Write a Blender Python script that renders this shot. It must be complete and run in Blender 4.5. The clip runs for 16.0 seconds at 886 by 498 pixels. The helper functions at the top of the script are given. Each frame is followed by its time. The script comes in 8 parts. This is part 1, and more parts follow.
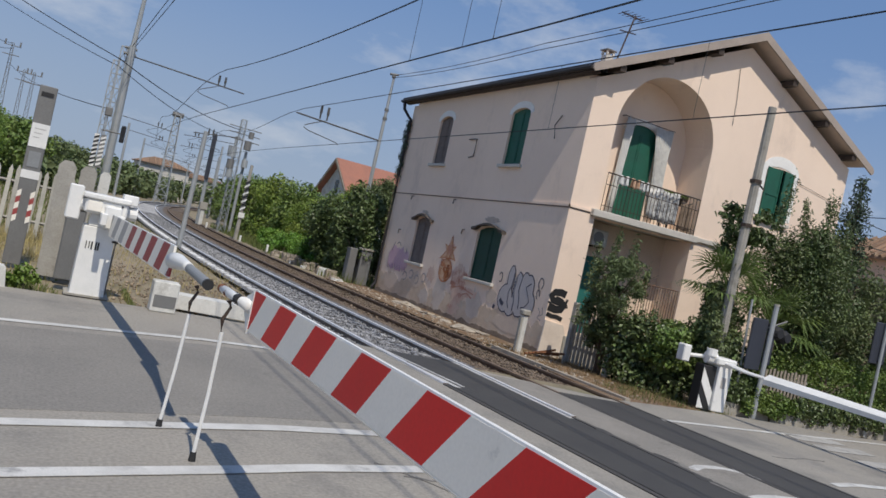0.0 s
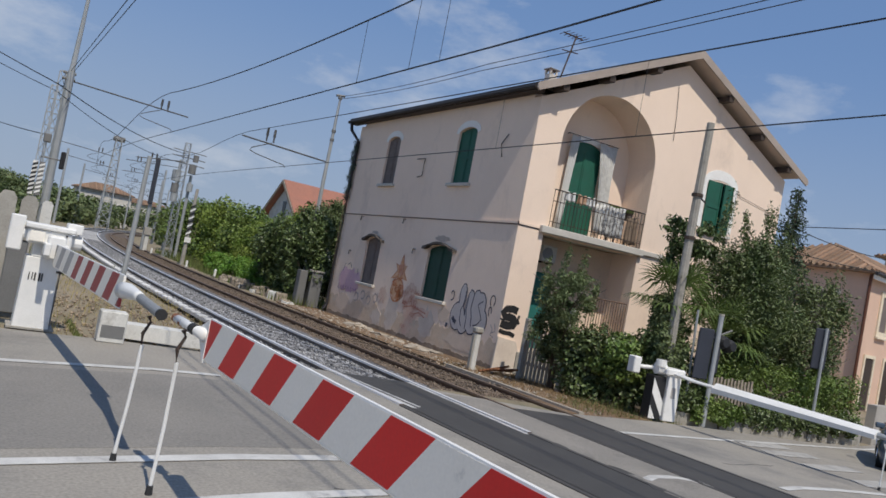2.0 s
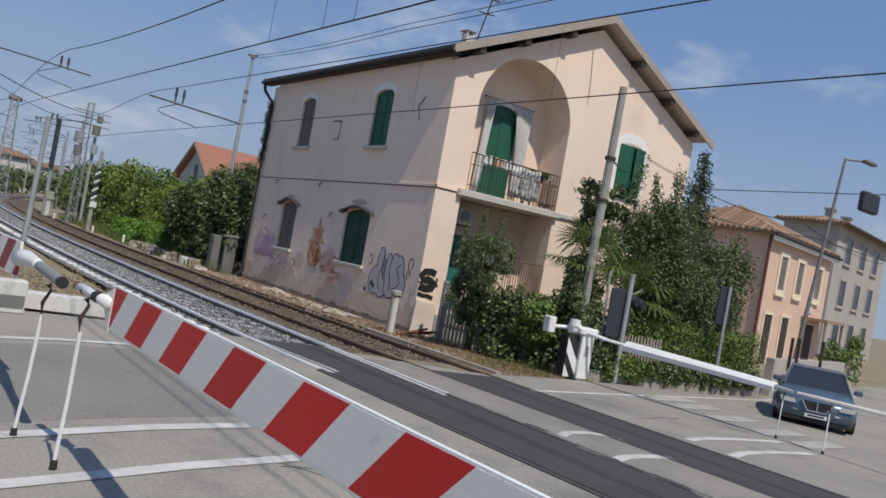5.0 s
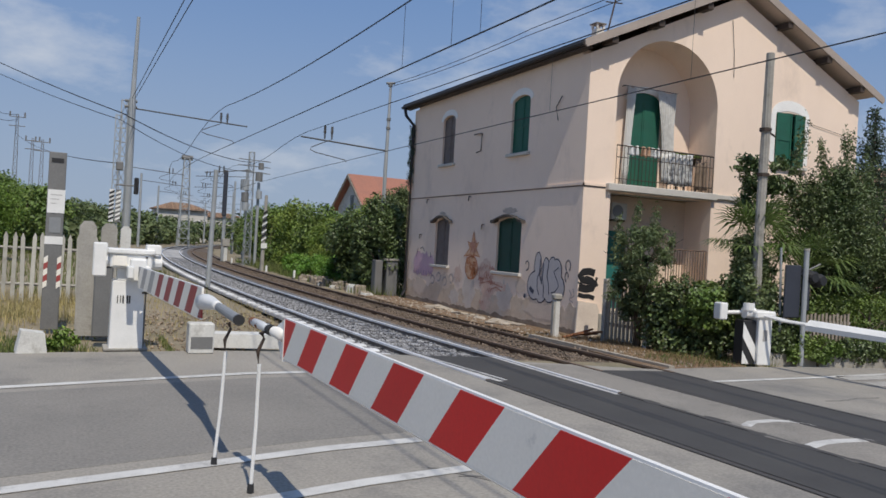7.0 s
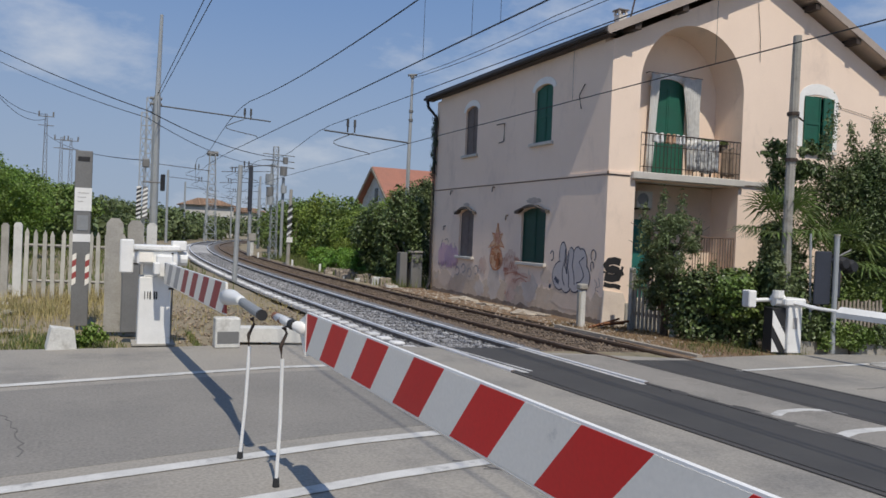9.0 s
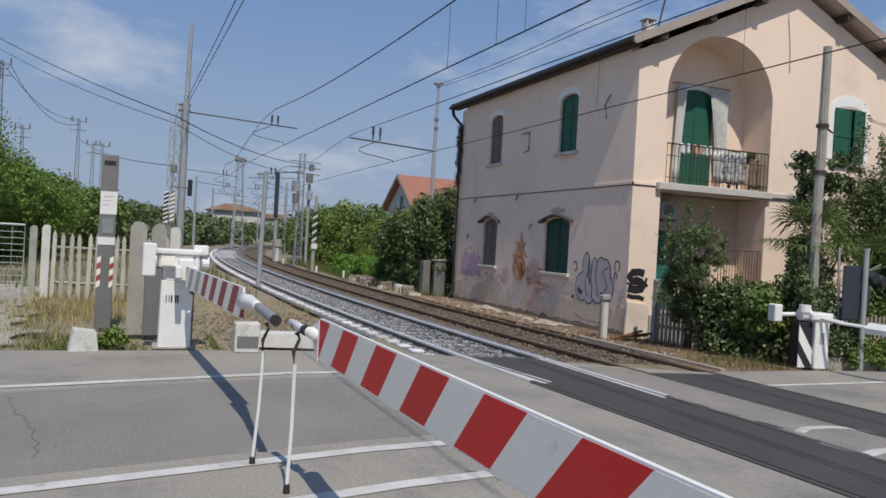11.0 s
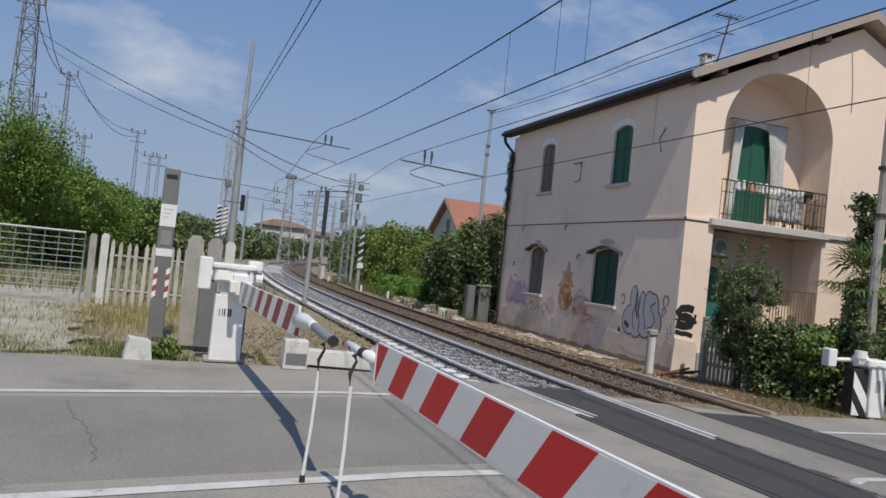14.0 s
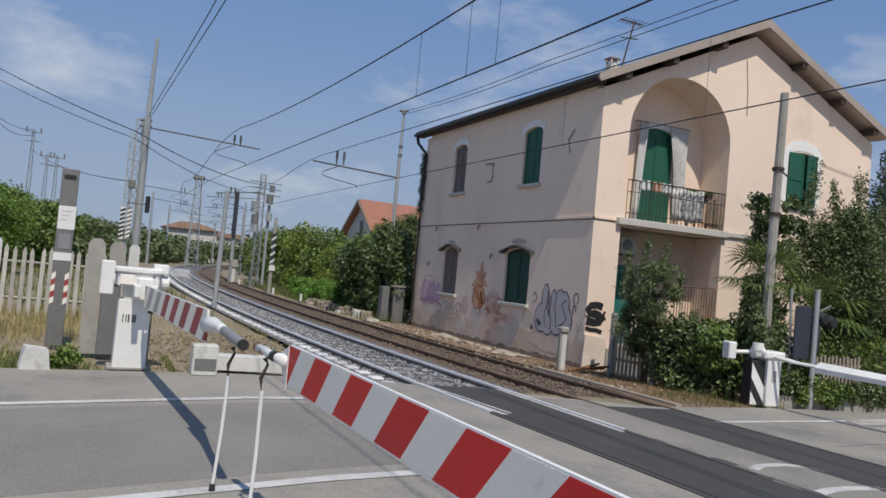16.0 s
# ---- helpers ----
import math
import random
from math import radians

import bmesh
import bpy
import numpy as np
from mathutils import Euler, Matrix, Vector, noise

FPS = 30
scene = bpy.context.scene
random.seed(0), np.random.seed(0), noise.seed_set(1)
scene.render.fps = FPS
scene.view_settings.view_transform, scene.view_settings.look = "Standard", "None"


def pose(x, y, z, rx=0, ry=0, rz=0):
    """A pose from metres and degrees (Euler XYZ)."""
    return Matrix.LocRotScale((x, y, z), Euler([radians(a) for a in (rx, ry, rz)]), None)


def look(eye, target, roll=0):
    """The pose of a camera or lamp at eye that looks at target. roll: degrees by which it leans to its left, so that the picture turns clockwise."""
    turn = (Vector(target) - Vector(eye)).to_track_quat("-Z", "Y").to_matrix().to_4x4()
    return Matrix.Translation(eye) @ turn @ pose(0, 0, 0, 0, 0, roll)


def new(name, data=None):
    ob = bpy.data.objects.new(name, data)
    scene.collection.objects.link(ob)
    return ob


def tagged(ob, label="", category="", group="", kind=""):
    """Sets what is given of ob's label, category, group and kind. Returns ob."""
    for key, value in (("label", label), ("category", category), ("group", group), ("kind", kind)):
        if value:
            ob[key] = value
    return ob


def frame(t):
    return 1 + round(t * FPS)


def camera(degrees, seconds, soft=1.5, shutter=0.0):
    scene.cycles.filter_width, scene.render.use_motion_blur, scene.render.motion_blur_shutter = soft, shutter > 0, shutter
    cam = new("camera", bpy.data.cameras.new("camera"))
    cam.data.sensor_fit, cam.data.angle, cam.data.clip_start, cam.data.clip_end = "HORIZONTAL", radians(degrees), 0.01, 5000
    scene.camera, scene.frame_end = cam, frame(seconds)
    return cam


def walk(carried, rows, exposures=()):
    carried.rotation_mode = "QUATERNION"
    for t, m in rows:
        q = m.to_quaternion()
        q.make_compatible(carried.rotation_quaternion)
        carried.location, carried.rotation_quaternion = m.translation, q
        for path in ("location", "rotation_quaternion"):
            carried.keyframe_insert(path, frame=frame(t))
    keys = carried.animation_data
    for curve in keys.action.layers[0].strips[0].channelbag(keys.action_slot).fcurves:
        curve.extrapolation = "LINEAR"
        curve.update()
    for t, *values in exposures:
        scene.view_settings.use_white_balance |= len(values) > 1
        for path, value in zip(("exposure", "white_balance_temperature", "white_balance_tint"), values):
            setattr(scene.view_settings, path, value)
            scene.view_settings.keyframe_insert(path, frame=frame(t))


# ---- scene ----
cam = camera(58.24, 16.0, soft=1.6)
# seconds, eye x y z, turn about x y z in degrees
ROWS = [
    (0.0, -0.002, 0.049, 1.700, 90.08, -12.47, -26.64),
    (0.5, -0.039, 0.030, 1.704, 91.24, -11.40, -28.66),
    (1.0, -0.052, 0.019, 1.715, 91.75, -11.13, -28.96),
    (1.5, -0.033, 0.017, 1.718, 92.27, -10.28, -28.40),
    (2.0, -0.066, 0.009, 1.720, 92.14, -10.84, -30.30),
    (2.5, -0.053, 0.032, 1.713, 91.44, -11.36, -31.80),
    (3.0, -0.043, 0.030, 1.718, 92.17, -10.87, -34.62),
    (3.2, -0.057, 0.027, 1.718, 92.16, -12.05, -34.55),
    (5.3, -0.021, 0.036, 1.724, 90.38, -10.08, -36.19),
    (5.5, -0.017, 0.024, 1.728, 90.14, -8.98, -34.51),
    (6.0, -0.045, -0.018, 1.734, 90.06, -4.96, -29.59),
    (6.5, -0.021, -0.030, 1.735, 90.58, -4.09, -25.18),
    (7.0, 0.009, -0.040, 1.720, 89.80, -3.27, -24.86),
    (7.5, 0.060, -0.023, 1.713, 90.57, -2.22, -25.44),
    (8.0, 0.041, 0.025, 1.705, 86.56, -2.90, -25.23),
    (8.5, 0.014, -0.002, 1.733, 90.10, -1.27, -25.79),
    (8.7, 0.024, -0.020, 1.731, 88.96, -1.94, -23.76),
    (10.8, 0.146, 0.000, 1.720, 90.03, -2.92, -21.74),
    (11.0, 0.128, -0.007, 1.723, 89.62, -3.21, -21.23),
    (11.5, 0.038, -0.042, 1.737, 93.41, -5.59, -17.33),
    (12.0, 0.019, -0.040, 1.735, 92.62, -7.38, -20.07),
    (12.5, -0.012, -0.034, 1.747, 92.58, -6.54, -20.03),
    (13.0, -0.023, -0.038, 1.746, 92.94, -5.60, -19.54),
    (13.5, -0.024, -0.048, 1.748, 92.27, -5.14, -18.46),
    (14.0, 0.005, -0.004, 1.747, 91.09, -5.92, -18.12),
    (14.5, 0.000, 0.017, 1.740, 92.55, -7.31, -20.69),
    (15.0, -0.005, 0.009, 1.745, 93.00, -6.41, -20.58),
    (15.5, 0.014, 0.007, 1.730, 91.64, -5.60, -20.42),
    (16.0, 0.021, 0.016, 1.740, 91.76, -5.18, -24.32),
]
walk(cam, [(t, pose(x, y, z, a, b, c)) for t, x, y, z, a, b, c in ROWS], exposures=[(0.0, -0.04), (16.0, -0.04)])

# ---------------------------------------------------------------- light
SUN_TO = Vector((-0.07, -0.66, 1.0)).normalized()
sun = new("sun", bpy.data.lights.new("sun", "SUN"))
sun.data.energy, sun.data.angle, sun.data.color = 3.5, radians(0.6), (1.0, 0.93, 0.82)
sun.matrix_world = look(SUN_TO * 50, (0, 0, 0))

world = bpy.data.worlds.new("sky")
scene.world = world
world.use_nodes = True
wt = world.node_tree
wt.nodes.clear()


def wnode(kind, **values):
    n = wt.nodes.new(kind)
    for key, value in values.items():
        n.inputs[key].default_value = value
    return n


sky = wt.nodes.new("ShaderNodeTexSky")
sky.sky_type, sky.sun_disc = "NISHITA", False
sky.sun_elevation = math.asin(SUN_TO.z)
sky.sun_rotation = math.atan2(SUN_TO.x, SUN_TO.y)
sky.altitude, sky.air_density, sky.dust_density, sky.ozone_density = 50, 0.8, 0.10, 2.0
geo = wt.nodes.new("ShaderNodeTexCoord")
stretch = wt.nodes.new("ShaderNodeMapping")
stretch.inputs["Scale"].default_value = (1.5, 1.5, 3.6)
stretch.inputs["Rotation"].default_value = (0, 0, radians(-20))
stretch.inputs["Location"].default_value = (0.35, 0.9, 0.2)
clouds = wnode("ShaderNodeTexNoise", Scale=2.3, Detail=8.0, Roughness=0.60)
ramp = wt.nodes.new("ShaderNodeValToRGB")
ramp.color_ramp.elements[0].position, ramp.color_ramp.elements[1].position = 0.535, 0.77
ramp.color_ramp.elements[0].color, ramp.color_ramp.elements[1].color = (0, 0, 0, 1), (0.75, 0.75, 0.75, 1)
blend = wt.nodes.new("ShaderNodeMixRGB")
blend.inputs["Color2"].default_value = (2.3, 2.38, 2.5, 1)
bg = wnode("ShaderNodeBackground", Strength=0.30)
outw = wt.nodes.new("ShaderNodeOutputWorld")
wt.links.new(geo.outputs["Generated"], stretch.inputs["Vector"])
wt.links.new(stretch.outputs["Vector"], clouds.inputs["Vector"])
wt.links.new(clouds.outputs["Fac"], ramp.inputs["Fac"])
wt.links.new(ramp.outputs["Color"], blend.inputs["Fac"])
tint = wt.nodes.new("ShaderNodeMixRGB")
tint.blend_type = "MULTIPLY"
tint.inputs["Fac"].default_value, tint.inputs["Color2"].default_value = 1.0, (0.845, 0.93, 1.18, 1)
flat = wnode("ShaderNodeGamma", Gamma=0.27)
rich = wnode("ShaderNodeHueSaturation", Saturation=2.2, Value=1.0)
wt.links.new(sky.outputs["Color"], flat.inputs["Color"])
wt.links.new(flat.outputs["Color"], rich.inputs["Color"])
wt.links.new(rich.outputs["Color"], tint.inputs["Color1"])
split = wt.nodes.new("ShaderNodeSeparateXYZ")
low = wnode("ShaderNodeMapRange")
low.interpolation_type = "SMOOTHSTEP"
low.inputs["From Min"].default_value, low.inputs["From Max"].default_value = 0.0, 0.34
low.inputs["To Min"].default_value, low.inputs["To Max"].default_value = 0.8, 0.0
haze = wt.nodes.new("ShaderNodeMixRGB")
haze.inputs["Color2"].default_value = (1.02, 1.28, 1.70, 1)
wt.links.new(geo.outputs["Generated"], split.inputs["Vector"])
wt.links.new(split.outputs["Z"], low.inputs["Value"])
wt.links.new(low.outputs["Result"], haze.inputs["Fac"])
wt.links.new(tint.outputs["Color"], haze.inputs["Color1"])
wt.links.new(haze.outputs["Color"], blend.inputs["Color1"])
wt.links.new(blend.outputs["Color"], bg.inputs["Color"])
wt.links.new(bg.outputs["Background"], outw.inputs["Surface"])


# ---------------------------------------------------------------- materials
def material(name, colour, rough=0.8, metal=0.0, second=None, scale=3.0, amount=0.5, grain=0.12, grain_scale=60.0, bump=0.15, bump_scale=80.0,
             per_object=0.0, per_island=0.0, stain=None, stain_scale=0.7, stain_range=(0.55, 0.72), translucent=0.0, stain_stretch=1.0):
    """A surface with variation at two scales: broad patches towards a second colour, fine grain, relief, and stains."""
    m = bpy.data.materials.new(name)
    m.use_nodes = True
    nt = m.node_tree
    nt.nodes.clear()
    N, L = nt.nodes.new, nt.links.new
    out, bsdf = N("ShaderNodeOutputMaterial"), N("ShaderNodeBsdfPrincipled")
    bsdf.inputs["Roughness"].default_value, bsdf.inputs["Metallic"].default_value = rough, metal
    coord = N("ShaderNodeNewGeometry")
    broad = N("ShaderNodeTexNoise")
    broad.inputs["Scale"].default_value, broad.inputs["Detail"].default_value, broad.inputs["Roughness"].default_value = scale, 6, 0.65
    L(coord.outputs["Position"], broad.inputs["Vector"])
    curve = N("ShaderNodeMapRange")
    curve.inputs["From Min"].default_value, curve.inputs["From Max"].default_value, curve.inputs["To Max"].default_value = 0.35, 0.68, amount
    L(broad.outputs["Fac"], curve.inputs["Value"])
    mix = N("ShaderNodeMixRGB")
    other = second or tuple(c * 0.7 for c in colour)
    mix.inputs["Color1"].default_value, mix.inputs["Color2"].default_value = (*colour, 1), (*other, 1)
    L(curve.outputs["Result"], mix.inputs["Fac"])
    last = mix.outputs["Color"]
    if stain:
        spots = N("ShaderNodeTexNoise")
        spots.inputs["Scale"].default_value, spots.inputs["Detail"].default_value, spots.inputs["Roughness"].default_value = stain_scale, 8, 0.7
        drawn = N("ShaderNodeMapping")
        drawn.inputs["Scale"].default_value = (1, 1, stain_stretch)
        L(coord.outputs["Position"], drawn.inputs["Vector"])
        L(drawn.outputs["Vector"], spots.inputs["Vector"])
        edge = N("ShaderNodeMapRange")
        edge.inputs["From Min"].default_value, edge.inputs["From Max"].default_value, edge.inputs["To Max"].default_value = *stain_range, 0.8
        L(spots.outputs["Fac"], edge.inputs["Value"])
        dirt = N("ShaderNodeMixRGB")
        dirt.inputs["Color2"].default_value = (*stain, 1)
        L(edge.outputs["Result"], dirt.inputs["Fac"])
        L(last, dirt.inputs["Color1"])
        last = dirt.outputs["Color"]
    fine = N("ShaderNodeTexNoise")
    fine.inputs["Scale"].default_value, fine.inputs["Detail"].default_value = grain_scale, 3
    L(coord.outputs["Position"], fine.inputs["Vector"])
    level = N("ShaderNodeMapRange")
    level.inputs["From Min"].default_value, level.inputs["From Max"].default_value = 0.25, 0.75
    level.inputs["To Min"].default_value, level.inputs["To Max"].default_value = 1 - grain, 1 + grain
    L(fine.outputs["Fac"], level.inputs["Value"])
    value = level.outputs["Result"]
    for strength, source in ((per_object, "ShaderNodeObjectInfo"), (per_island, "ShaderNodeNewGeometry")):
        if strength:
            node = N(source)
            vary = N("ShaderNodeMapRange")
            vary.inputs["To Min"].default_value, vary.inputs["To Max"].default_value = 1 - strength, 1 + strength
            L(node.outputs["Random" if source == "ShaderNodeObjectInfo" else "Random Per Island"], vary.inputs["Value"])
            times = N("ShaderNodeMath")
            times.operation = "MULTIPLY"
            L(value, times.inputs[0])
            L(vary.outputs["Result"], times.inputs[1])
            value = times.outputs["Value"]
    bright = N("ShaderNodeVectorMath")
    bright.operation = "SCALE"
    L(last, bright.inputs[0])
    L(value, bright.inputs["Scale"])
    L(bright.outputs["Vector"], bsdf.inputs["Base Color"])
    if bump:
        relief, bumps = N("ShaderNodeTexNoise"), N("ShaderNodeBump")
        relief.inputs["Scale"].default_value, relief.inputs["Detail"].default_value = bump_scale, 4
        bumps.inputs["Strength"].default_value, bumps.inputs["Distance"].default_value = bump, 0.02
        L(coord.outputs["Position"], relief.inputs["Vector"])
        L(relief.outputs["Fac"], bumps.inputs["Height"])
        L(bumps.outputs["Normal"], bsdf.inputs["Normal"])
    final = bsdf.outputs["BSDF"]
    if translucent:
        trans, both = N("ShaderNodeBsdfTranslucent"), N("ShaderNodeMixShader")
        L(bright.outputs["Vector"], trans.inputs["Color"])
        both.inputs["Fac"].default_value = translucent
        L(final, both.inputs[1])
        L(trans.outputs["BSDF"], both.inputs[2])
        final = both.outputs["Shader"]
    L(final, out.inputs["Surface"])
    return m


ASPHALT = material("asphalt", (0.325, 0.298, 0.256), 0.9, second=(0.23, 0.217, 0.195), scale=0.35, amount=0.8, grain=0.22, grain_scale=38, bump=0.25, bump_scale=110, stain=(0.16, 0.152, 0.143), stain_scale=0.7, stain_range=(0.52, 0.74))
ASPHALT_MID = material("resurfaced_asphalt", (0.245, 0.228, 0.203), 0.9, second=(0.185, 0.174, 0.158), scale=0.5, amount=0.9, grain=0.22, grain_scale=38, bump=0.25, bump_scale=110, stain=(0.18, 0.17, 0.155), stain_scale=1.9, stain_range=(0.56, 0.76))
ASPHALT_NEW = material("dark_asphalt", (0.052, 0.050, 0.049), 0.85, second=(0.078, 0.075, 0.071), scale=1.2, grain=0.2, grain_scale=120, bump=0.35, bump_scale=140)
ASPHALT_PALE = material("pale_asphalt", (0.29, 0.265, 0.232), 0.9, second=(0.20, 0.188, 0.168), scale=0.7, amount=0.9, grain=0.32, grain_scale=45, bump=0.35, bump_scale=110, stain=(0.12, 0.113, 0.10), stain_scale=1.5, stain_range=(0.56, 0.74))
ROAD_PAINT = material("worn_road_paint", (0.62, 0.61, 0.58), 0.8, second=(0.42, 0.41, 0.39), scale=2.5, amount=0.8, grain=0.12, grain_scale=90, stain=(0.27, 0.265, 0.26), stain_scale=3.2, stain_range=(0.56, 0.66))
ROAD_FADED = material("faded_crosswalk_paint", (0.45, 0.435, 0.405), 0.85, second=(0.34, 0.325, 0.30), scale=3, amount=0.9, grain=0.15, grain_scale=70, stain=(0.25, 0.24, 0.225), stain_scale=2.6, stain_range=(0.50, 0.64))
CRACK = material("tar_crack", (0.145, 0.138, 0.13), 0.9)
SOIL = material("dry_soil", (0.30, 0.245, 0.17), 0.95, second=(0.20, 0.17, 0.10), scale=0.8, amount=0.9, grain=0.3, grain_scale=35, bump=0.6, bump_scale=25, stain=(0.11, 0.13, 0.05), stain_scale=0.5)
GRAVEL_LOT = material("pale_gravel_lot", (0.45, 0.42, 0.36), 0.95, second=(0.29, 0.265, 0.19), scale=1.4, amount=1.0, grain=0.25, grain_scale=40, bump=0.5, bump_scale=40, stain=(0.20, 0.20, 0.10), stain_scale=0.8)
BALLAST_PALE = material("pale_ballast", (0.15, 0.148, 0.15), 0.95, second=(0.14, 0.14, 0.145), scale=1.5, amount=0.8, grain=0.35, grain_scale=22, bump=0.8, bump_scale=22)
BALLAST_RUST = material("rusty_ballast", (0.14, 0.105, 0.075), 0.95, second=(0.09, 0.066, 0.05), scale=1.5, amount=0.8, grain=0.35, grain_scale=22, bump=0.8, bump_scale=22)
STONE_PALE = material("pale_ballast_stone", (0.22, 0.218, 0.222), 0.9, per_island=0.6, grain_scale=50)
STONE_RUST = material("rusty_ballast_stone", (0.18, 0.135, 0.098), 0.9, per_island=0.5, grain_scale=50)
CONCRETE = material("weathered_concrete", (0.38, 0.36, 0.32), 0.9, second=(0.26, 0.245, 0.215), scale=2.2, amount=0.8, grain=0.14, grain_scale=55, bump=0.3, bump_scale=60, stain=(0.17, 0.16, 0.13), stain_scale=2.4, per_object=0.08)
PICKET = material("weathered_picket_concrete", (0.52, 0.50, 0.44), 0.9, second=(0.38, 0.36, 0.31), scale=2.5, amount=0.8, stain=(0.24, 0.22, 0.17), stain_scale=3.0, per_object=0.15)
CONCRETE_WHITE = material("whitewashed_concrete", (0.66, 0.65, 0.61), 0.85, second=(0.50, 0.49, 0.45), scale=2.5, amount=0.7, stain=(0.30, 0.28, 0.24), stain_scale=2.8, per_object=0.06)
SLEEPER = material("pale_concrete_sleeper", (0.40, 0.40, 0.405), 0.9, second=(0.27, 0.265, 0.26), scale=3, amount=0.8, per_object=0.18)
SLEEPER_WOOD = material("old_timber_sleeper", (0.10, 0.075, 0.055), 0.95, second=(0.17, 0.13, 0.10), scale=4, per_object=0.25)
# Pale base colour and low metallic stand in for sky reflection on rail heads
RAIL_BRIGHT = material("worn_rail_sky_sheen", (0.80, 0.80, 0.82), 0.45, 0.35, second=(0.66, 0.65, 0.65), scale=4, grain=0.05)
RAIL_DUSTY = material("dusty_rail_web", (0.19, 0.16, 0.14), 0.85, second=(0.13, 0.10, 0.08), scale=5, grain=0.2, bump=0.3)
SLEEPER_END = material("whitish_sleeper_end", (0.62, 0.62, 0.62), 0.9, second=(0.45, 0.44, 0.43), scale=4, per_object=0.2)
TEAL = material("teal_painted_door", (0.025, 0.17, 0.15), 0.55, second=(0.02, 0.12, 0.11), scale=3)
BASE_COURSE = material("dark_base_course", (0.24, 0.18, 0.13), 0.95, second=(0.38, 0.30, 0.225), scale=2.5, amount=0.9, grain=0.25, bump=0.5, bump_scale=25)
RUBBLE = material("pale_rubble", (0.44, 0.39, 0.32), 0.95, second=(0.26, 0.20, 0.15), scale=3, per_island=0.35, bump=0.4)
RAIL_SUNK = material("tar_stained_rail", (0.075, 0.07, 0.067), 0.8, second=(0.05, 0.048, 0.046), scale=4)
RAIL_DULL = material("dull_brown_rail_head", (0.22, 0.16, 0.12), 0.55, 0.4, second=(0.15, 0.10, 0.07), scale=5)
RAIL_RUST = material("rusty_rail", (0.12, 0.07, 0.042), 0.85, second=(0.18, 0.10, 0.06), scale=5, grain=0.2, bump=0.3)
PLASTER_SIDE = material("pink_plaster", (0.89, 0.715, 0.578), 0.92, second=(0.83, 0.662, 0.535), scale=0.55, amount=0.85, grain=0.05, grain_scale=45, bump=0.22, bump_scale=50, stain=(0.60, 0.475, 0.39), stain_scale=0.9, stain_range=(0.56, 0.82), stain_stretch=0.55)
PLASTER_GREY = material("grey_plinth_plaster", (0.74, 0.585, 0.44), 0.93, second=(0.60, 0.465, 0.335), scale=2.2, amount=1.0, grain=0.1, bump=0.3, bump_scale=45, stain=(0.62, 0.56, 0.49), stain_scale=1.4, stain_range=(0.55, 0.68))
PLASTER_WHITE = material("chalky_white_trim", (0.88, 0.87, 0.84), 0.9, second=(0.76, 0.73, 0.69), scale=2, amount=0.6)
PLASTER_PATCH = material("pale_patched_render", (0.76, 0.66, 0.56), 0.93, second=(0.60, 0.50, 0.42), scale=1.6, amount=0.9, grain=0.08)
# Dirty wall patches; also darkens the porch walls in place of shade
PLASTER_DIRT_SHADE = material("dirt_and_shade_render", (0.68, 0.545, 0.43), 0.93, second=(0.77, 0.62, 0.49), scale=1.6, amount=0.9, grain=0.08)
GROOVE_SHADE = material("painted_groove_shade", (0.25, 0.20, 0.18), 0.95)
STONE_SILL = material("stone_sill", (0.58, 0.55, 0.50), 0.85, second=(0.44, 0.41, 0.37), scale=3)
SHUTTER_GREEN = material("green_painted_shutter", (0.014, 0.115, 0.072), 0.6, second=(0.02, 0.085, 0.058), scale=3, amount=0.7, grain=0.1, grain_scale=30, bump=0.1)
# Darker copy of the green shutter, with shade put into its colour
SHUTTER_SHADED = material("shaded_green_shutter", (0.010, 0.062, 0.042), 0.6, second=(0.015, 0.045, 0.032), scale=3, amount=0.7)
SHUTTER_BROWN = material("faded_brown_shutter", (0.20, 0.165, 0.15), 0.8, second=(0.13, 0.105, 0.095), scale=4, amount=0.8)
WOOD_DARK = material("dark_roof_timber", (0.045, 0.032, 0.026), 0.8, second=(0.08, 0.055, 0.04), scale=4)
ROOF_DECK = material("weathered_roof_deck", (0.58, 0.47, 0.39), 0.85, second=(0.46, 0.37, 0.31), scale=3)
BROWN_BAR = material("brown_painted_iron", (0.15, 0.095, 0.07), 0.75, second=(0.20, 0.12, 0.08), scale=5)
LEAF_EVERGREEN = material("fine_evergreen_leaves", (0.075, 0.118, 0.04), 0.45, second=(0.14, 0.175, 0.06), scale=1.4, amount=0.9, per_island=0.5, translucent=0.12, bump=0)
LEAF_HEDGE = material("dull_ivy_leaves", (0.065, 0.10, 0.033), 0.40, second=(0.13, 0.165, 0.058), scale=1.2, amount=0.9, per_island=0.6, translucent=0.08, bump=0)
FASCIA = material("beige_verge_board", (0.40, 0.335, 0.29), 0.85, second=(0.31, 0.26, 0.225), scale=2.0, amount=0.7, grain=0.1)
GUTTER = material("dark_metal_gutter", (0.032, 0.030, 0.033), 0.6, 0.2, second=(0.055, 0.046, 0.042), scale=3)
TILE = material("terracotta_roof_tile", (0.42, 0.19, 0.105), 0.9, second=(0.30, 0.15, 0.095), scale=1.5, amount=0.9, grain=0.2, grain_scale=25, per_island=0.3, stain=(0.20, 0.16, 0.12), stain_scale=1.2)
TILE_OLD = material("lichened_brown_tile", (0.31, 0.185, 0.115), 0.92, second=(0.22, 0.155, 0.105), scale=1.8, amount=1.0, grain=0.25, grain_scale=12, per_island=0.35, stain=(0.36, 0.29, 0.19), stain_scale=1.6)
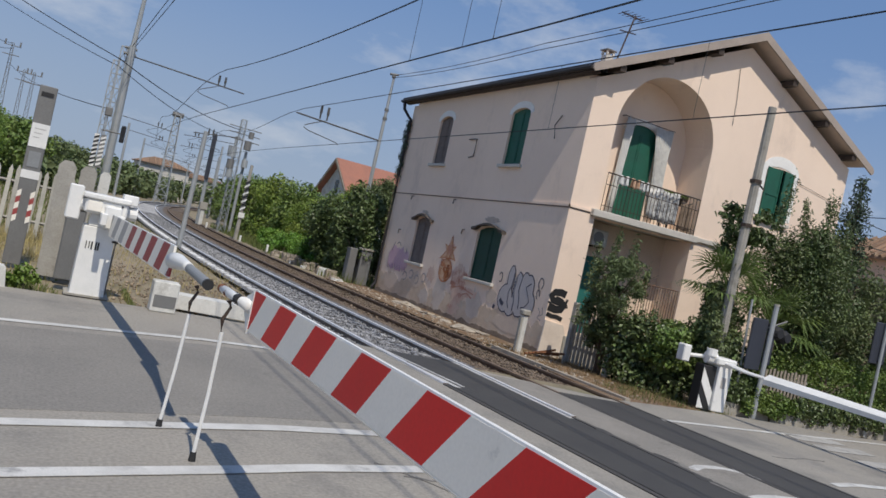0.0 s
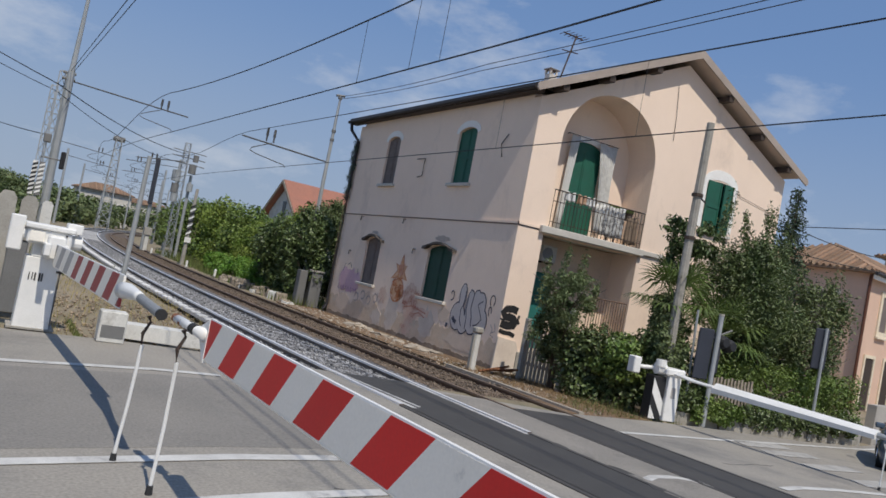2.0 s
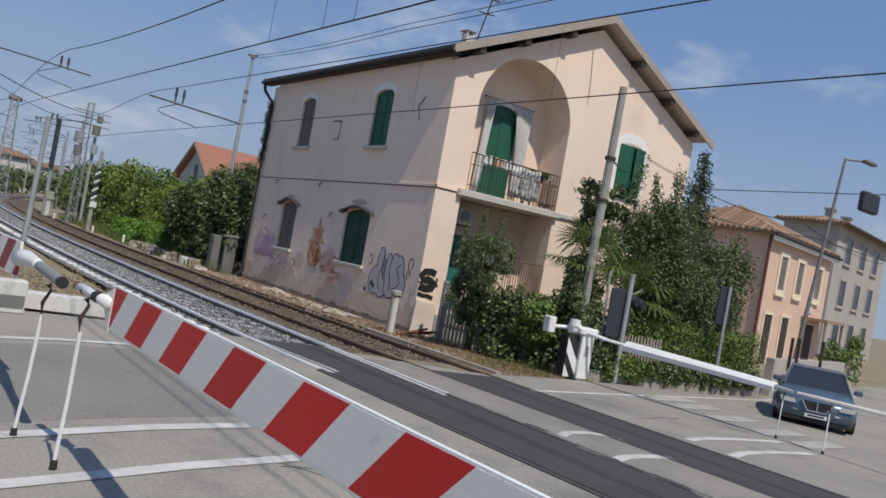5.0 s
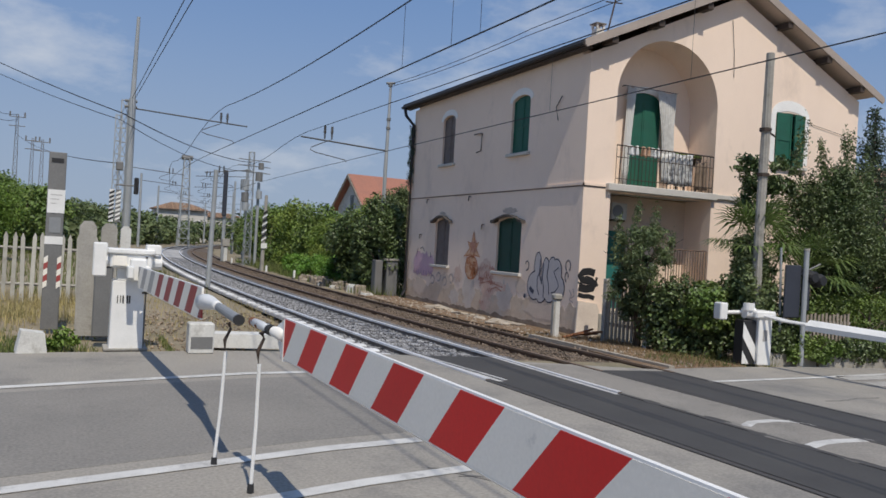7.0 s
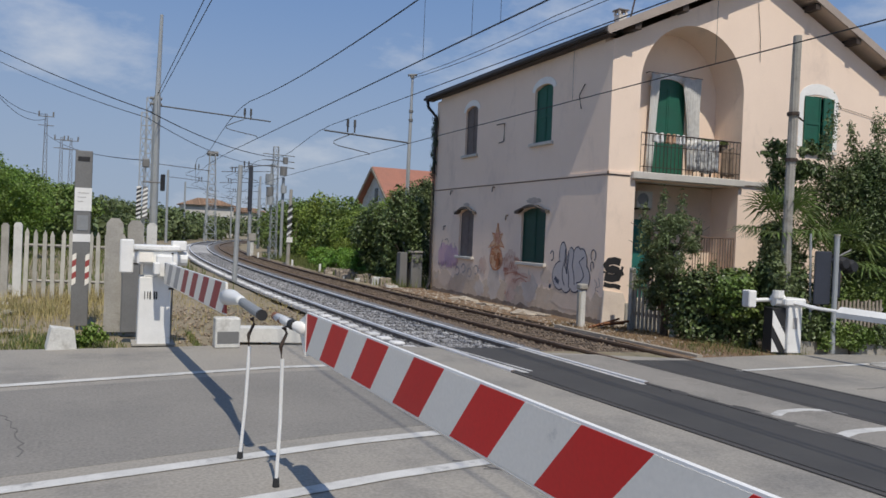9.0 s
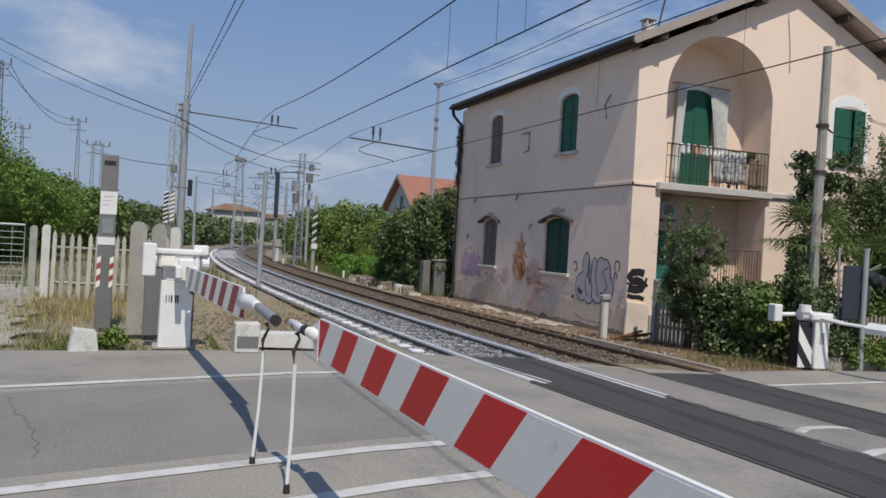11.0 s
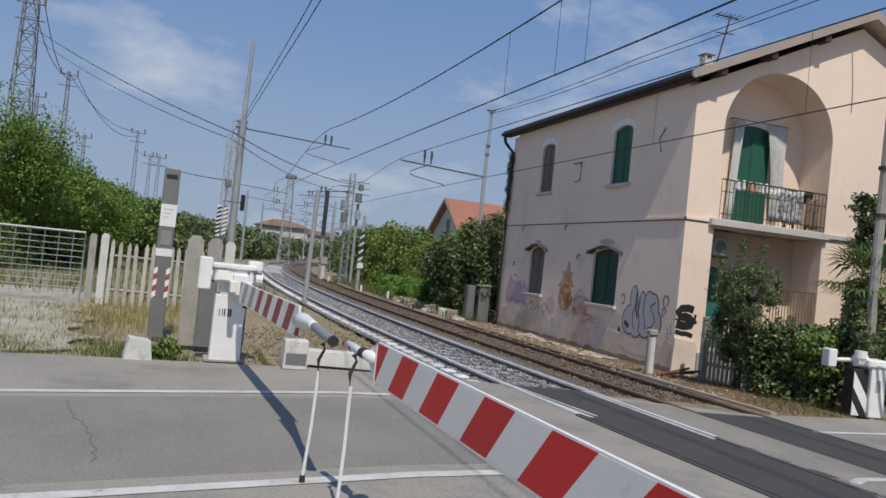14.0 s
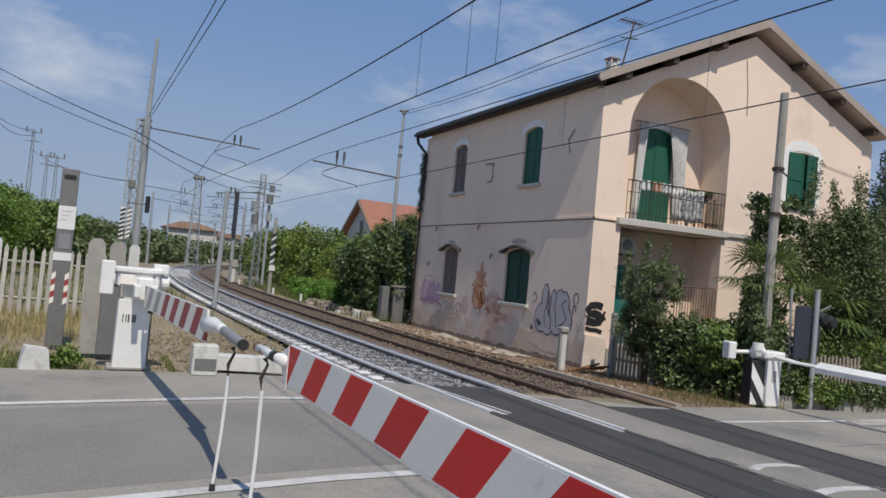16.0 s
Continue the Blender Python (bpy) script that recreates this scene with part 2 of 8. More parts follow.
TILE_RED = material("red_roof_tile", (0.36, 0.155, 0.105), 0.9, second=(0.28, 0.135, 0.10), scale=1.0, amount=0.8, grain=0.2, grain_scale=15)
IRON = material("dark_iron", (0.06, 0.05, 0.045), 0.7, 0.5, second=(0.12, 0.07, 0.045), scale=6)
STEEL = material("galvanised_steel", (0.42, 0.44, 0.45), 0.6, 0.35, second=(0.31, 0.33, 0.335), scale=1.5, amount=0.7, grain=0.06)
STEEL_DARK = material("weathered_grey_steel", (0.20, 0.20, 0.195), 0.7, 0.2, second=(0.15, 0.145, 0.14), scale=2)
ARM_STEEL = material("dark_arm_steel", (0.085, 0.088, 0.09), 0.7, 0.2, second=(0.12, 0.115, 0.11), scale=3)
WIRE = material("overhead_wire", (0.035, 0.037, 0.042), 0.6, 0.3)
PAINT_WHITE = material("white_enamel", (0.83, 0.82, 0.79), 0.45, second=(0.66, 0.66, 0.63), scale=3, amount=0.6, grain=0.04, bump=0.04, stain=(0.44, 0.41, 0.36), stain_scale=3.5, stain_range=(0.62, 0.75))
RIM_WHITE = material("clean_white_rim", (0.88, 0.87, 0.84), 0.4, second=(0.80, 0.79, 0.76), scale=2, grain=0.03, bump=0)
PANEL_WHITE = material("grey_white_reflective_panel", (0.90, 0.85, 0.755), 0.5, second=(0.85, 0.80, 0.71), scale=2, amount=0.7, grain=0.04, bump=0.03, stain=(0.40, 0.39, 0.37), stain_scale=4, stain_range=(0.62, 0.78))
PANEL_RED = material("red_reflective_panel", (0.70, 0.012, 0.010), 0.55, second=(0.62, 0.018, 0.014), scale=2, amount=0.8, grain=0.05, bump=0.03, per_object=0.12)
RED_FADED = material("faded_red_panel", (0.36, 0.050, 0.048), 0.6, second=(0.32, 0.085, 0.075), scale=2, amount=0.8)
PANEL_GREY = material("bleached_panel", (0.42, 0.40, 0.38), 0.6, second=(0.34, 0.32, 0.30), scale=3)
RUBBER = material("black_rubber", (0.025, 0.025, 0.026), 0.75)
GREY_PAINT = material("grey_painted_tube", (0.26, 0.27, 0.275), 0.6, second=(0.20, 0.21, 0.215), scale=4)
RUST = material("rust", (0.24, 0.10, 0.045), 0.9, second=(0.15, 0.06, 0.03), scale=8, grain=0.2)
BLACK = material("black_paint", (0.02, 0.02, 0.022), 0.6)
SIGN_BLUE = material("dark_sign_back", (0.035, 0.04, 0.055), 0.6)
LEAF_BRIGHT = material("bright_leaves", (0.15, 0.235, 0.04), 0.6, second=(0.25, 0.29, 0.055), scale=0.7, amount=0.9, per_island=0.35, translucent=0.25, bump=0)
LEAF_BRAMBLE = material("fresh_bramble_leaves", (0.12, 0.26, 0.03), 0.55, second=(0.19, 0.31, 0.05), scale=0.9, amount=0.9, per_island=0.35, translucent=0.25, bump=0)
LEAF_ACACIA = material("feathery_bright_leaves", (0.135, 0.235, 0.035), 0.55, second=(0.20, 0.29, 0.06), scale=0.5, amount=0.9, per_island=0.4, translucent=0.3, bump=0)
LEAF_MID = material("green_leaves", (0.11, 0.185, 0.038), 0.55, second=(0.17, 0.22, 0.05), scale=0.8, amount=0.9, per_island=0.4, translucent=0.2, bump=0)
LEAF_DARK = material("dark_glossy_leaves", (0.072, 0.115, 0.037), 0.48, second=(0.13, 0.17, 0.055), scale=1.0, amount=0.8, per_island=0.45, translucent=0.12, bump=0)
LEAF_OLIVE = material("olive_green_leaves", (0.12, 0.165, 0.065), 0.55, second=(0.16, 0.19, 0.075), scale=1.0, amount=0.8, per_island=0.4, translucent=0.2, bump=0)
LEAF_FIR = material("blue_green_needles", (0.045, 0.075, 0.045), 0.7, second=(0.06, 0.09, 0.055), scale=1.2, per_island=0.4, translucent=0.1, bump=0)
LEAF_PALM = material("palm_leaves", (0.10, 0.16, 0.035), 0.5, second=(0.16, 0.19, 0.06), scale=2, per_island=0.3, translucent=0.2, bump=0)
LITTER = material("leaf_litter", (0.23, 0.145, 0.082), 0.95, second=(0.135, 0.088, 0.05), scale=3, amount=1.0, grain=0.4, grain_scale=30, bump=0.8, bump_scale=30, stain=(0.40, 0.33, 0.24), stain_scale=5)
GRASS_DRY = material("dry_grass", (0.46, 0.37, 0.17), 0.9, second=(0.32, 0.28, 0.12), scale=0.8, amount=0.9, per_island=0.4, translucent=0.2, bump=0)
GRASS_BROWN = material("brown_litter", (0.22, 0.145, 0.07), 0.9, second=(0.30, 0.21, 0.11), scale=1.2, amount=0.9, per_island=0.5, bump=0)
GRASS_GREEN = material("green_weeds", (0.10, 0.15, 0.035), 0.8, second=(0.18, 0.18, 0.06), scale=0.9, amount=0.9, per_island=0.4, translucent=0.2, bump=0)
BARK = material("bark", (0.13, 0.10, 0.075), 0.95, second=(0.08, 0.062, 0.048), scale=6, bump=0.6, bump_scale=30)
CLOTH = material("white_cloth", (0.70, 0.70, 0.68), 0.9, second=(0.58, 0.58, 0.57), scale=5, grain=0.04)
CLOTH_STRIPED = material("striped_curtain_cloth", (0.74, 0.73, 0.70), 0.9, second=(0.50, 0.49, 0.47), scale=7, amount=0.8, grain=0.04)
SHORTS = material("orange_brown_cloth", (0.42, 0.22, 0.12), 0.9, second=(0.60, 0.45, 0.34), scale=11, amount=0.9)
MAT_BROWN = material("brown_woven_mat", (0.22, 0.16, 0.115), 0.9, second=(0.32, 0.24, 0.17), scale=9, amount=0.8)
CLOTH_DARK = material("patterned_cloth", (0.80, 0.80, 0.78), 0.9, second=(0.05, 0.05, 0.06), scale=9, amount=1.0, grain=0.04)
ORANGE_WALL = material("orange_render", (0.72, 0.50, 0.38), 0.92, second=(0.65, 0.45, 0.345), scale=0.6, amount=0.7, grain=0.05)
GREY_WALL = material("grey_render", (0.44, 0.41, 0.37), 0.92, second=(0.36, 0.335, 0.30), scale=0.6, amount=0.7)
CREAM_WALL = material("cream_render", (0.60, 0.57, 0.52), 0.92, second=(0.52, 0.49, 0.45), scale=0.6, amount=0.6)
WINDOW_DARK = material("dark_window_glass", (0.02, 0.022, 0.025), 0.15)
HILL = material("distant_wooded_hill", (0.09, 0.11, 0.08), 0.95, second=(0.12, 0.13, 0.10), scale=0.05)
CAR_PAINT = material("blue_grey_car_paint", (0.105, 0.145, 0.195), 0.25, 0.35, grain=0.02, second=(0.115, 0.155, 0.20), scale=2, bump=0)
CAR_GLASS = material("car_glass", (0.03, 0.036, 0.045), 0.06, bump=0)
CHROME = material("chrome", (0.70, 0.71, 0.72), 0.18, 1.0, grain=0.02, bump=0)
LENS = material("clear_headlight", (0.62, 0.63, 0.63), 0.12, 0.2, bump=0)
GRAFF_BLUE = material("blue_grey_spray_paint", (0.52, 0.48, 0.47), 0.7, second=(0.60, 0.54, 0.50), scale=5)
GRAFF_FADED = material("faded_grey_spray_paint", (0.40, 0.34, 0.33), 0.8, second=(0.52, 0.43, 0.37), scale=6, amount=0.9)
GRAFF_VIOLET = material("dull_violet_spray_paint", (0.34, 0.20, 0.32), 0.8, second=(0.46, 0.30, 0.38), scale=6, amount=0.9)
GRAFF_ORANGE_PALE = material("thin_orange_spray_paint", (0.66, 0.36, 0.19), 0.8, second=(0.74, 0.52, 0.36), scale=9, amount=1.0)
GRAFF_SMEAR = material("smeared_pinkish_paint", (0.70, 0.46, 0.35), 0.85, second=(0.76, 0.60, 0.48), scale=4, amount=1.0)
GRAFF_LINE = material("dark_blue_spray_paint", (0.07, 0.075, 0.11), 0.7)
GRAFF_PINK = material("violet_spray_paint", (0.62, 0.39, 0.49), 0.8, second=(0.70, 0.50, 0.50), scale=5, amount=0.9)
GRAFF_ORANGE = material("orange_spray_paint", (0.52, 0.15, 0.05), 0.7, second=(0.42, 0.22, 0.08), scale=8)
GRAFF_RED = material("red_spray_paint", (0.50, 0.17, 0.11), 0.7, second=(0.64, 0.38, 0.28), scale=6, amount=0.9)
OLD_WALL = material("old_rubble_wall", (0.34, 0.29, 0.23), 0.95, second=(0.22, 0.18, 0.14), scale=2, amount=0.9, grain=0.2, bump=0.6, bump_scale=15)


# ---------------------------------------------------------------- mesh helpers
def ground_z(x):
    return -0.03 * min(max(x - 2.0, 0.0), 18.0)


def part(name, bm, mat, parent=None, label="", smooth=False):
    bmesh.ops.recalc_face_normals(bm, faces=bm.faces)
    me = bpy.data.meshes.new(name)
    bm.to_mesh(me)
    bm.free()
    for m in mat if isinstance(mat, (list, tuple)) else [mat]:
        me.materials.append(m)
    if smooth:
        me.polygons.foreach_set("use_smooth", [True] * len(me.polygons))
    ob = new(name, me)
    ob.parent = parent
    return tagged(ob, label) if label else ob


def thing(name, label, category, at=(0, 0, 0), rz=0.0, group="", kind=""):
    ob = new(name)
    ob.matrix_basis = pose(*at, 0, 0, rz)
    return tagged(ob, label, category, group, kind)


def box(x0, y0, z0, x1, y1, z1, bevel=0.0, bm=None):
    own = bmesh.new()
    bmesh.ops.create_cube(own, size=1)
    for v in own.verts:
        v.co = Vector(((x0 + x1) / 2 + v.co.x * (x1 - x0), (y0 + y1) / 2 + v.co.y * (y1 - y0), (z0 + z1) / 2 + v.co.z * (z1 - z0)))
    if bevel:
        bmesh.ops.bevel(own, geom=own.edges[:], offset=bevel, segments=1, affect="EDGES")
    return join(bm, own)


def join(bm, own):
    if bm is None:
        return own
    table = [bm.verts.new(v.co) for v in own.verts]
    own.verts.index_update()
    for f in own.faces:
        bm.faces.new([table[v.index] for v in f.verts])
    own.free()
    return bm


def tube(points, radius, sides=8, bm=None, caps=True):
    """A round bar along a line of points; radius may be one number or one a point."""
    bm = bm or bmesh.new()
    pts = [Vector(p) for p in points]
    rings = []
    for i, p in enumerate(pts):
        along = (pts[min(i + 1, len(pts) - 1)] - pts[max(i - 1, 0)]).normalized()
        side = along.cross(Vector((0, 0, 1)))
        side = (side if side.length > 1e-3 else Vector((1, 0, 0))).normalized()
        up = side.cross(along)
        r = radius[i] if isinstance(radius, (list, tuple)) else radius
        rings.append([bm.verts.new(p + side * (r * math.cos(k * math.tau / sides)) + up * (r * math.sin(k * math.tau / sides))) for k in range(sides)])
    for a, b in zip(rings, rings[1:]):
        for k in range(sides):
            bm.faces.new((a[k], a[(k + 1) % sides], b[(k + 1) % sides], b[k]))
    if caps:
        bm.faces.new(rings[0])
        bm.faces.new(rings[-1][::-1])
    return bm


def prism(outline, depth, to_world, bm=None):
    """A flat outline (u, v) given a depth; to_world maps (u, v, w) to x, y, z."""
    bm = bm or bmesh.new()
    front = [bm.verts.new(to_world(u, v, 0)) for u, v in outline]
    back = [bm.verts.new(to_world(u, v, depth)) for u, v in outline]
    bm.faces.new(front)
    bm.faces.new(back[::-1])
    n = len(outline)
    for i in range(n):
        bm.faces.new((front[i], back[i], back[(i + 1) % n], front[(i + 1) % n]))
    return bm


def arched(u0, u1, v0, v1, rise, steps=10):
    """The outline of an opening with a flat foot and an arched head."""
    pts = [(u0, v0), (u1, v0)]
    for i in range(steps + 1):
        a = math.pi * i / steps
        pts.append(((u0 + u1) / 2 + (u1 - u0) / 2 * math.cos(a), v1 - rise + rise * math.sin(a)))
    return pts


def pierced(outer, holes, depth, to_world):
    """A wall with openings that go through it."""
    bm = bmesh.new()
    edges = []
    for loop in [outer, *holes]:
        vs = [bm.verts.new((u, v, 0)) for u, v in loop]
        edges += [bm.edges.new((vs[i], vs[(i + 1) % len(vs)])) for i in range(len(vs))]
    bmesh.ops.triangle_fill(bm, use_beauty=True, use_dissolve=False, edges=edges)
    made = bmesh.ops.extrude_face_region(bm, geom=bm.faces[:])
    for v in made["geom"]:
        if isinstance(v, bmesh.types.BMVert):
            v.co.z = depth
    for v in bm.verts:
        v.co = Vector(to_world(*v.co))
    return bm


def ribbon(points, width, to_world, lift=0.004, bm=None):
    """A thin painted stroke along (u, v) points."""
    bm = bm or bmesh.new()
    pts = [Vector(p) for p in points]
    rows = []
    for i, p in enumerate(pts):
        d = (pts[min(i + 1, len(pts) - 1)] - pts[max(i - 1, 0)]).normalized()
        s = Vector((-d.y, d.x)) * width / 2
        rows.append((bm.verts.new(to_world(*(p + s), lift)), bm.verts.new(to_world(*(p - s), lift))))
    for a, b in zip(rows, rows[1:]):
        bm.faces.new((a[0], a[1], b[1], b[0]))
    return bm


def mesh_from(name, verts, faces, mat, parent=None, smooth=False):
    """One mesh from arrays: verts (n, 3), faces (m, 3 or 4)."""
    me = bpy.data.meshes.new(name)
    n, k = faces.shape
    me.vertices.add(len(verts))
    me.vertices.foreach_set("co", verts.astype(np.float32).ravel())
    me.loops.add(n * k)
    me.loops.foreach_set("vertex_index", faces.astype(np.int32).ravel())
    me.polygons.add(n)
    me.polygons.foreach_set("loop_start", np.arange(0, n * k, k, dtype=np.int32))
    me.update(calc_edges=True)
    me.materials.append(mat)
    ob = new(name, me)
    ob.parent = parent
    return ob


rng = np.random.default_rng(7)


def leaves_mesh(name, centres, normals, size, mat, parent=None, slim=0.55):
    """Many small leaves, each a folded blade of two triangles, at the places given."""
    n = len(centres)
    a = rng.normal(size=(n, 3))
    t = np.cross(normals, a)
    t /= np.linalg.norm(t, axis=1)[:, None] + 1e-9
    b = np.cross(normals, t)
    s = size * rng.uniform(0.6, 1.35, (n, 1))
    fold = normals * s * rng.uniform(0.05, 0.3, (n, 1))
    verts = np.stack([centres - t * s * 0.5, centres + b * s * slim * 0.5 + fold, centres + t * s * 0.5, centres - b * s * slim * 0.5 + fold], 1).reshape(-1, 3)
    i = np.arange(n)[:, None] * 4
    faces = np.concatenate([i + np.array([[0, 1, 2]]), i + np.array([[0, 2, 3]])], 1).reshape(-1, 3)
    return mesh_from(name, verts, faces, mat, parent)


def crown_points(blobs, count, shell=0.45):
    """Leaf places in uneven clumps: blobs are (x, y, z, rx, ry, rz)."""
    blobs = np.array(blobs, float)
    w = blobs[:, 3] * blobs[:, 4] + blobs[:, 4] * blobs[:, 5] + blobs[:, 3] * blobs[:, 5]
    pick = rng.choice(len(blobs), count, p=w / w.sum())
    d = rng.normal(size=(count, 3))
    d /= np.linalg.norm(d, axis=1)[:, None]
    r = 1 - shell * rng.random((count, 1)) ** 1.5
    bump = 1 + 0.16 * np.sin(d[:, :1] * 7 + pick[:, None]) * np.sin(d[:, 1:2] * 6 + pick[:, None] * 2) + 0.10 * np.sin(d[:, 2:] * 11 + pick[:, None] * 3)
    c = blobs[pick, :3] + d * r * bump * blobs[pick, 3:]
    nrm = d * 0.7 + rng.normal(size=(count, 3)) * 0.55 + np.array([0, 0, 0.35])
    nrm /= np.linalg.norm(nrm, axis=1)[:, None]
    return c, nrm


def clumped(x, y, z, rx, ry, rz, n, seed, small=0.38):
    """A big crown split into many lesser clumps of uneven size."""
    r = random.Random(seed)
    out = []
    for _ in range(n):
        a, h = r.uniform(0, math.tau), r.uniform(-0.9, 0.95)
        q = math.sqrt(max(0, 1 - h * h)) * r.uniform(0.35, 0.85)
        k = r.uniform(0.6, 1.25) * small
        out.append((x + rx * q * math.cos(a), y + ry * q * math.sin(a), z + rz * h * 0.75, rx * k, ry * k, rz * k))
    return out


def trunk_mesh(base, top, r, limbs=5, seed=1, spread=1.2):
    rr = random.Random(seed)
    b, t = Vector(base), Vector(top)
    mid = (b + t) / 2 + Vector((rr.uniform(-0.08, 0.08), rr.uniform(-0.08, 0.08), 0))
    bm = tube([b, mid, t], [r, r * 0.75, r * 0.4], 8)
    for i in range(limbs):
        k = 0.35 + 0.6 * i / max(1, limbs)
        p = b.lerp(t, k)
        a = rr.uniform(0, math.tau)
        e = p + Vector((math.cos(a) * spread, math.sin(a) * spread, spread * rr.uniform(0.5, 1.0)))
        tube([p, p.lerp(e, 0.5) + Vector((0, 0, 0.06)), e], [r * 0.4, r * 0.25, r * 0.1], 5, bm)
    return bm


def plant(name, label, category, base, top, r, blobs, count, size, mat, limbs=5, seed=1, spread=1.0, slim=0.55, group="", shell=0.5):
    ob = thing(name, label, category, base, group=group)
    off = Vector(base)
    part("trunk", trunk_mesh((0, 0, -0.05), Vector(top) - off, r, limbs, seed, spread), BARK, ob, smooth=True)
    c, n = crown_points([(b[0] - off.x, b[1] - off.y, b[2] - off.z, *b[3:]) for b in blobs], count, shell)
    leaves_mesh("crown", c, n, size, mat, ob, slim)
    return ob


def blades(name, label, category, places, height, mat, lean=0.4, width=0.02):
    """Tufts of grass: slim upright blades."""
    p = np.array(places)
    n = len(p)
    h = height * rng.uniform(0.4, 1.3, n)
    a = rng.uniform(0, math.tau, n)
    side = np.stack([np.cos(a), np.sin(a), np.zeros(n)], 1) * (width / 2)
    tip = p + np.stack([np.cos(a + 1.57) * h * lean * rng.random(n), np.sin(a + 1.57) * h * lean * rng.random(n), h], 1)
    verts = np.stack([p - side, p + side, tip], 1).reshape(-1, 3)
    return tagged(mesh_from(name, verts, np.arange(3 * n).reshape(-1, 3), mat), label, category, kind="stuff")


# ---------------------------------------------------------------- ground, road, tracks
def track_x(y, near=True):
    """The tracks lie on one long right-hand curve."""
    return (5.53 if near else 8.22) + (y - 30.0) ** 2 / 840.0


xs = sorted({-600, -250, -120, -60, -30, -18, -12, *[x * 0.5 for x in range(-20, 50)], 30, 40, 60, 90, 140, 250, 600})
ys = sorted({-600, -200, -60, -20, *[y * 0.75 for y in range(-8, 80)], 66, 75, 90, 110, 140, 200, 320, 600, 1200})
bm = bmesh.new()
grid = [[bm.verts.new((x, y, ground_z(x) - (0.20 if y > 12.5 and track_x(y) - 1.3 < x < track_x(y, False) + 1.2 else 0.045) + (0.05 * noise.noise(Vector((x * 0.6, y * 0.6, 0))) - 0.02 if y > 12.5 else 0.0))) for x in xs] for y in ys]
for r0, r1 in zip(grid, grid[1:]):
    for i in range(len(xs) - 1):
        bm.faces.new((r0[i], r0[i + 1], r1[i + 1], r1[i]))
tagged(part("ground", bm, SOIL, smooth=True), "dry trodden soil with patches of weeds", "ground", kind="structure")


def sheet(name, outline, mat, lift, label, category="road", kind="structure", step=1.0):
    """A thin level sheet that follows the fall of the ground."""
    bm = bmesh.new()
    vs = [bm.verts.new((x, y, 0)) for x, y in outline]
    bm.faces.new(vs)
    x0, x1 = min(p[0] for p in outline), max(p[0] for p in outline)
    for cut in (2.0, 20.0):
        if x0 < cut < x1:
            bmesh.ops.bisect_plane(bm, geom=bm.verts[:] + bm.edges[:] + bm.faces[:], plane_co=(cut, 0, 0), plane_no=(1, 0, 0))
    for v in bm.verts:
        v.co.z = ground_z(v.co.x) + lift
    made = bmesh.ops.extrude_face_region(bm, geom=bm.faces[:])
    for v in made["geom"]:
        if isinstance(v, bmesh.types.BMVert):
            v.co.z -= lift + 0.03 if lift < 0.01 else 0.004
    return tagged(part(name, bm, mat), label, category, kind=kind)


ROAD_N = [(-60, -0.3), (-14, 9.3), (-1.74, 11.76), (1.0, 11.85), (4.35, 12.1), (9.3, 11.0), (12.1, 11.55), (14.0, 11.75), (17.2, 11.8), (21.1, 12.5), (34.0, 16.2), (60, 22)]
ROAD_S = [(60, 6), (30, 1.5), (12, -4.5), (4, -8.5), (-14, -10), (-60, -22)]
sheet("road", ROAD_N + ROAD_S, ASPHALT, 0.0, "worn grey asphalt road over a level crossing")


def along(points, width):
    """An outline of even width round a line of points."""
    pts = [Vector(p) for p in points]
    a, b = [], []
    for i, p in enumerate(pts):
        d = (pts[min(i + 1, len(pts) - 1)] - pts[max(i - 1, 0)]).normalized()
        s = Vector((-d.y, d.x)) * width / 2
        a.append((*(p + s),))
        b.append((*(p - s),))
    return a + b[::-1]


def stripe(points, width, name="road_line", mat=None, lift=0.0105):
    return sheet(name, along(points, width), mat or ROAD_PAINT, lift, "worn white painted line on the road", "road marking")


stripe([(-12, 6.75), (-0.61, 9.28), (2.85, 10.07)], 0.13)
stripe([(-12, 3.0), (-0.34, 5.69), (3.1, 6.51)], 0.14)
stripe([(-12, 2.05), (1.26, 5.11), (3.05, 5.57)], 0.14)
stripe([(7.1, 6.74), (7.4, 6.92), (7.8, 6.99), (8.05, 6.93), (8.25, 6.70)], 0.12)
stripe([(7.02, 5.80), (7.35, 5.93), (7.7, 5.99), (8.26, 6.0)], 0.14)
stripe([(9.9, 6.93), (10.5, 7.09), (11.5, 7.18), (12.85, 7.20)], 0.14)
stripe([(9.82, 6.16), (10.4, 6.36), (11.4, 6.49), (12.6, 6.52)], 0.15)
stripe([(9.41, 9.72), (12.4, 10.30), (15.15, 10.90)], 0.12)
stripe([(15.15, 10.90), (30, 14.0)], 0.12)
for x, y in ((13.15, 10.1), (13.1, 9.45), (13.08, 8.55), (13.05, 7.6), (13.1, 6.85)):
    sheet("crosswalk_bar", [(x, y), (x + 1.75, y + 0.22), (x + 1.85, y + 0.66), (x + 0.12, y + 0.42)], ROAD_FADED, 0.0105, "worn white crosswalk bar on the asphalt", "crosswalk bar")

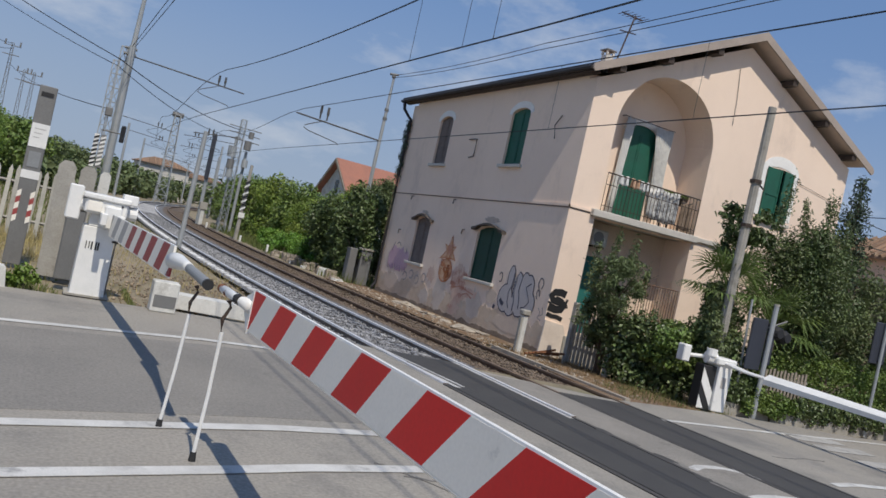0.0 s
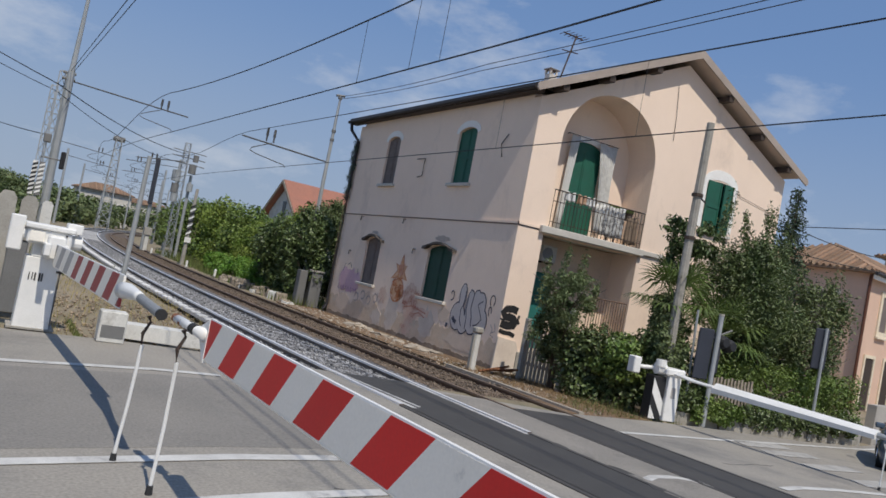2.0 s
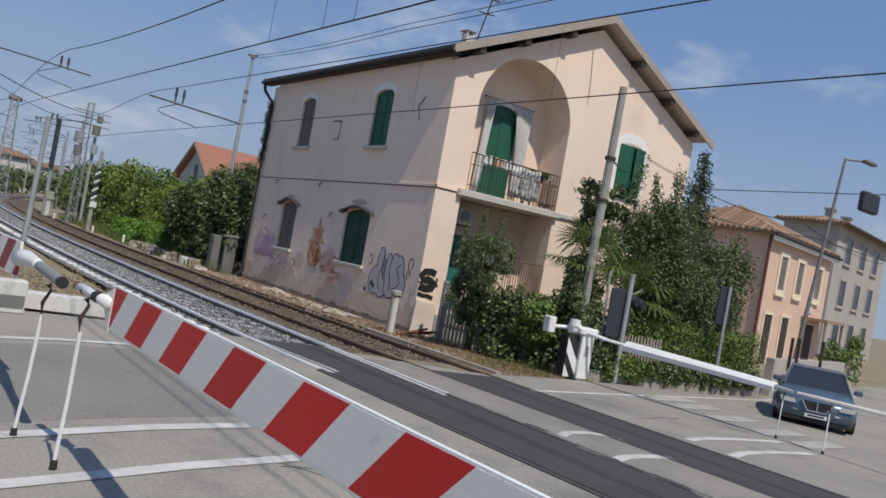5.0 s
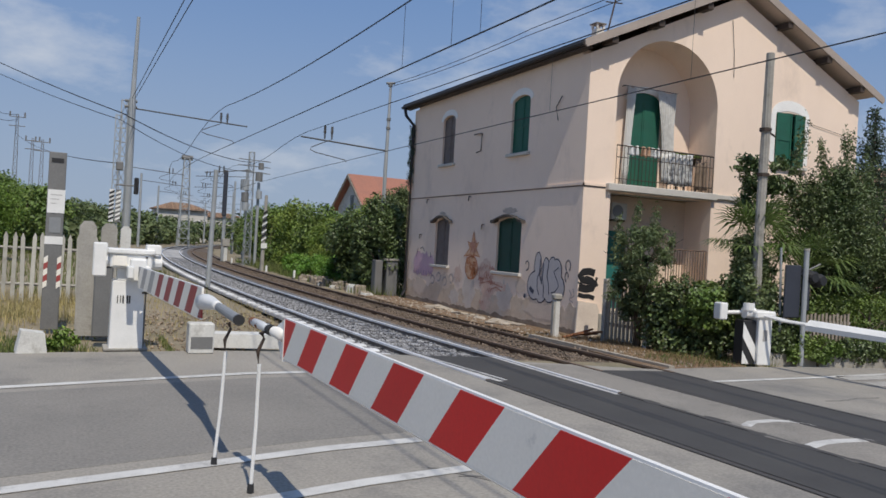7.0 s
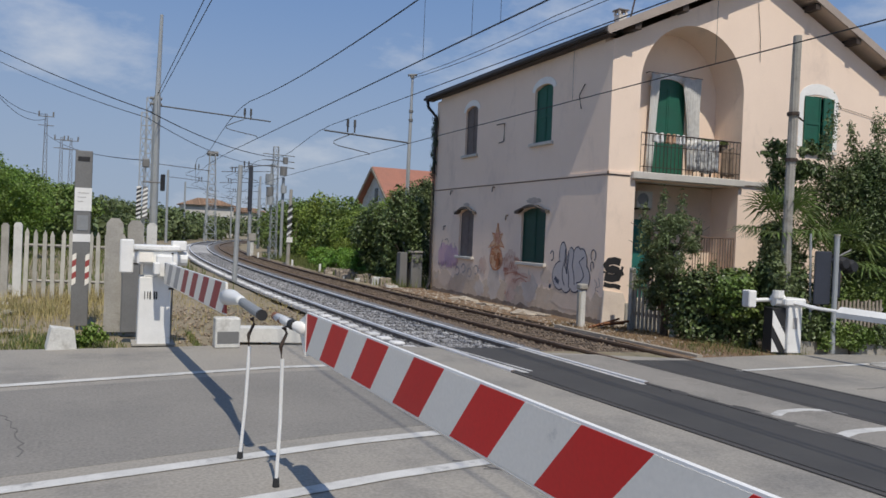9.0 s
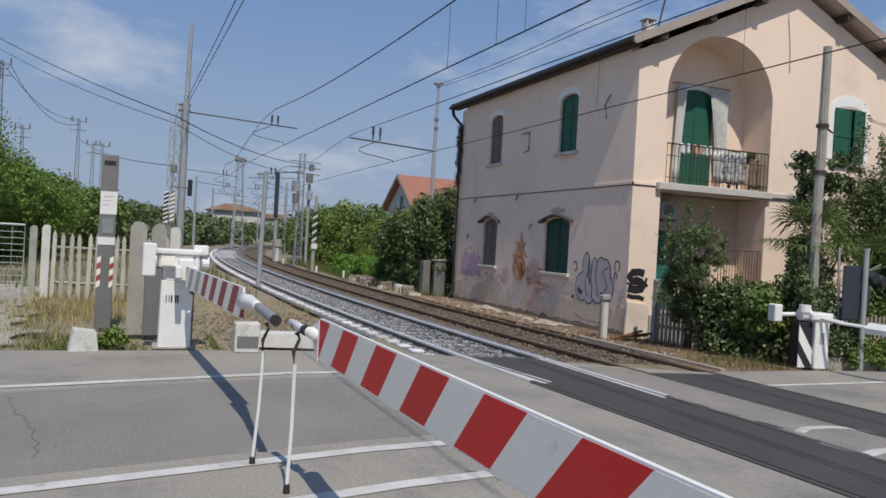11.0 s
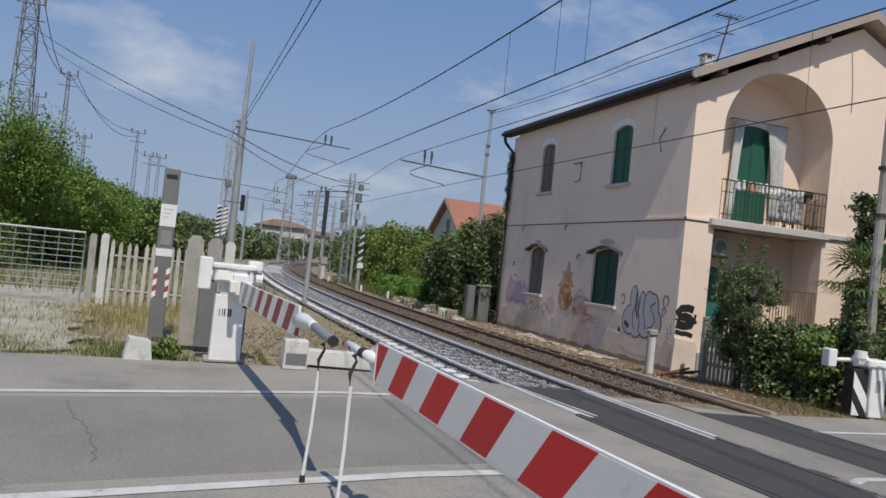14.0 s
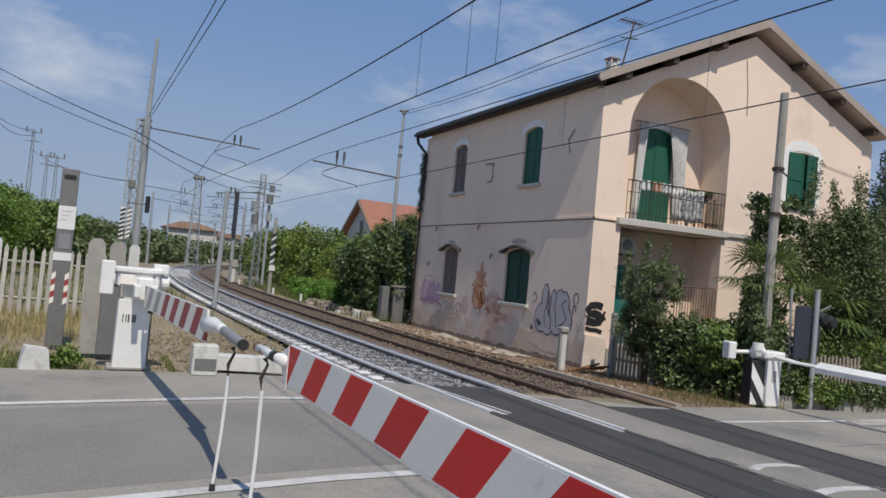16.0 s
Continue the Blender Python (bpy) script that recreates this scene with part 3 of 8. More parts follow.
for near, label in ((True, "dark asphalt infill between the near rails"), (False, "dark asphalt infill between the far rails")):
    yy = [-7 + i * 1.0 for i in range(19)]
    w = 0.68
    top = 11.9 if near else 10.7
    yy = [y for y in yy if y < top] + [top]
    sheet("crossing_infill", [(track_x(y, near) - w, y) for y in yy] + [(track_x(y, near) + w, y) for y in reversed(yy)], ASPHALT_NEW, 0.012, label)
yy = [-7 + i for i in range(18)] + [11.2]
sheet("crossing_strip", [(track_x(y) + 0.80, y) for y in yy] + [(track_x(y, False) - 0.80, y) for y in reversed(yy)], ASPHALT_PALE, 0.008, "pale worn asphalt between the two tracks")
# crumbled edges of the asphalt beside the rails
rc = random.Random(31)
for k in range(14):
    y = 3.2 + 8.0 * k / 22 + rc.uniform(-0.15, 0.15)
    x = track_x(y) + 0.74 + rc.uniform(-0.03, 0.14)
    a, b_ = rc.uniform(0.05, 0.13), rc.uniform(0.12, 0.34)
    out = [(x + a * rc.uniform(0.5, 1.2) * math.cos(i * math.tau / 11), y + b_ * rc.uniform(0.5, 1.2) * math.sin(i * math.tau / 11)) for i in range(11)]
    sheet("crumbled_edge", out, ASPHALT_NEW if k % 2 else ASPHALT_MID, 0.0125 + 0.0004 * (k % 5), "crumbled broken edge of the asphalt", "road damage")
# pale concrete lips beside the near track
for a, b in ((0.0, 0.07), (0.12, 0.16)):
    sheet("crossing_lip", [(5.10 + a, 12.0), (5.10 + b, 12.0), (5.37 + b * 1.4, 9.5 + a), (5.37 + a * 1.4, 9.5 + a)], ROAD_PAINT, 0.016, "white painted lip beside the rail", "road marking")
    sheet("crossing_lip", [(6.56 + a, 11.9), (6.56 + b, 11.9), (6.67 + b, 8.6 + a * 2), (6.67 + a, 8.6 + a * 2)], ROAD_PAINT, 0.016, "white painted lip beside the rail", "road marking")

sheet("road_patch", [(-14, 2.9), (-0.36, 6.0), (3.2, 6.85), (3.35, 9.55), (2.9, 9.78), (-0.6, 9.0), (-14, 6.0)], ASPHALT_MID, 0.003, "darker resurfaced lane of the road")
# cracks in the asphalt
for k, (x, y, dx, dy, n) in enumerate(((-0.95, 8.7, 0.012, -0.10, 24), (6.9, 8.6, 0.10, -0.02, 14), (2.6, 5.6, 0.05, -0.07, 16), (2.75, 5.35, 0.08, -0.01, 10), (7.6, 6.2, 0.10, 0.02, 14), (3.3, 4.7, 0.04, -0.10, 16), (7.0, 7.6, 0.12, 0.02, 10), (10.2, 8.2, 0.12, 0.03, 14))):
    r = random.Random(k)
    pts = [(x, y)]
    for _ in range(n):
        pts.append((pts[-1][0] + dx + r.uniform(-0.05, 0.05), pts[-1][1] + dy + r.uniform(-0.04, 0.04)))
    sheet("road_crack", along(pts, 0.010 + 0.006 * (k % 2)), CRACK, 0.0055, "thin dark crack in the asphalt", "crack")


def rail_bar(y0, y1, off, near, top=0.0, step=1.5):
    """A rail: foot, web and head, swept along the track."""
    prof = [(-0.06, -0.16), (0.06, -0.16), (0.06, -0.145), (0.012, -0.13), (0.012, -0.045), (0.036, -0.035), (0.036, 0), (-0.036, 0), (-0.036, -0.035), (-0.012, -0.045), (-0.012, -0.13), (-0.06, -0.145)]
    bm = bmesh.new()
    rings, y = [], y0
    n = max(2, int((y1 - y0) / step))
    for i in range(n + 1):
        y = y0 + (y1 - y0) * i / n
        x = track_x(y, near) + off
        rings.append([bm.verts.new((x + u, y, ground_z(x) + top + v)) for u, v in prof])
    for a, b in zip(rings, rings[1:]):
        for k in range(len(prof)):
            bm.faces.new((a[k], a[(k + 1) % len(prof)], b[(k + 1) % len(prof)], b[k]))
    bm.faces.new(rings[0])
    bm.faces.new(rings[-1][::-1])
    bm.normal_update()
    for f in bm.faces:
        lo = min(v.co.z - ground_z(v.co.x) for v in f.verts)
        f.material_index = 1 if lo > top - 0.037 else 0
    return bm


def bed(y0, y1, near, wide, mat, label):
    bm = bmesh.new()
    rows, n = [], int((y1 - y0) / 1.0)
    for i in range(n + 1):
        y = y0 + (y1 - y0) * i / n
        c = track_x(y, near)
        rows.append([bm.verts.new((c + u, y, ground_z(c + u) + h + 0.015 * noise.noise(Vector((u * 3, y * 2, 3))))) for u, h in ((-wide, -0.06), (-wide + 0.45, 0.0 - 0.08), (-0.78, -0.10), (0, -0.11), (0.78, -0.10), (wide - 0.45, -0.08), (wide, -0.06))])
    for a, b in zip(rows, rows[1:]):
        for k in range(6):
            bm.faces.new((a[k], a[k + 1], b[k + 1], b[k]))
    return tagged(part("track_bed", bm, mat, smooth=True), label, "ballast", kind="structure")


bed(11.3, 260, True, 1.42, BALLAST_PALE, "pale crushed stone bed under the near track")
bed(10.6, 260, False, 1.30, BALLAST_RUST, "rust-brown crushed stone bed under the far track")
for near, label, rail_mat, sl_mat, name in ((True, "railway track with pale concrete sleepers and polished rails", RAIL_BRIGHT, SLEEPER, "near"), (False, "rusty railway track sunk in brown ballast", RAIL_DULL, SLEEPER_WOOD, "far")):
    track = thing("railway_track", label, "railway track")
    for off in (-0.755, 0.755):
        start = 10.6 if not near else (9.6 if off < 0 else 8.7)
        part("rail", rail_bar(start, 250, off, near, 0.03 if near else 0.02), [RAIL_DUSTY if near else RAIL_RUST, rail_mat], track)
        part("sunken_rail", rail_bar(-8, start, off, near, 0.0145), [RAIL_RUST, RAIL_SUNK], track, "tar-stained rail sunk in the road")
    ys_ = [12.3 + 0.6 * i for i in range(130)]
    base = bmesh.new()
    box(-1.22, -0.11, -0.17, 1.22, 0.11, -0.078 if near else -0.074, 0.015, base)
    me = bpy.data.meshes.new("sleeper")
    base.to_mesh(me)
    base.free()
    me.materials.append(sl_mat)
    cap = box(-1.25, -0.12, -0.16, -1.02, 0.12, -0.030, 0.02)
    end = bpy.data.meshes.new("sleeper_end")
    cap.to_mesh(end)
    cap.free()
    end.materials.append(SLEEPER_END)
    for y in ys_:
        ob = new("sleeper", me)
        if near:
            tip = new("sleeper_end", end)
            tip.parent = ob
        ob.parent = track
        c = track_x(y, near)
        ob.matrix_basis = pose(c, y, ground_z(c), 0, math.degrees(math.atan(0.03)), math.degrees(-math.atan((y - 30) / 420)) + random.uniform(-0.6, 0.6))


def stones(name, label, places, size, mat):
    """Loose broken stone: squashed little octahedra."""
    p = np.array(places)
    n = len(p)
    base = np.array([[1, 0, 0], [0, 1, 0], [-1, 0, 0], [0, -1, 0], [0, 0, 1], [0, 0, -1]], float)
    tri = np.array([[0, 1, 4], [1, 2, 4], [2, 3, 4], [3, 0, 4], [1, 0, 5], [2, 1, 5], [3, 2, 5], [0, 3, 5]])
    a = rng.uniform(0, math.tau, n)
    s = size * rng.uniform(0.4, 1.4, (n, 1, 1)) * rng.uniform(0.6, 1.2, (n, 6, 1))
    rot = np.stack([np.stack([np.cos(a), -np.sin(a), 0 * a], 1), np.stack([np.sin(a), np.cos(a), 0 * a], 1), np.stack([0 * a, 0 * a, 0 * a + 0.7], 1)], 1)
    v = np.einsum("nij,kj->nki", rot, base) * s + p[:, None, :]
    f = (np.arange(n)[:, None, None] * 6 + tri[None]).reshape(-1, 3)
    return tagged(mesh_from(name, v.reshape(-1, 3), f, mat), label, "gravel", kind="stuff")


def scatter_track(near, n, wide, y0, y1, h):
    y = y0 + (y1 - y0) * rng.random(n) ** 1.7
    u = rng.uniform(-wide, wide, n)
    x = (5.53 if near else 8.22) + (y - 30) ** 2 / 840 + u
    z = -0.03 * np.clip(x - 2, 0, 18) + h
    return np.stack([x, y, z], 1)


stones("ballast_stones", "pale grey crushed ballast stones", scatter_track(True, 12000, 1.3, 12, 60, -0.075), 0.032, STONE_PALE)
stones("ballast_stones", "rust-brown crushed ballast stones", scatter_track(False, 11000, 1.35, 11.2, 60, -0.07), 0.032, STONE_RUST)


# ---------------------------------------------------------------- the old railway house
HX0, HX1, HY0, HY1, HZ = 11.38, 21.05, 16.42, 27.60, -0.62
EAVE, RIDGE_X, RIDGE_Z = 6.72, 16.2, 8.98


def side_wall(u, v, w):
    """On the track side: u runs along y, v is height, w goes into the wall."""
    return (HX0 + w, u, v)


def gable_wall(u, v, w):
    return (u, HY0 + w, v)


house = thing("house", "two-storey pink plastered railway house with arched loggia", "house")
SIDE_WINDOWS = [("upper", 24.05, 25.0, 4.52, 6.17, SHUTTER_BROWN), ("upper", 19.22, 20.22, 4.50, 6.15, SHUTTER_GREEN), ("lower", 24.06, 25.18, 1.08, 2.68, SHUTTER_BROWN), ("lower", 19.33, 20.74, 1.08, 2.66, SHUTTER_SHADED)]
holes = [arched(a, b, c, d, 0.18) for _, a, b, c, d, _ in SIDE_WINDOWS]
part("side_wall", pierced([(HY0 + 0.35, HZ), (HY1 - 0.35, HZ), (HY1 - 0.35, EAVE + 0.15), (HY0 + 0.35, EAVE + 0.15)], holes, 0.35, side_wall), PLASTER_SIDE, house, "stained pink plaster wall beside the track")
GABLE = [(HX0, HZ), (HX1, HZ), (HX1, EAVE), (RIDGE_X, RIDGE_Z), (HX0, EAVE)]
g_holes = [arched(12.24, 15.56, 3.54, 7.39, 1.60, 28), [(12.20, 0.25), (15.52, 0.25), (15.52, 3.34), (12.20, 3.34)], arched(17.74, 18.80, 4.55, 6.05, 0.14)]
part("gable_wall", pierced(GABLE, g_holes, 0.35, gable_wall), PLASTER_SIDE, house, "sunlit pink plaster gable wall")
bm = pierced(GABLE, [], 0.35, lambda u, v, w: (u, HY1 - 0.35 + w, v))
part("back_wall", bm, PLASTER_SIDE, house)
part("far_side_wall", box(HX1 - 0.35, HY0 + 0.35, HZ, HX1, HY1 - 0.35, EAVE), PLASTER_SIDE, house)

# worn grey render along the foot of the track-side wall, with a ragged upper edge, and pale patches
def ragged(u0, u1, base, amp, step, seed):
    r = random.Random(seed)
    n = int((u1 - u0) / step)
    return [(u0 + (u1 - u0) * i / n, base + amp * (noise.noise(Vector((i * 0.23, seed, 0))) + 0.5 * noise.noise(Vector((i * 0.8, seed, 3)))) + r.uniform(-0.02, 0.02)) for i in range(n + 1)]


top = ragged(HY0 - 0.004, HY1, 0.42, 0.38, 0.09, 4)
part("worn_render", prism([(HY0 - 0.004, HZ), (HY1, HZ)] + top[::-1], 0.004, lambda u, v, w: (HX0 - 0.004 + w, u, v)), PLASTER_GREY, house, "grey worn render at the foot of the wall")
foot = ragged(HY0 - 0.004, HY1, -0.17, 0.07, 0.09, 9)
part("base_course", prism([(HY0 - 0.004, HZ), (HY1, HZ)] + foot[::-1], 0.005, lambda u, v, w: (HX0 - 0.012 + w, u, v)), BASE_COURSE, house, "dark base course of the wall")
for k, (u, v, a, b) in enumerate(((22.4, 0.35, 0.42, 0.55), (24.2, 0.55, 0.5, 0.25), (18.0, 0.15, 0.8, 0.22), (20.1, 0.35, 0.45, 0.4), (26.3, 0.25, 0.6, 0.3), (19.2, 0.75, 0.3, 0.2), (23.4, 0.1, 0.35, 0.25))):
    out = [(u + a * (1 + 0.6 * noise.noise(Vector((i * 0.9, k, 1)))) * math.cos(i * math.tau / 26), v + b * (1 + 0.7 * noise.noise(Vector((i * 0.9, k, 7)))) * math.sin(i * math.tau / 26)) for i in range(26)]
    part("plaster_patch", prism(out, 0.003, lambda q, z, w: (HX0 - 0.008 + w, q, z)), PLASTER_PATCH if k % 3 == 0 else PLASTER_DIRT_SHADE, house)
bm = prism([(HX0 - 0.06, HZ), (HX0 + 0.90, HZ), (HX0 + 0.72, 0.15), (HX0 + 0.55, 0.50), (HX0 - 0.004, 0.56)], 0.055, lambda u, v, w: (u, HY0 - 0.06 + w, v))
part("corner_render", bm, PLASTER_PATCH, house, "pale flared render at the corner foot")

# string course: thin projecting band, its shadowed groove painted as a dark strip
part("string_course", box(HX0 - 0.035, HY0 - 0.035, 3.44, HX0 - 0.002, HY1, 3.50), PLASTER_SIDE, house)
part("string_groove", box(HX0 - 0.012, HY0 - 0.012, 3.405, HX0 - 0.003, HY1, 3.438), GROOVE_SHADE, house)
part("slab_band", box(15.63, HY0 - 0.07, 3.41, 16.45, HY0 - 0.002, 3.53, 0.01), STONE_SILL, house)
for a, b in ((HX0 - 0.035, 12.03), (16.46, HX1)):
    part("string_course", box(a, HY0 - 0.035, 3.44, b, HY0 - 0.002, 3.50), PLASTER_SIDE, house)
    part("string_groove", box(a, HY0 - 0.012, 3.405, b, HY0 - 0.003, 3.438), GROOVE_SHADE, house)


def shutter_leaf(a, b, c, d, rise, to_world, inset, mat, parent, slats=14, right_half=None):
    """One shutter leaf: frame and sloping slats."""
    out = arched(a, b, c, d, rise) if rise else [(a, c), (b, c), (b, d), (a, d)]
    part("leaf", prism(out, 0.03, lambda u, v, w: to_world(u, v, inset + 0.014 + w)), mat, parent)
    bm = bmesh.new()
    for u0, u1, v0, v1 in ((a, a + 0.05, c, d - rise), (b - 0.05, b, c, d - rise), (a + 0.05, b - 0.05, c, c + 0.09), (a + 0.05, b - 0.05, (c + d) / 2 - 0.04, (c + d) / 2 + 0.04)):
        prism([(u0, v0), (u1, v0), (u1, v1), (u0, v1)], 0.016, lambda u, v, w: to_world(u, v, inset - 0.004 + w), bm)
    n = slats
    for i in range(n):
        v = c + 0.12 + (d - rise * 0.6 - c - 0.16) * i / n
        prism([(a + 0.055, v), (b - 0.055, v), (b - 0.055, v + 0.035), (a + 0.055, v + 0.035)], 0.012, lambda u, v_, w: to_world(u, v_, inset + 0.0115 + w), bm)
    part("slats", bm, mat, parent)


for row, a, b, c, d, mat in SIDE_WINDOWS:
    win = part("window", prism(arched(a - 0.01, b + 0.01, c, d, 0.18), 0.02, lambda u, v, w: side_wall(u, v, 0.16 + w)), WINDOW_DARK, house)
    mid = (a + b) / 2
    shutter_leaf(a + 0.01, mid - 0.006, c, d - 0.10, 0.0, side_wall, 0.07, mat, win)
    shutter_leaf(mid + 0.006, b - 0.01, c, d - 0.10, 0.0, side_wall, 0.07, mat, win)
    head = arched(a + 0.01, b - 0.01, d - 0.19, d - 0.01, 0.17)
    part("leaf_head", prism(head, 0.03, lambda u, v, w: side_wall(u, v, 0.10 + w)), mat, win)
    part("sill", box(HX0 - 0.10, a - 0.12, c - 0.09, HX0 + 0.15, b + 0.12, c, 0.01), STONE_SILL, win, "pale stone sill")
    if row == "upper":
        ring = arched(a - 0.16, b + 0.16, d - 0.42, d + 0.20, 0.34, 14)[2:] + [(p[0], p[1]) for p in reversed(arched(a - 0.012, b + 0.012, d - 0.42, d + 0.004, 0.18, 14)[2:])]
        part("surround", prism(ring, 0.012, lambda u, v, w: side_wall(u, v, -0.014 + w)), PLASTER_WHITE, win, "chalky white arched surround")
    else:
        crown = [(a - 0.20, d - 0.17), (a + 0.02, d - 0.13), (a + 0.14, d - 0.03), (mid, d + 0.02), (b - 0.14, d - 0.03), (b - 0.02, d - 0.13), (b + 0.20, d - 0.17), (b + 0.20, d - 0.09), (b + 0.0, d - 0.05), (mid + 0.25, d + 0.06), (mid, d + 0.09), (mid - 0.25, d + 0.06), (a - 0.0, d - 0.05), (a - 0.20, d - 0.09)]
        part("hood", prism(crown, 0.14, lambda u, v, w: side_wall(u, v, -0.15 + w)), material("sooty_stone_hood", (0.07, 0.06, 0.052), 0.95, second=(0.15, 0.125, 0.105), scale=4) if "sooty_stone_hood" not in bpy.data.materials else bpy.data.materials["sooty_stone_hood"], win, "soot-dark moulded stone hood")

# closed shutters of the gable window, standing proud of the wall, one leaf ajar
win = part("window", prism(arched(17.73, 18.81, 4.54, 6.06, 0.14), 0.02, lambda u, v, w: gable_wall(u, v, 0.18 + w)), WINDOW_DARK, house)
shutter_leaf(17.72, 18.30, 4.55, 6.02, 0.0, gable_wall, -0.05, SHUTTER_GREEN, win)
hinge = 18.84
shutter_leaf(18.32, 18.83, 4.55, 6.02, 0.0, lambda u, v, w: (hinge + (u - hinge) * 0.92, HY0 - 0.03 + w - (hinge - u) * 0.14, v), 0.0, SHUTTER_GREEN, win)
ring = arched(17.53, 19.01, 4.62, 6.40, 0.44, 14)[2:] + [(17.53, 4.62), (17.70, 4.62)] + arched(17.70, 18.84, 4.62, 6.10, 0.20, 14)[:1:-1] + [(18.84, 4.62), (19.01, 4.62)]
part("surround", prism(ring, 0.012, lambda u, v, w: gable_wall(u, v, -0.014 + w)), PLASTER_WHITE, win, "chalky white arched surround")
part("sill", box(17.6, HY0 - 0.10, 4.46, 18.95, HY0 + 0.15, 4.55, 0.01), STONE_SILL, win)

# loggia behind the arch, and the porch under it
LB = HY0 + 1.05
DOOR_ARCH = arched(13.40, 14.52, 3.56, 6.22, 0.26, 12)
part("loggia_back", pierced(arched(12.10, 15.70, 3.54, 7.52, 1.70, 20), [DOOR_ARCH], 0.2, lambda u, v, w: (u, LB + w, v)), PLASTER_SIDE, house, "pale pink loggia back wall")
vault = arched(12.09, 15.71, 3.54, 7.54, 1.71, 24)[1:] + [(12.09, 3.54), (12.24, 3.54)] + arched(12.24, 15.56, 3.54, 7.39, 1.60, 24)[:1:-1] + [(15.56, 3.54)]
part("loggia_vault", prism(vault, LB - HY0 - 0.353, lambda u, v, w: (u, HY0 + 0.352 + w, v)), PLASTER_SIDE, house, "pink plastered barrel vault of the loggia")
ring = arched(13.26, 14.66, 5.2, 6.38, 0.40, 14)[2:] + arched(13.41, 14.51, 5.2, 6.21, 0.26, 14)[:1:-1]
part("door_surround", prism(ring, 0.012, lambda u, v, w: (u, LB - 0.014 + w, v)), PLASTER_WHITE, house, "chalky white arched door surround")
part("balcony_slab", box(12.04, HY0 - 0.14, 3.36, 15.62, LB, 3.54, 0.015), STONE_SILL, house, "pale concrete balcony slab")
# Browner render here also puts the porch's shade into the colour
part("porch_back", pierced([(12.0, HZ), (15.85, HZ), (15.85, 3.34), (12.0, 3.34)], [[(12.7, 0.3), (13.6, 0.3), (13.6, 2.4), (12.7, 2.4)]], 0.2, lambda u, v, w: (u, LB + w, v)), PLASTER_DIRT_SHADE, house)
part("porch_side", box(15.56, HY0 + 0.35, HZ, 15.8, LB, 3.34), PLASTER_SIDE, house)
part("porch_side", box(12.0, HY0 + 0.35, HZ, 12.2, LB, 3.34), PLASTER_DIRT_SHADE, house)
part("porch_floor", box(12.0, HY0 - 0.1, HZ, 15.8, LB, 0.25), CONCRETE, house)
door = part("porch_door", box(12.7, LB + 0.06, 0.3, 13.6, LB + 0.11, 2.4, 0.01), TEAL, house, "teal painted porch door")
part("door_handle", tube([(13.5, LB + 0.02, 1.3), (13.5, LB + 0.06, 1.3)], 0.02), CHROME, door)
door = part("balcony_door", box(13.42, LB + 0.08, 3.57, 14.50, LB + 0.11, 6.0), WINDOW_DARK, house)
shutter_leaf(13.42, 13.955, 3.58, 5.94, 0, lambda u, v, w: (u, LB + 0.02 + w, v), 0.0, SHUTTER_GREEN, door, 24)
shutter_leaf(13.965, 14.50, 3.58, 5.94, 0, lambda u, v, w: (u, LB + 0.02 + w, v), 0.0, SHUTTER_GREEN, door, 24)
part("leaf_head", prism(arched(13.41, 14.51, 5.94, 6.21, 0.26, 12), 0.03, lambda u, v, w: (u, LB + 0.034 + w, v)), SHUTTER_GREEN, door)

# roof: two slopes, verge boards, purlins, gutters and tiles
SL = (9.24 - 6.84) / (16.2 - 10.93)
ROOF_Y0, ROOF_Y1 = HY0 - 0.42, HY1 + 0.60
roof = part("roof", prism([(11.12, 6.86), (16.2, 9.16), (21.3, 6.86), (21.3, 6.96), (16.2, 9.27), (11.12, 6.96)], ROOF_Y1 - ROOF_Y0 - 0.06, lambda u, v, w: (u, ROOF_Y0 + 0.03 + w, v)), ROOF_DECK, house, "weathered timber roof deck")
for s, x_end in ((-1, 10.90), (1, 21.58)):
    dz = -abs(x_end - 16.2) * SL
    out = [(16.2, 9.13), (x_end + 0.06 * s * -1, 9.13 + dz), (x_end, 9.19 + dz), (x_end, 9.28 + dz), (x_end - 0.05 * s, 9.34 + dz), (16.2, 9.36)]
    part("verge_board", prism(out, 0.05, lambda u, v, w: (u, ROOF_Y0 - 0.02 + w, v)), FASCIA, roof, "weathered beige verge board")
    for k in (0.27, 0.565, 0.83):
        x = 16.2 + (x_end - 16.2) * k
        z = 9.15 - abs(x - 16.2) * SL
        part("purlin", box(x - 0.09, ROOF_Y0 + 0.03, z - 0.20, x + 0.09, HY0 + 0.1, z - 0.04), WOOD_DARK, roof, "dark projecting purlin")
    bm = bmesh.new()
    n = 48
    for i in range(n):
        y = ROOF_Y0 + 0.05 + (ROOF_Y1 - ROOF_Y0 - 0.1) * (i + 0.5) / n
        tube([(16.2, y, 9.24), (16.2 + (x_end - 16.2) * 0.48, y, 9.24 + dz * 0.48), (16.2 + (x_end - 16.2) * 0.95, y, 9.24 + dz * 0.95)], 0.06, 6, bm)
    tagged(part("roof_tiling", bm, TILE, roof, "weathered terracotta barrel tiles"), kind="stuff")
part("ridge_tiles", tube([(16.2, ROOF_Y0 + 0.05, 9.25), (16.2, ROOF_Y1, 9.25)], 0.10, 8), TILE, roof)
part("gutter", tube([(11.08, ROOF_Y0 + 0.3, 6.90), (11.08, ROOF_Y1, 6.88)], 0.06, 8), GUTTER, house, "dark metal eaves gutter")
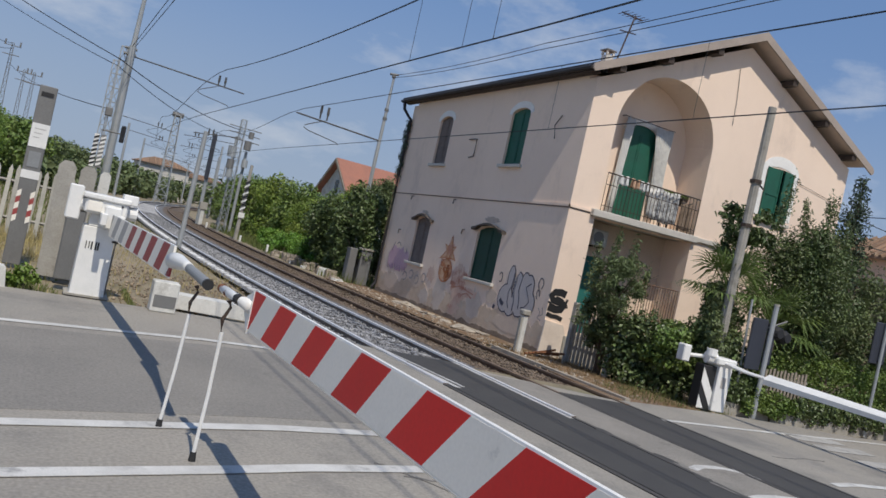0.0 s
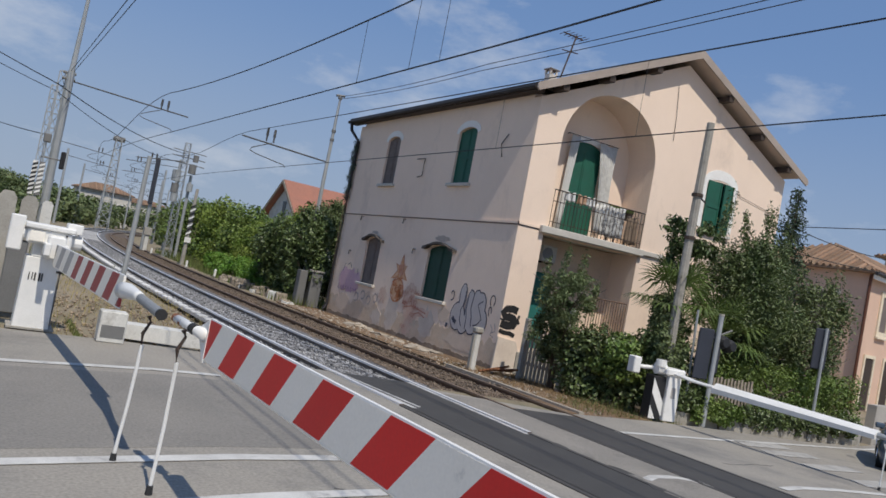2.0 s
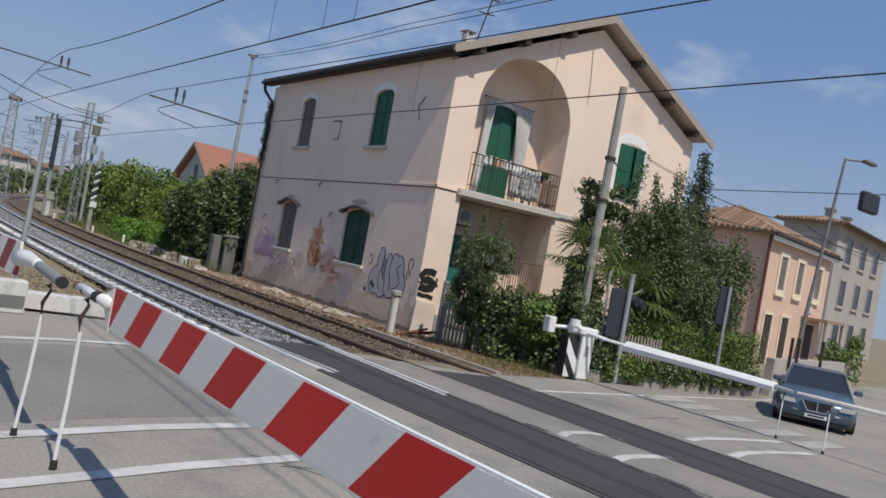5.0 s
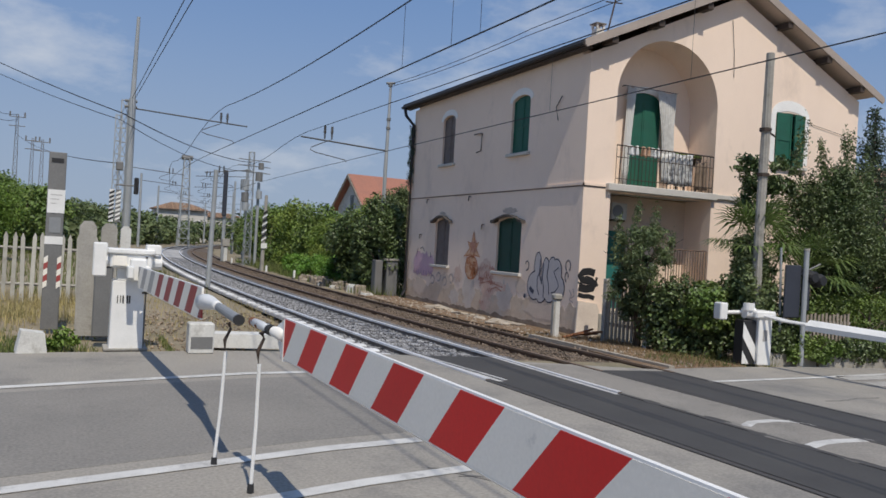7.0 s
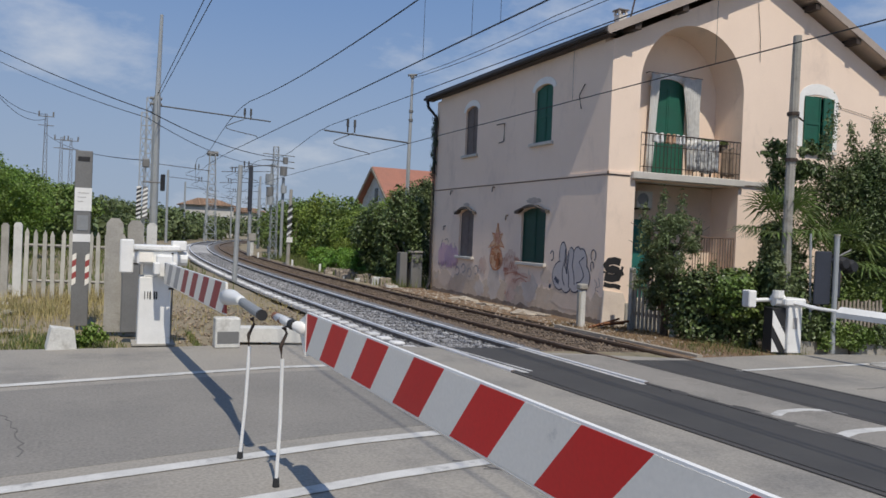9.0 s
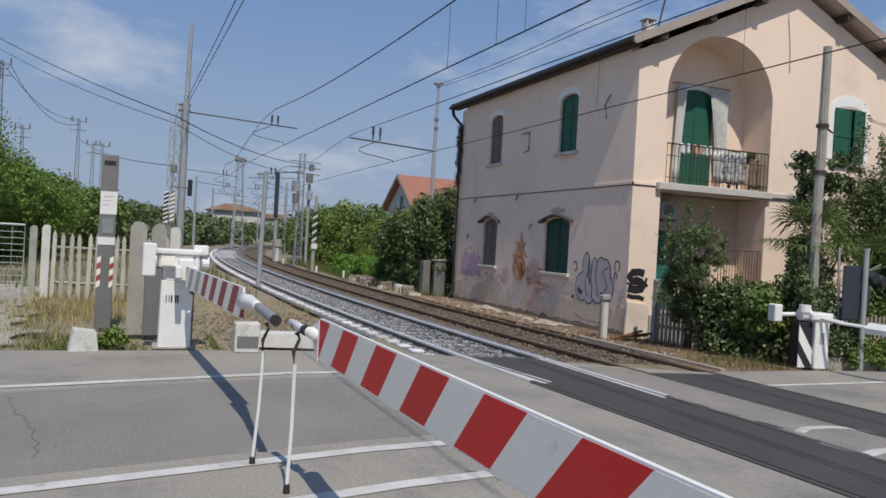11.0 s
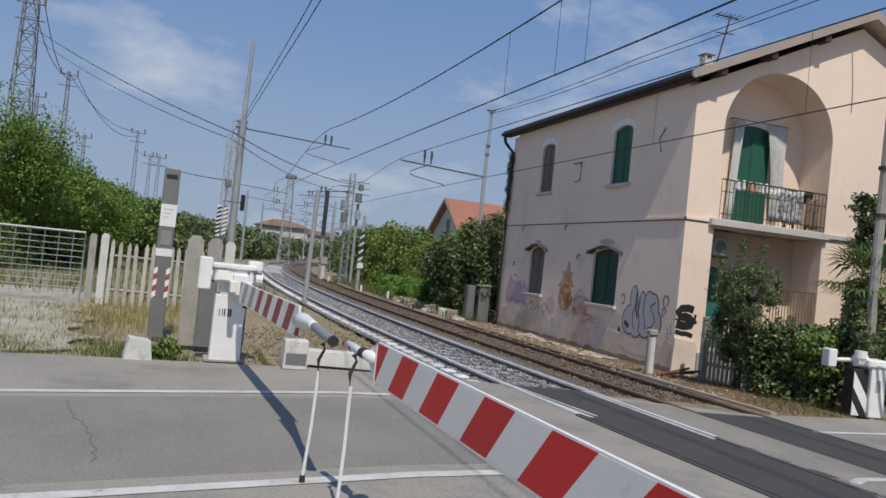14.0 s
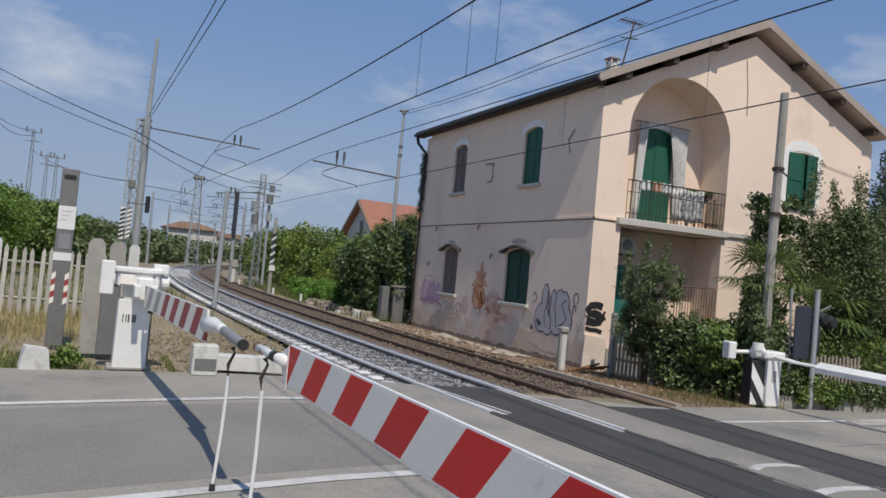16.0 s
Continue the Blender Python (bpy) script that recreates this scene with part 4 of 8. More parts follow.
part("eaves_board", box(11.085, ROOF_Y0 + 0.04, 6.86, 11.117, ROOF_Y1 - 0.04, 7.0), GUTTER, house, "black weathered eaves board")
part("soffit", box(11.13, ROOF_Y0 + 0.35, 6.80, HX0 - 0.003, ROOF_Y1 - 0.1, 6.85), WOOD_DARK, house)
part("downpipe", tube([(11.08, HY1 + 0.35, 6.84), (11.1, HY1 + 0.25, 6.55), (HX0 - 0.09, HY1 - 0.12, 6.15), (HX0 - 0.09, HY1 - 0.12, 0.0), (HX0 - 0.2, HY1 - 0.12, -0.2)], 0.06, 8), GUTTER, house, "dark stained downpipe")

# soot above the heads of the lower windows
SOOT = material("sooty_plaster_stain", (0.46, 0.37, 0.31), 0.95, second=(0.62, 0.50, 0.41), scale=5, amount=1.0)
for u, v, a, b in ((20.05, 2.86, 0.42, 0.09), (24.65, 2.84, 0.22, 0.06)):
    out = [(u + a * (1 + 0.5 * noise.noise(Vector((i * 0.8, u, 1)))) * math.cos(i * math.tau / 22), v + b * (1 + 0.7 * noise.noise(Vector((i * 0.8, u, 7)))) * math.sin(i * math.tau / 22)) for i in range(22)]
    part("soot_stain", prism(out, 0.002, lambda q, z, w: (HX0 - 0.004 + w, q, z)), SOOT, house)

# small fittings on the walls
for u, v in ((25.9, 3.35), (22.6, 3.35), (21.6, 2.45), (26.4, 2.1)):
    part("wall_hook", tube([(HX0, u, v), (HX0 - 0.07, u, v), (HX0 - 0.07, u + 0.03, v - 0.14)], 0.02, 6), IRON, house)
part("wall_hook", tube([side_wall(22.5, 5.30, -0.05), side_wall(21.98, 5.30, -0.05), side_wall(22.0, 4.75, -0.05), side_wall(22.3, 4.72, -0.05)], 0.018, 5), IRON, house, "bent rusty iron bracket")
part("wall_hook", tube([side_wall(17.75, 5.2, -0.01), side_wall(17.8, 5.55, -0.05), side_wall(17.55, 5.8, -0.05)], 0.015, 5), IRON, house)
part("wall_cable", tube([(18.9, HY0 - 0.03, 5.85), (20.2, HY0 - 0.03, 5.68), (HX1, HY0 - 0.03, 5.55)], 0.007, 5), IRON, house)
part("wall_cable", tube([(15.9, HY0 - 0.02, 8.3), (16.02, HY0 - 0.02, 7.4), (16.05, HY0 - 0.02, 6.75)], 0.008, 4), IRON, house)

# dark creeper hanging round the downpipe
creeper = thing("creeper", "dark creeper hanging round the downpipe", "creeper", (HX0 - 0.12, HY1 - 0.05, -0.4))
part("stem", tube([(0.02, 0, 0), (0.0, 0.03, 3.0), (0.02, 0, 6.6)], 0.015, 5), BARK, creeper)
c, n = crown_points([(0.0, 0.08 * math.sin(i), 4.4 + 0.11 * i, 0.10, 0.16 + 0.05 * math.sin(i * 2), 0.16) for i in range(20)], 900, 0.9)
leaves_mesh("foliage", c, n, 0.08, LEAF_FIR, creeper, 0.5)

ob = thing("air_conditioner", "white air conditioning unit on the porch wall", "air conditioner", (13.07, LB - 0.32, 2.69))
part("case", box(-0.25, 0.0, 0.0, 0.25, 0.30, 0.44, 0.02), CONCRETE_WHITE, ob)
part("fan_grille", tube([(-0.06, -0.012, 0.22), (-0.06, 0.004, 0.22)], 0.17, 18), GREY_PAINT, ob, "round grey fan grille")
for x in (-0.18, 0.18):
    part("bracket", box(x - 0.02, 0.02, -0.05, x + 0.02, 0.318, 0.0), IRON, ob)

# balcony railing
railing = thing("balcony_railing", "dark rusted iron balcony railing with thin bars", "railing")
zr = 4.52
pts = [(12.27, HY0 - 0.07), (13.9, HY0 - 0.09), (15.46, HY0 - 0.07)]
for z in (zr, zr - 0.30, 3.68):
    part("rail_bar", tube([(x, y, z) for x, y in pts], 0.018 if z == zr else 0.011, 6), IRON, railing)
me = None
for (xa, ya), (xb, yb) in zip(pts, pts[1:]):
    n = max(2, round(math.hypot(xb - xa, yb - ya) / 0.12))
    for i in range(n + (1 if (xa, ya) == pts[1] else 0)):
        x, y = xa + (xb - xa) * i / n, ya + (yb - ya) * i / n
        if me is None:
            base = tube([(0, 0, 3.54), (0, 0, zr)], 0.009, 5)
            me = bpy.data.meshes.new("baluster")
            base.to_mesh(me)
            base.free()
            me.materials.append(IRON)
        ob = new("baluster", me)
        ob.parent = railing
        ob.location = (x, y, 0)

# curtain and washing in the loggia
def drape(name, label, x0, x1, y, z0, z1, folds, mat, spread=1.0, slant=0.0, pinch=0.0):
    bm = bmesh.new()
    rows = []
    n = folds * 6
    for j in range(7):
        k = j / 6
        z = z1 + (z0 - z1) * k
        row = []
        for i in range(n + 1):
            q = i / n
            w = (1 + (spread - 1) * k) * (1 - pinch * math.exp(-((k - 0.45) / 0.28) ** 2))
            row.append(bm.verts.new(((x0 + x1) / 2 + (q - 0.5) * (x1 - x0) * w + slant * k, y + 0.05 * math.sin(q * folds * math.tau) * (0.5 + k), z + 0.02 * math.sin(q * 9))))
        rows.append(row)
    for a, b in zip(rows, rows[1:]):
        for i in range(n):
            bm.faces.new((a[i], a[i + 1], b[i + 1], b[i]))
    ob = part(name, bm, mat, smooth=True)
    ob.modifiers.new("thickness", "SOLIDIFY").thickness = 0.006
    return tagged(ob, label, "curtain")


drape("curtain", "white striped door curtain drawn to one side of the balcony door", 14.26, 14.90, LB - 0.16, 3.9, 6.27, 8, CLOTH_STRIPED, 0.42, 0.16, 0.18)
drape("curtain", "narrow white curtain hanging beside the green door", 13.24, 13.52, LB - 0.16, 3.6, 6.27, 4, CLOTH, 0.5, -0.13, 0.1)
ob = thing("curtain_rod", "thin dark curtain rod on brackets", "curtain rod")
part("rod", tube([(13.14, LB - 0.14, 6.30), (14.95, LB - 0.14, 6.30)], 0.010, 6), IRON, ob)
for x in (13.17, 14.91):
    part("bracket", tube([(x, LB, 6.30), (x, LB - 0.14, 6.30)], 0.014, 5), IRON, ob)
drape("laundry_cloth", "white cloth with black pattern hung inside the balcony railing", 14.02, 14.84, HY0 + 0.04, 3.66, 4.50, 4, CLOTH_DARK, 0.94, 0.0)
drape("laundry_cloth", "pale grey striped cloth drying inside the railing", 13.78, 14.02, HY0 + 0.06, 3.72, 4.46, 2, CLOTH_STRIPED, 0.8, 0.05)
drape("laundry_cloth", "brown woven mat hung inside the balcony railing", 14.93, 15.36, HY0 + 0.04, 3.60, 4.36, 2, MAT_BROWN, 1.0, 0.0)
for x0, x1, m, label in ((12.62, 12.95, CLOTH, "small white cloth folded over the top rail"), (13.05, 13.32, SHORTS, "orange-brown cloth folded over the top rail"), (13.36, 13.62, CLOTH, "small white cloth folded over the top rail")):
    drape("laundry_cloth", label, x0, x1, HY0 - 0.055, 4.30, 4.545, 2, m, 1.0, 0.0)
for x, y in ((14.45, HY0 + 0.2), (14.75, HY0 + 0.24), (15.15, HY0 + 0.24)):
    pot = thing("flower_pot", "small planted pot on a stand at the balcony railing", "flower pot", (x, y, 3.54), group="balcony pots")
    part("stand", tube([(0, 0, 0), (0, 0, 0.72)], 0.03, 6), IRON, pot)
    part("pot", tube([(0, 0, 0.72), (0, 0, 0.92)], [0.09, 0.13], 10), IRON, pot)
    c, n = crown_points([(0, 0, 0.97, 0.13, 0.12, 0.06)], 90)
    leaves_mesh("leaves", c, n, 0.07, LEAF_MID, pot)

# gate bars of the porch
ob = thing("porch_gate", "brown iron porch gate with thin bars", "gate")
for z in (0.55, 1.98):
    part("crossbar", tube([(14.15, HY0 + 0.06, z), (15.5, HY0 + 0.06, z)], 0.018, 5), BROWN_BAR, ob)
for i in range(16):
    part("bar", tube([(14.15 + 1.35 * i / 15, HY0 + 0.06, 0.25), (14.15 + 1.35 * i / 15, HY0 + 0.06, 2.0)], 0.013, 4), BROWN_BAR, ob)

# chimney and aerial on the roof
ob = thing("chimney", "small whitewashed chimney with a slab cap", "chimney", (13.55, 19.3, 8.12))
part("stack", box(-0.13, -0.13, -0.35, 0.13, 0.13, 0.18, 0.01), CONCRETE_WHITE, ob)
for x, y in ((-0.11, -0.11), (0.11, -0.11), (-0.11, 0.11), (0.11, 0.11)):
    part("cap_post", box(x - 0.03, y - 0.03, 0.18, x + 0.03, y + 0.03, 0.30), CONCRETE_WHITE, ob)
part("cap", box(-0.18, -0.18, 0.30, 0.18, 0.18, 0.34, 0.01), STEEL_DARK, ob)


def aerial(x, y, z, h, tilt, label):
    ob = thing("tv_aerial", label, "aerial", (x, y, z))
    part("mast", tube([(0, 0, -0.1), (tilt, 0, h)], 0.026, 5), IRON, ob)
    part("boom", tube([(tilt - 0.5, 0, h - 0.05), (tilt + 0.35, 0.1, h - 0.02)], 0.022, 5), IRON, ob)
    for i in range(6):
        x_ = tilt - 0.45 + i * 0.15
        part("element", tube([(x_, -0.25, h - 0.04), (x_, 0.25, h - 0.04)], 0.011, 4), IRON, ob)
    part("boom", tube([(tilt * 0.6 - 0.3, 0, h * 0.62), (tilt * 0.6 + 0.3, 0, h * 0.62 + 0.05)], 0.018, 4), IRON, ob)


aerial(13.86, 19.3, 8.22, 1.50, 0.36, "thin television aerial leaning on the roof")
ob = thing("tv_aerial", "pale television aerial on the far roof slope", "aerial", (24.0, 20.5, -0.5))
part("mast", tube([(0, 0, 0), (0, 0, 8.9)], 0.03, 5), STEEL, ob)
part("boom", tube([(-0.35, -0.2, 8.7), (0.45, 0.2, 9.05)], 0.03, 5), PAINT_WHITE, ob)
for i in range(5):
    part("element", tube([(-0.3 + 0.16 * i, -0.35 + 0.08 * i, 8.72 + 0.07 * i), (-0.3 + 0.16 * i, 0.25 + 0.08 * i, 8.72 + 0.07 * i)], 0.014, 4), PAINT_WHITE, ob)


# ---------------------------------------------------------------- graffiti on the track-side wall
def graffiti(label, strokes):
    """Each stroke: material, width, list of (y, z) points along the wall."""
    ob = thing("graffiti", label, "graffiti")
    for i, (mat, width, pts) in enumerate(strokes):
        part("paint_stroke", ribbon(pts, width, lambda u, v, w: (HX0 - w, u, v), 0.010 + 0.0006 * (i % 7)), mat, ob)


def loop(cu, cv, ru, rv, a0=0, a1=360, n=16):
    return [(cu + ru * math.cos(radians(a0 + (a1 - a0) * i / n)), cv + rv * math.sin(radians(a0 + (a1 - a0) * i / n))) for i in range(n + 1)]


def oval(cu, cv, ru, rv, mat, lift, parent, wobble=0.0, seed=0, n=28):
    """A filled patch of paint on the wall."""
    out = []
    for i in range(n):
        q = 1 + wobble * (noise.noise(Vector((i * 0.55, seed, 2))) + 0.6 * noise.noise(Vector((i * 1.7, seed, 5))))
        out.append((cu + ru * q * math.cos(i * math.tau / n), cv + rv * q * math.sin(i * math.tau / n)))
    part("paint_patch", prism(out, 0.001, lambda u, v, w: (HX0 - lift + w, u, v)), mat, parent)


def strokes(parent, mat, width, lift, lines):
    for i, pts in enumerate(lines):
        part("paint_stroke", ribbon(pts, width, lambda u, v, w: (HX0 - w, u, v), lift + 0.0006 * (i % 5)), mat, parent)


ob = thing("graffiti", "pale blue-grey bubble graffiti outlined in dark blue", "graffiti")
BUBBLES = ((18.46, 0.80, 0.34, 0.36), (18.33, 1.36, 0.15, 0.33), (18.12, 0.62, 0.24, 0.24), (17.92, 1.10, 0.18, 0.45), (17.62, 1.22, 0.20, 0.36), (17.70, 0.72, 0.26, 0.30), (17.38, 0.80, 0.36, 0.36), (17.42, 1.20, 0.24, 0.34))
for k, (u, v, ru, rv) in enumerate(BUBBLES):
    oval(u, v, ru + 0.035, rv + 0.035, GRAFF_LINE, 0.010 + 0.0002 * k, ob, 0.05, k)
for k, (u, v, ru, rv) in enumerate(BUBBLES):
    oval(u, v, ru, rv, GRAFF_BLUE, 0.0135 + 0.0002 * k, ob, 0.05, k)
strokes(ob, GRAFF_LINE, 0.032, 0.0165, [
    [(18.20, 1.52), (18.22, 1.2), (18.32, 0.98), (18.30, 0.72), (18.18, 0.56)], [(18.02, 1.42), (18.06, 1.05), (17.98, 0.78), (17.98, 0.5)],
    [(17.78, 1.45), (17.84, 1.1), (17.74, 0.86), (17.70, 0.6)], [(17.30, 1.34), (17.52, 1.22), (17.36, 1.02), (17.26, 0.86), (17.42, 0.70), (17.6, 0.66)],
    loop(18.88, 1.32, 0.09, 0.13, 20, 300, 10), loop(16.88, 1.40, 0.11, 0.14, -60, 240, 10), loop(16.92, 1.12, 0.07, 0.12, -80, 200, 10)])
strokes(ob, GRAFF_LINE, 0.12, 0.019, [[(18.68, 0.74), (18.58, 0.66), (18.46, 0.62)], [(18.98, 0.50), (18.88, 0.47)]])
strokes(ob, GRAFF_FADED, 0.03, 0.008, [[(16.8, 0.8), (16.68, 0.7), (16.75, 0.55), (16.6, 0.5)], [(16.62, 0.85), (16.55, 0.66), (16.7, 0.6)]])

ob = thing("graffiti", "faded violet graffiti patch under dark scrawls", "graffiti")
for k, (u, v, ru, rv) in enumerate(((26.55, 1.08, 0.42, 0.40), (25.95, 1.06, 0.50, 0.42), (25.42, 1.05, 0.25, 0.34))):
    oval(u, v, ru, rv, GRAFF_PINK, 0.009 + 0.0004 * k, ob, 0.35, k)
strokes(ob, GRAFF_LINE, 0.03, 0.011, [[(26.75, 1.30), (26.6, 1.62)], [(26.4, 1.58), (26.2, 1.66), (26.05, 1.52)], [(25.5, 1.5), (25.45, 1.3)]])
strokes(ob, GRAFF_VIOLET, 0.05, 0.011, [[(26.95 - 0.22 * i, 0.70), (26.9 - 0.22 * i, 0.84), (26.82 - 0.22 * i, 0.66)] for i in range(8)])

ob = thing("graffiti", "orange pineapple-like graffiti with spiky leaves", "graffiti")
oval(22.28, 1.10, 0.40, 0.36, GRAFF_ORANGE_PALE, 0.0095, ob, 0.25, 4)
oval(22.24, 1.60, 0.16, 0.22, GRAFF_ORANGE_PALE, 0.0100, ob, 0.30, 6)
r = random.Random(11)
star = [(22.22, 2.22), (22.36, 1.86), (22.62, 1.92), (22.46, 1.70), (22.84, 1.43), (22.40, 1.50), (22.25, 1.38), (22.08, 1.50), (21.74, 1.45), (22.02, 1.70), (21.86, 1.90), (22.10, 1.84)]
part("paint_patch", prism(star, 0.001, lambda u, v, w: (HX0 - 0.0104 + w, u, v)), GRAFF_ORANGE_PALE, ob)
lines = [loop(22.28, 1.10, 0.42, 0.36, 0, 360, 18), loop(22.25, 1.62, 0.12, 0.16, 0, 360, 10), star + star[:1], loop(22.32, 0.86, 0.22, 0.12, 180, 360, 8), [(22.5, 1.2), (22.4, 1.26), (22.32, 1.16)], [(22.2, 1.2), (22.1, 1.26), (22.0, 1.16)]]
for _ in range(16):
    u, v = 22.28 + r.uniform(-0.26, 0.26), 1.08 + r.uniform(-0.24, 0.24)
    lines.append(loop(u, v, r.uniform(0.05, 0.13), r.uniform(0.05, 0.12), r.uniform(0, 360), r.uniform(400, 620), 8))
strokes(ob, GRAFF_ORANGE, 0.038, 0.0125, lines)
smear = [[(22.22 + r.uniform(-0.22, 0.22), 1.72 + r.uniform(-0.2, 0.25)) for _ in range(3)] for _ in range(9)] + [[(21.92 - 0.12 * i, 1.30 - 0.15 * i), (21.98 - 0.12 * i, 1.05 - 0.16 * i)] for i in range(4)]
strokes(ob, GRAFF_RED, 0.03, 0.0135, smear)

ob = thing("graffiti", "faded red scrawled graffiti tags over smeared paint", "graffiti")
for k, (u, v, ru, rv) in enumerate(((21.35, 1.05, 0.42, 0.34), (21.15, 0.55, 0.50, 0.30), (20.55, 0.62, 0.55, 0.14), (21.25, 0.10, 0.32, 0.26), (23.2, 0.85, 0.30, 0.25))):
    oval(u, v, ru, rv, GRAFF_SMEAR, 0.0085 + 0.0003 * k, ob, 0.55, k)
lines = []
for _ in range(22):
    u, v = 21.75 - r.random() * 0.95, 0.0 + r.random() * 1.15
    lines.append([(u, v), (u - 0.06, v + 0.11), (u - 0.14, v - 0.03), (u - 0.2, v + 0.10), (u - 0.26, v + 0.02)])
lines += [[(21.6, 0.66), (21.1, 0.74), (20.2, 0.62)], [(20.9, 0.52), (20.6, 0.60), (20.25, 0.5)]]
strokes(ob, GRAFF_RED, 0.035, 0.0115, lines)
ob = thing("graffiti", "faint grey spray marks low on the wall", "graffiti")
strokes(ob, GRAFF_FADED, 0.05, 0.0115, [loop(25.2 - 0.5 * i, 0.55 + 0.12 * (i % 2), 0.16, 0.14, 0, 300, 9) for i in range(4)])
ob = thing("graffiti", "black spray-painted scrawl at the house corner", "graffiti")
for k, (w, pts) in enumerate(((0.185, [(11.86, 1.26), (11.70, 1.30), (11.52, 1.28), (11.43, 1.18), (11.50, 1.08), (11.68, 1.06)]), (0.20, [(11.58, 1.10), (11.75, 1.06), (11.86, 0.98), (11.80, 0.89), (11.62, 0.86), (11.40, 0.90)]),
                              (0.07, [(11.93, 1.16), (11.90, 1.04), (11.96, 0.94)]), (0.05, [(11.36, 1.02), (11.47, 0.99), (11.60, 1.17)]), (0.11, [(11.39, 0.72), (11.55, 0.68), (11.72, 0.68), (11.88, 0.63)]))):
    part("paint_stroke", ribbon(pts, w, lambda u, z, q: (u, HY0 - 0.004 - 0.001 * k, z), 0), BLACK, ob)


# ---------------------------------------------------------------- level-crossing barriers
def boom_panel(boom, x0, x1, y_far, y_near, z_far, z_near, height, first, red, white=PANEL_WHITE):
    """A hanging striped board: slanting red and white pieces, each a part."""
    def at(y, h, w):
        k = (y - y_far) / (y_near - y_far)
        return (x0 + (x1 - x0) * k + w, y, z_far + (z_near - z_far) * k - h)
    edges = [first - 0.3195 * i for i in range(-40, 60)]
    for i, y in enumerate(edges[:-1]):
        a, b = y, edges[i + 1]
        top = [min(max(q, y_near), y_far) for q in (a, b)]
        low = [min(max(q + height, y_near), y_far) for q in (a, b)]
        if top[0] - top[1] < 0.004 and low[0] - low[1] < 0.004:
            continue
        # slanted piece clipped by the two ends of the board
        pts = [(a, 0), (b, 0), (b + height, height), (a + height, height)]
        for lim, keep in ((y_far, -1), (y_near, 1)):
            res = []
            for (q, h), (q2, h2) in zip(pts, pts[1:] + pts[:1]):
                inside, inside2 = (q - lim) * keep >= 0, (q2 - lim) * keep >= 0
                if inside:
                    res.append((q, h))
                if inside != inside2:
                    k = (lim - q) / (q2 - q)
                    res.append((lim, h + (h2 - h) * k))
            pts = res
        if len(pts) < 3:
            continue
        part("stripe", prism(pts, 0.02, lambda u, v, w: at(u, v, w - 0.01)), (PANEL_GREY if red is RED_FADED and y > 10.3 else red) if i % 2 == 0 else white, boom)
    part("rim", prism([(y_far, 0.0), (y_near, 0.0), (y_near, -0.009), (y_far, -0.009)], 0.018, lambda u, v, w: at(u, v, w - 0.009)), RIM_WHITE, boom, "thin white top rim")
    rim = [at(y_far, height + 0.006, 0), at(y_near, height + 0.006, 0)]
    part("rim", tube(rim, 0.010, 6), PANEL_WHITE, boom)


def prop_leg(parent, top, foot):
    """The hinged prop that stands under a boom's end."""
    t, f = Vector(top), Vector(foot)
    leg = part("leg", tube([t.lerp(f, 0.20), t.lerp(f, 0.6) + Vector((0.006, 0, 0)), f + Vector((0, 0, 0.03))], 0.0125, 8), PAINT_WHITE, parent, "slim white prop leg")
    part("hinge", tube([t, t.lerp(f, 0.04) + Vector((0.02, 0, 0)), t.lerp(f, 0.12) + Vector((-0.015, 0, 0)), t.lerp(f, 0.25)], [0.020, 0.010, 0.014, 0.011], 7), IRON, leg, "black hinge bound with worn tape")
    part("foot", tube([f + Vector((0, 0, 0.06)), f], [0.020, 0.025], 8), RUBBER, leg, "black rubber foot")


# the boom close to the camera
boom = thing("barrier_boom", "red and white striped level-crossing boom, lowered over the road", "barrier boom")
boom_panel(boom, 1.275, 1.36, 5.02, -1.9, 1.193, 1.234, 0.245, 5.075, PANEL_RED)
part("beam", tube([(1.345, 5.0, 1.06), (1.43, -1.9, 1.09)], 0.052, 10), PANEL_WHITE, boom)
part("tip", tube([(1.275, 5.05, 1.08), (1.22, 5.22, 1.10), (1.17, 5.52, 1.12)], [0.045, 0.032, 0.028], 10), PAINT_WHITE, boom, "white steel boom tip with rust marks", smooth=True)
for y, w in ((5.20, 0.028), (5.30, 0.02)):
    part("strap", tube([(1.222, y - w, 1.10), (1.212, y + w, 1.102)], 0.036, 10), RUBBER, boom, "black rubber strap round the tip")
part("rust_band", tube([(1.19, 5.40, 1.11), (1.185, 5.44, 1.11)], 0.0305, 10), RUST, boom)
part("tip_cap", tube([(1.175, 5.50, 1.12), (1.168, 5.56, 1.12)], 0.030, 10), RUST, boom)
part("tip_panel", prism([(5.02, 0.0), (5.20, 0.06), (5.20, 0.14), (5.02, 0.27)], 0.03, lambda u, v, w: (1.26 + w, u, 1.19 - v)), PAINT_WHITE, boom)
prop_leg(boom, (1.17, 5.26, 1.08), (1.16, 5.28, 0.002))
far_post = thing("barrier_drive", "white steel barrier drive at the roadside", "barrier drive", (1.40, -2.2, 0))
part("housing", box(-0.23, -0.3, 0, 0.23, 0.3, 1.0, 0.03), PAINT_WHITE, far_post)
part("head", box(-0.28, -0.35, 1.0, 0.28, 0.35, 1.25, 0.03), PAINT_WHITE, far_post)

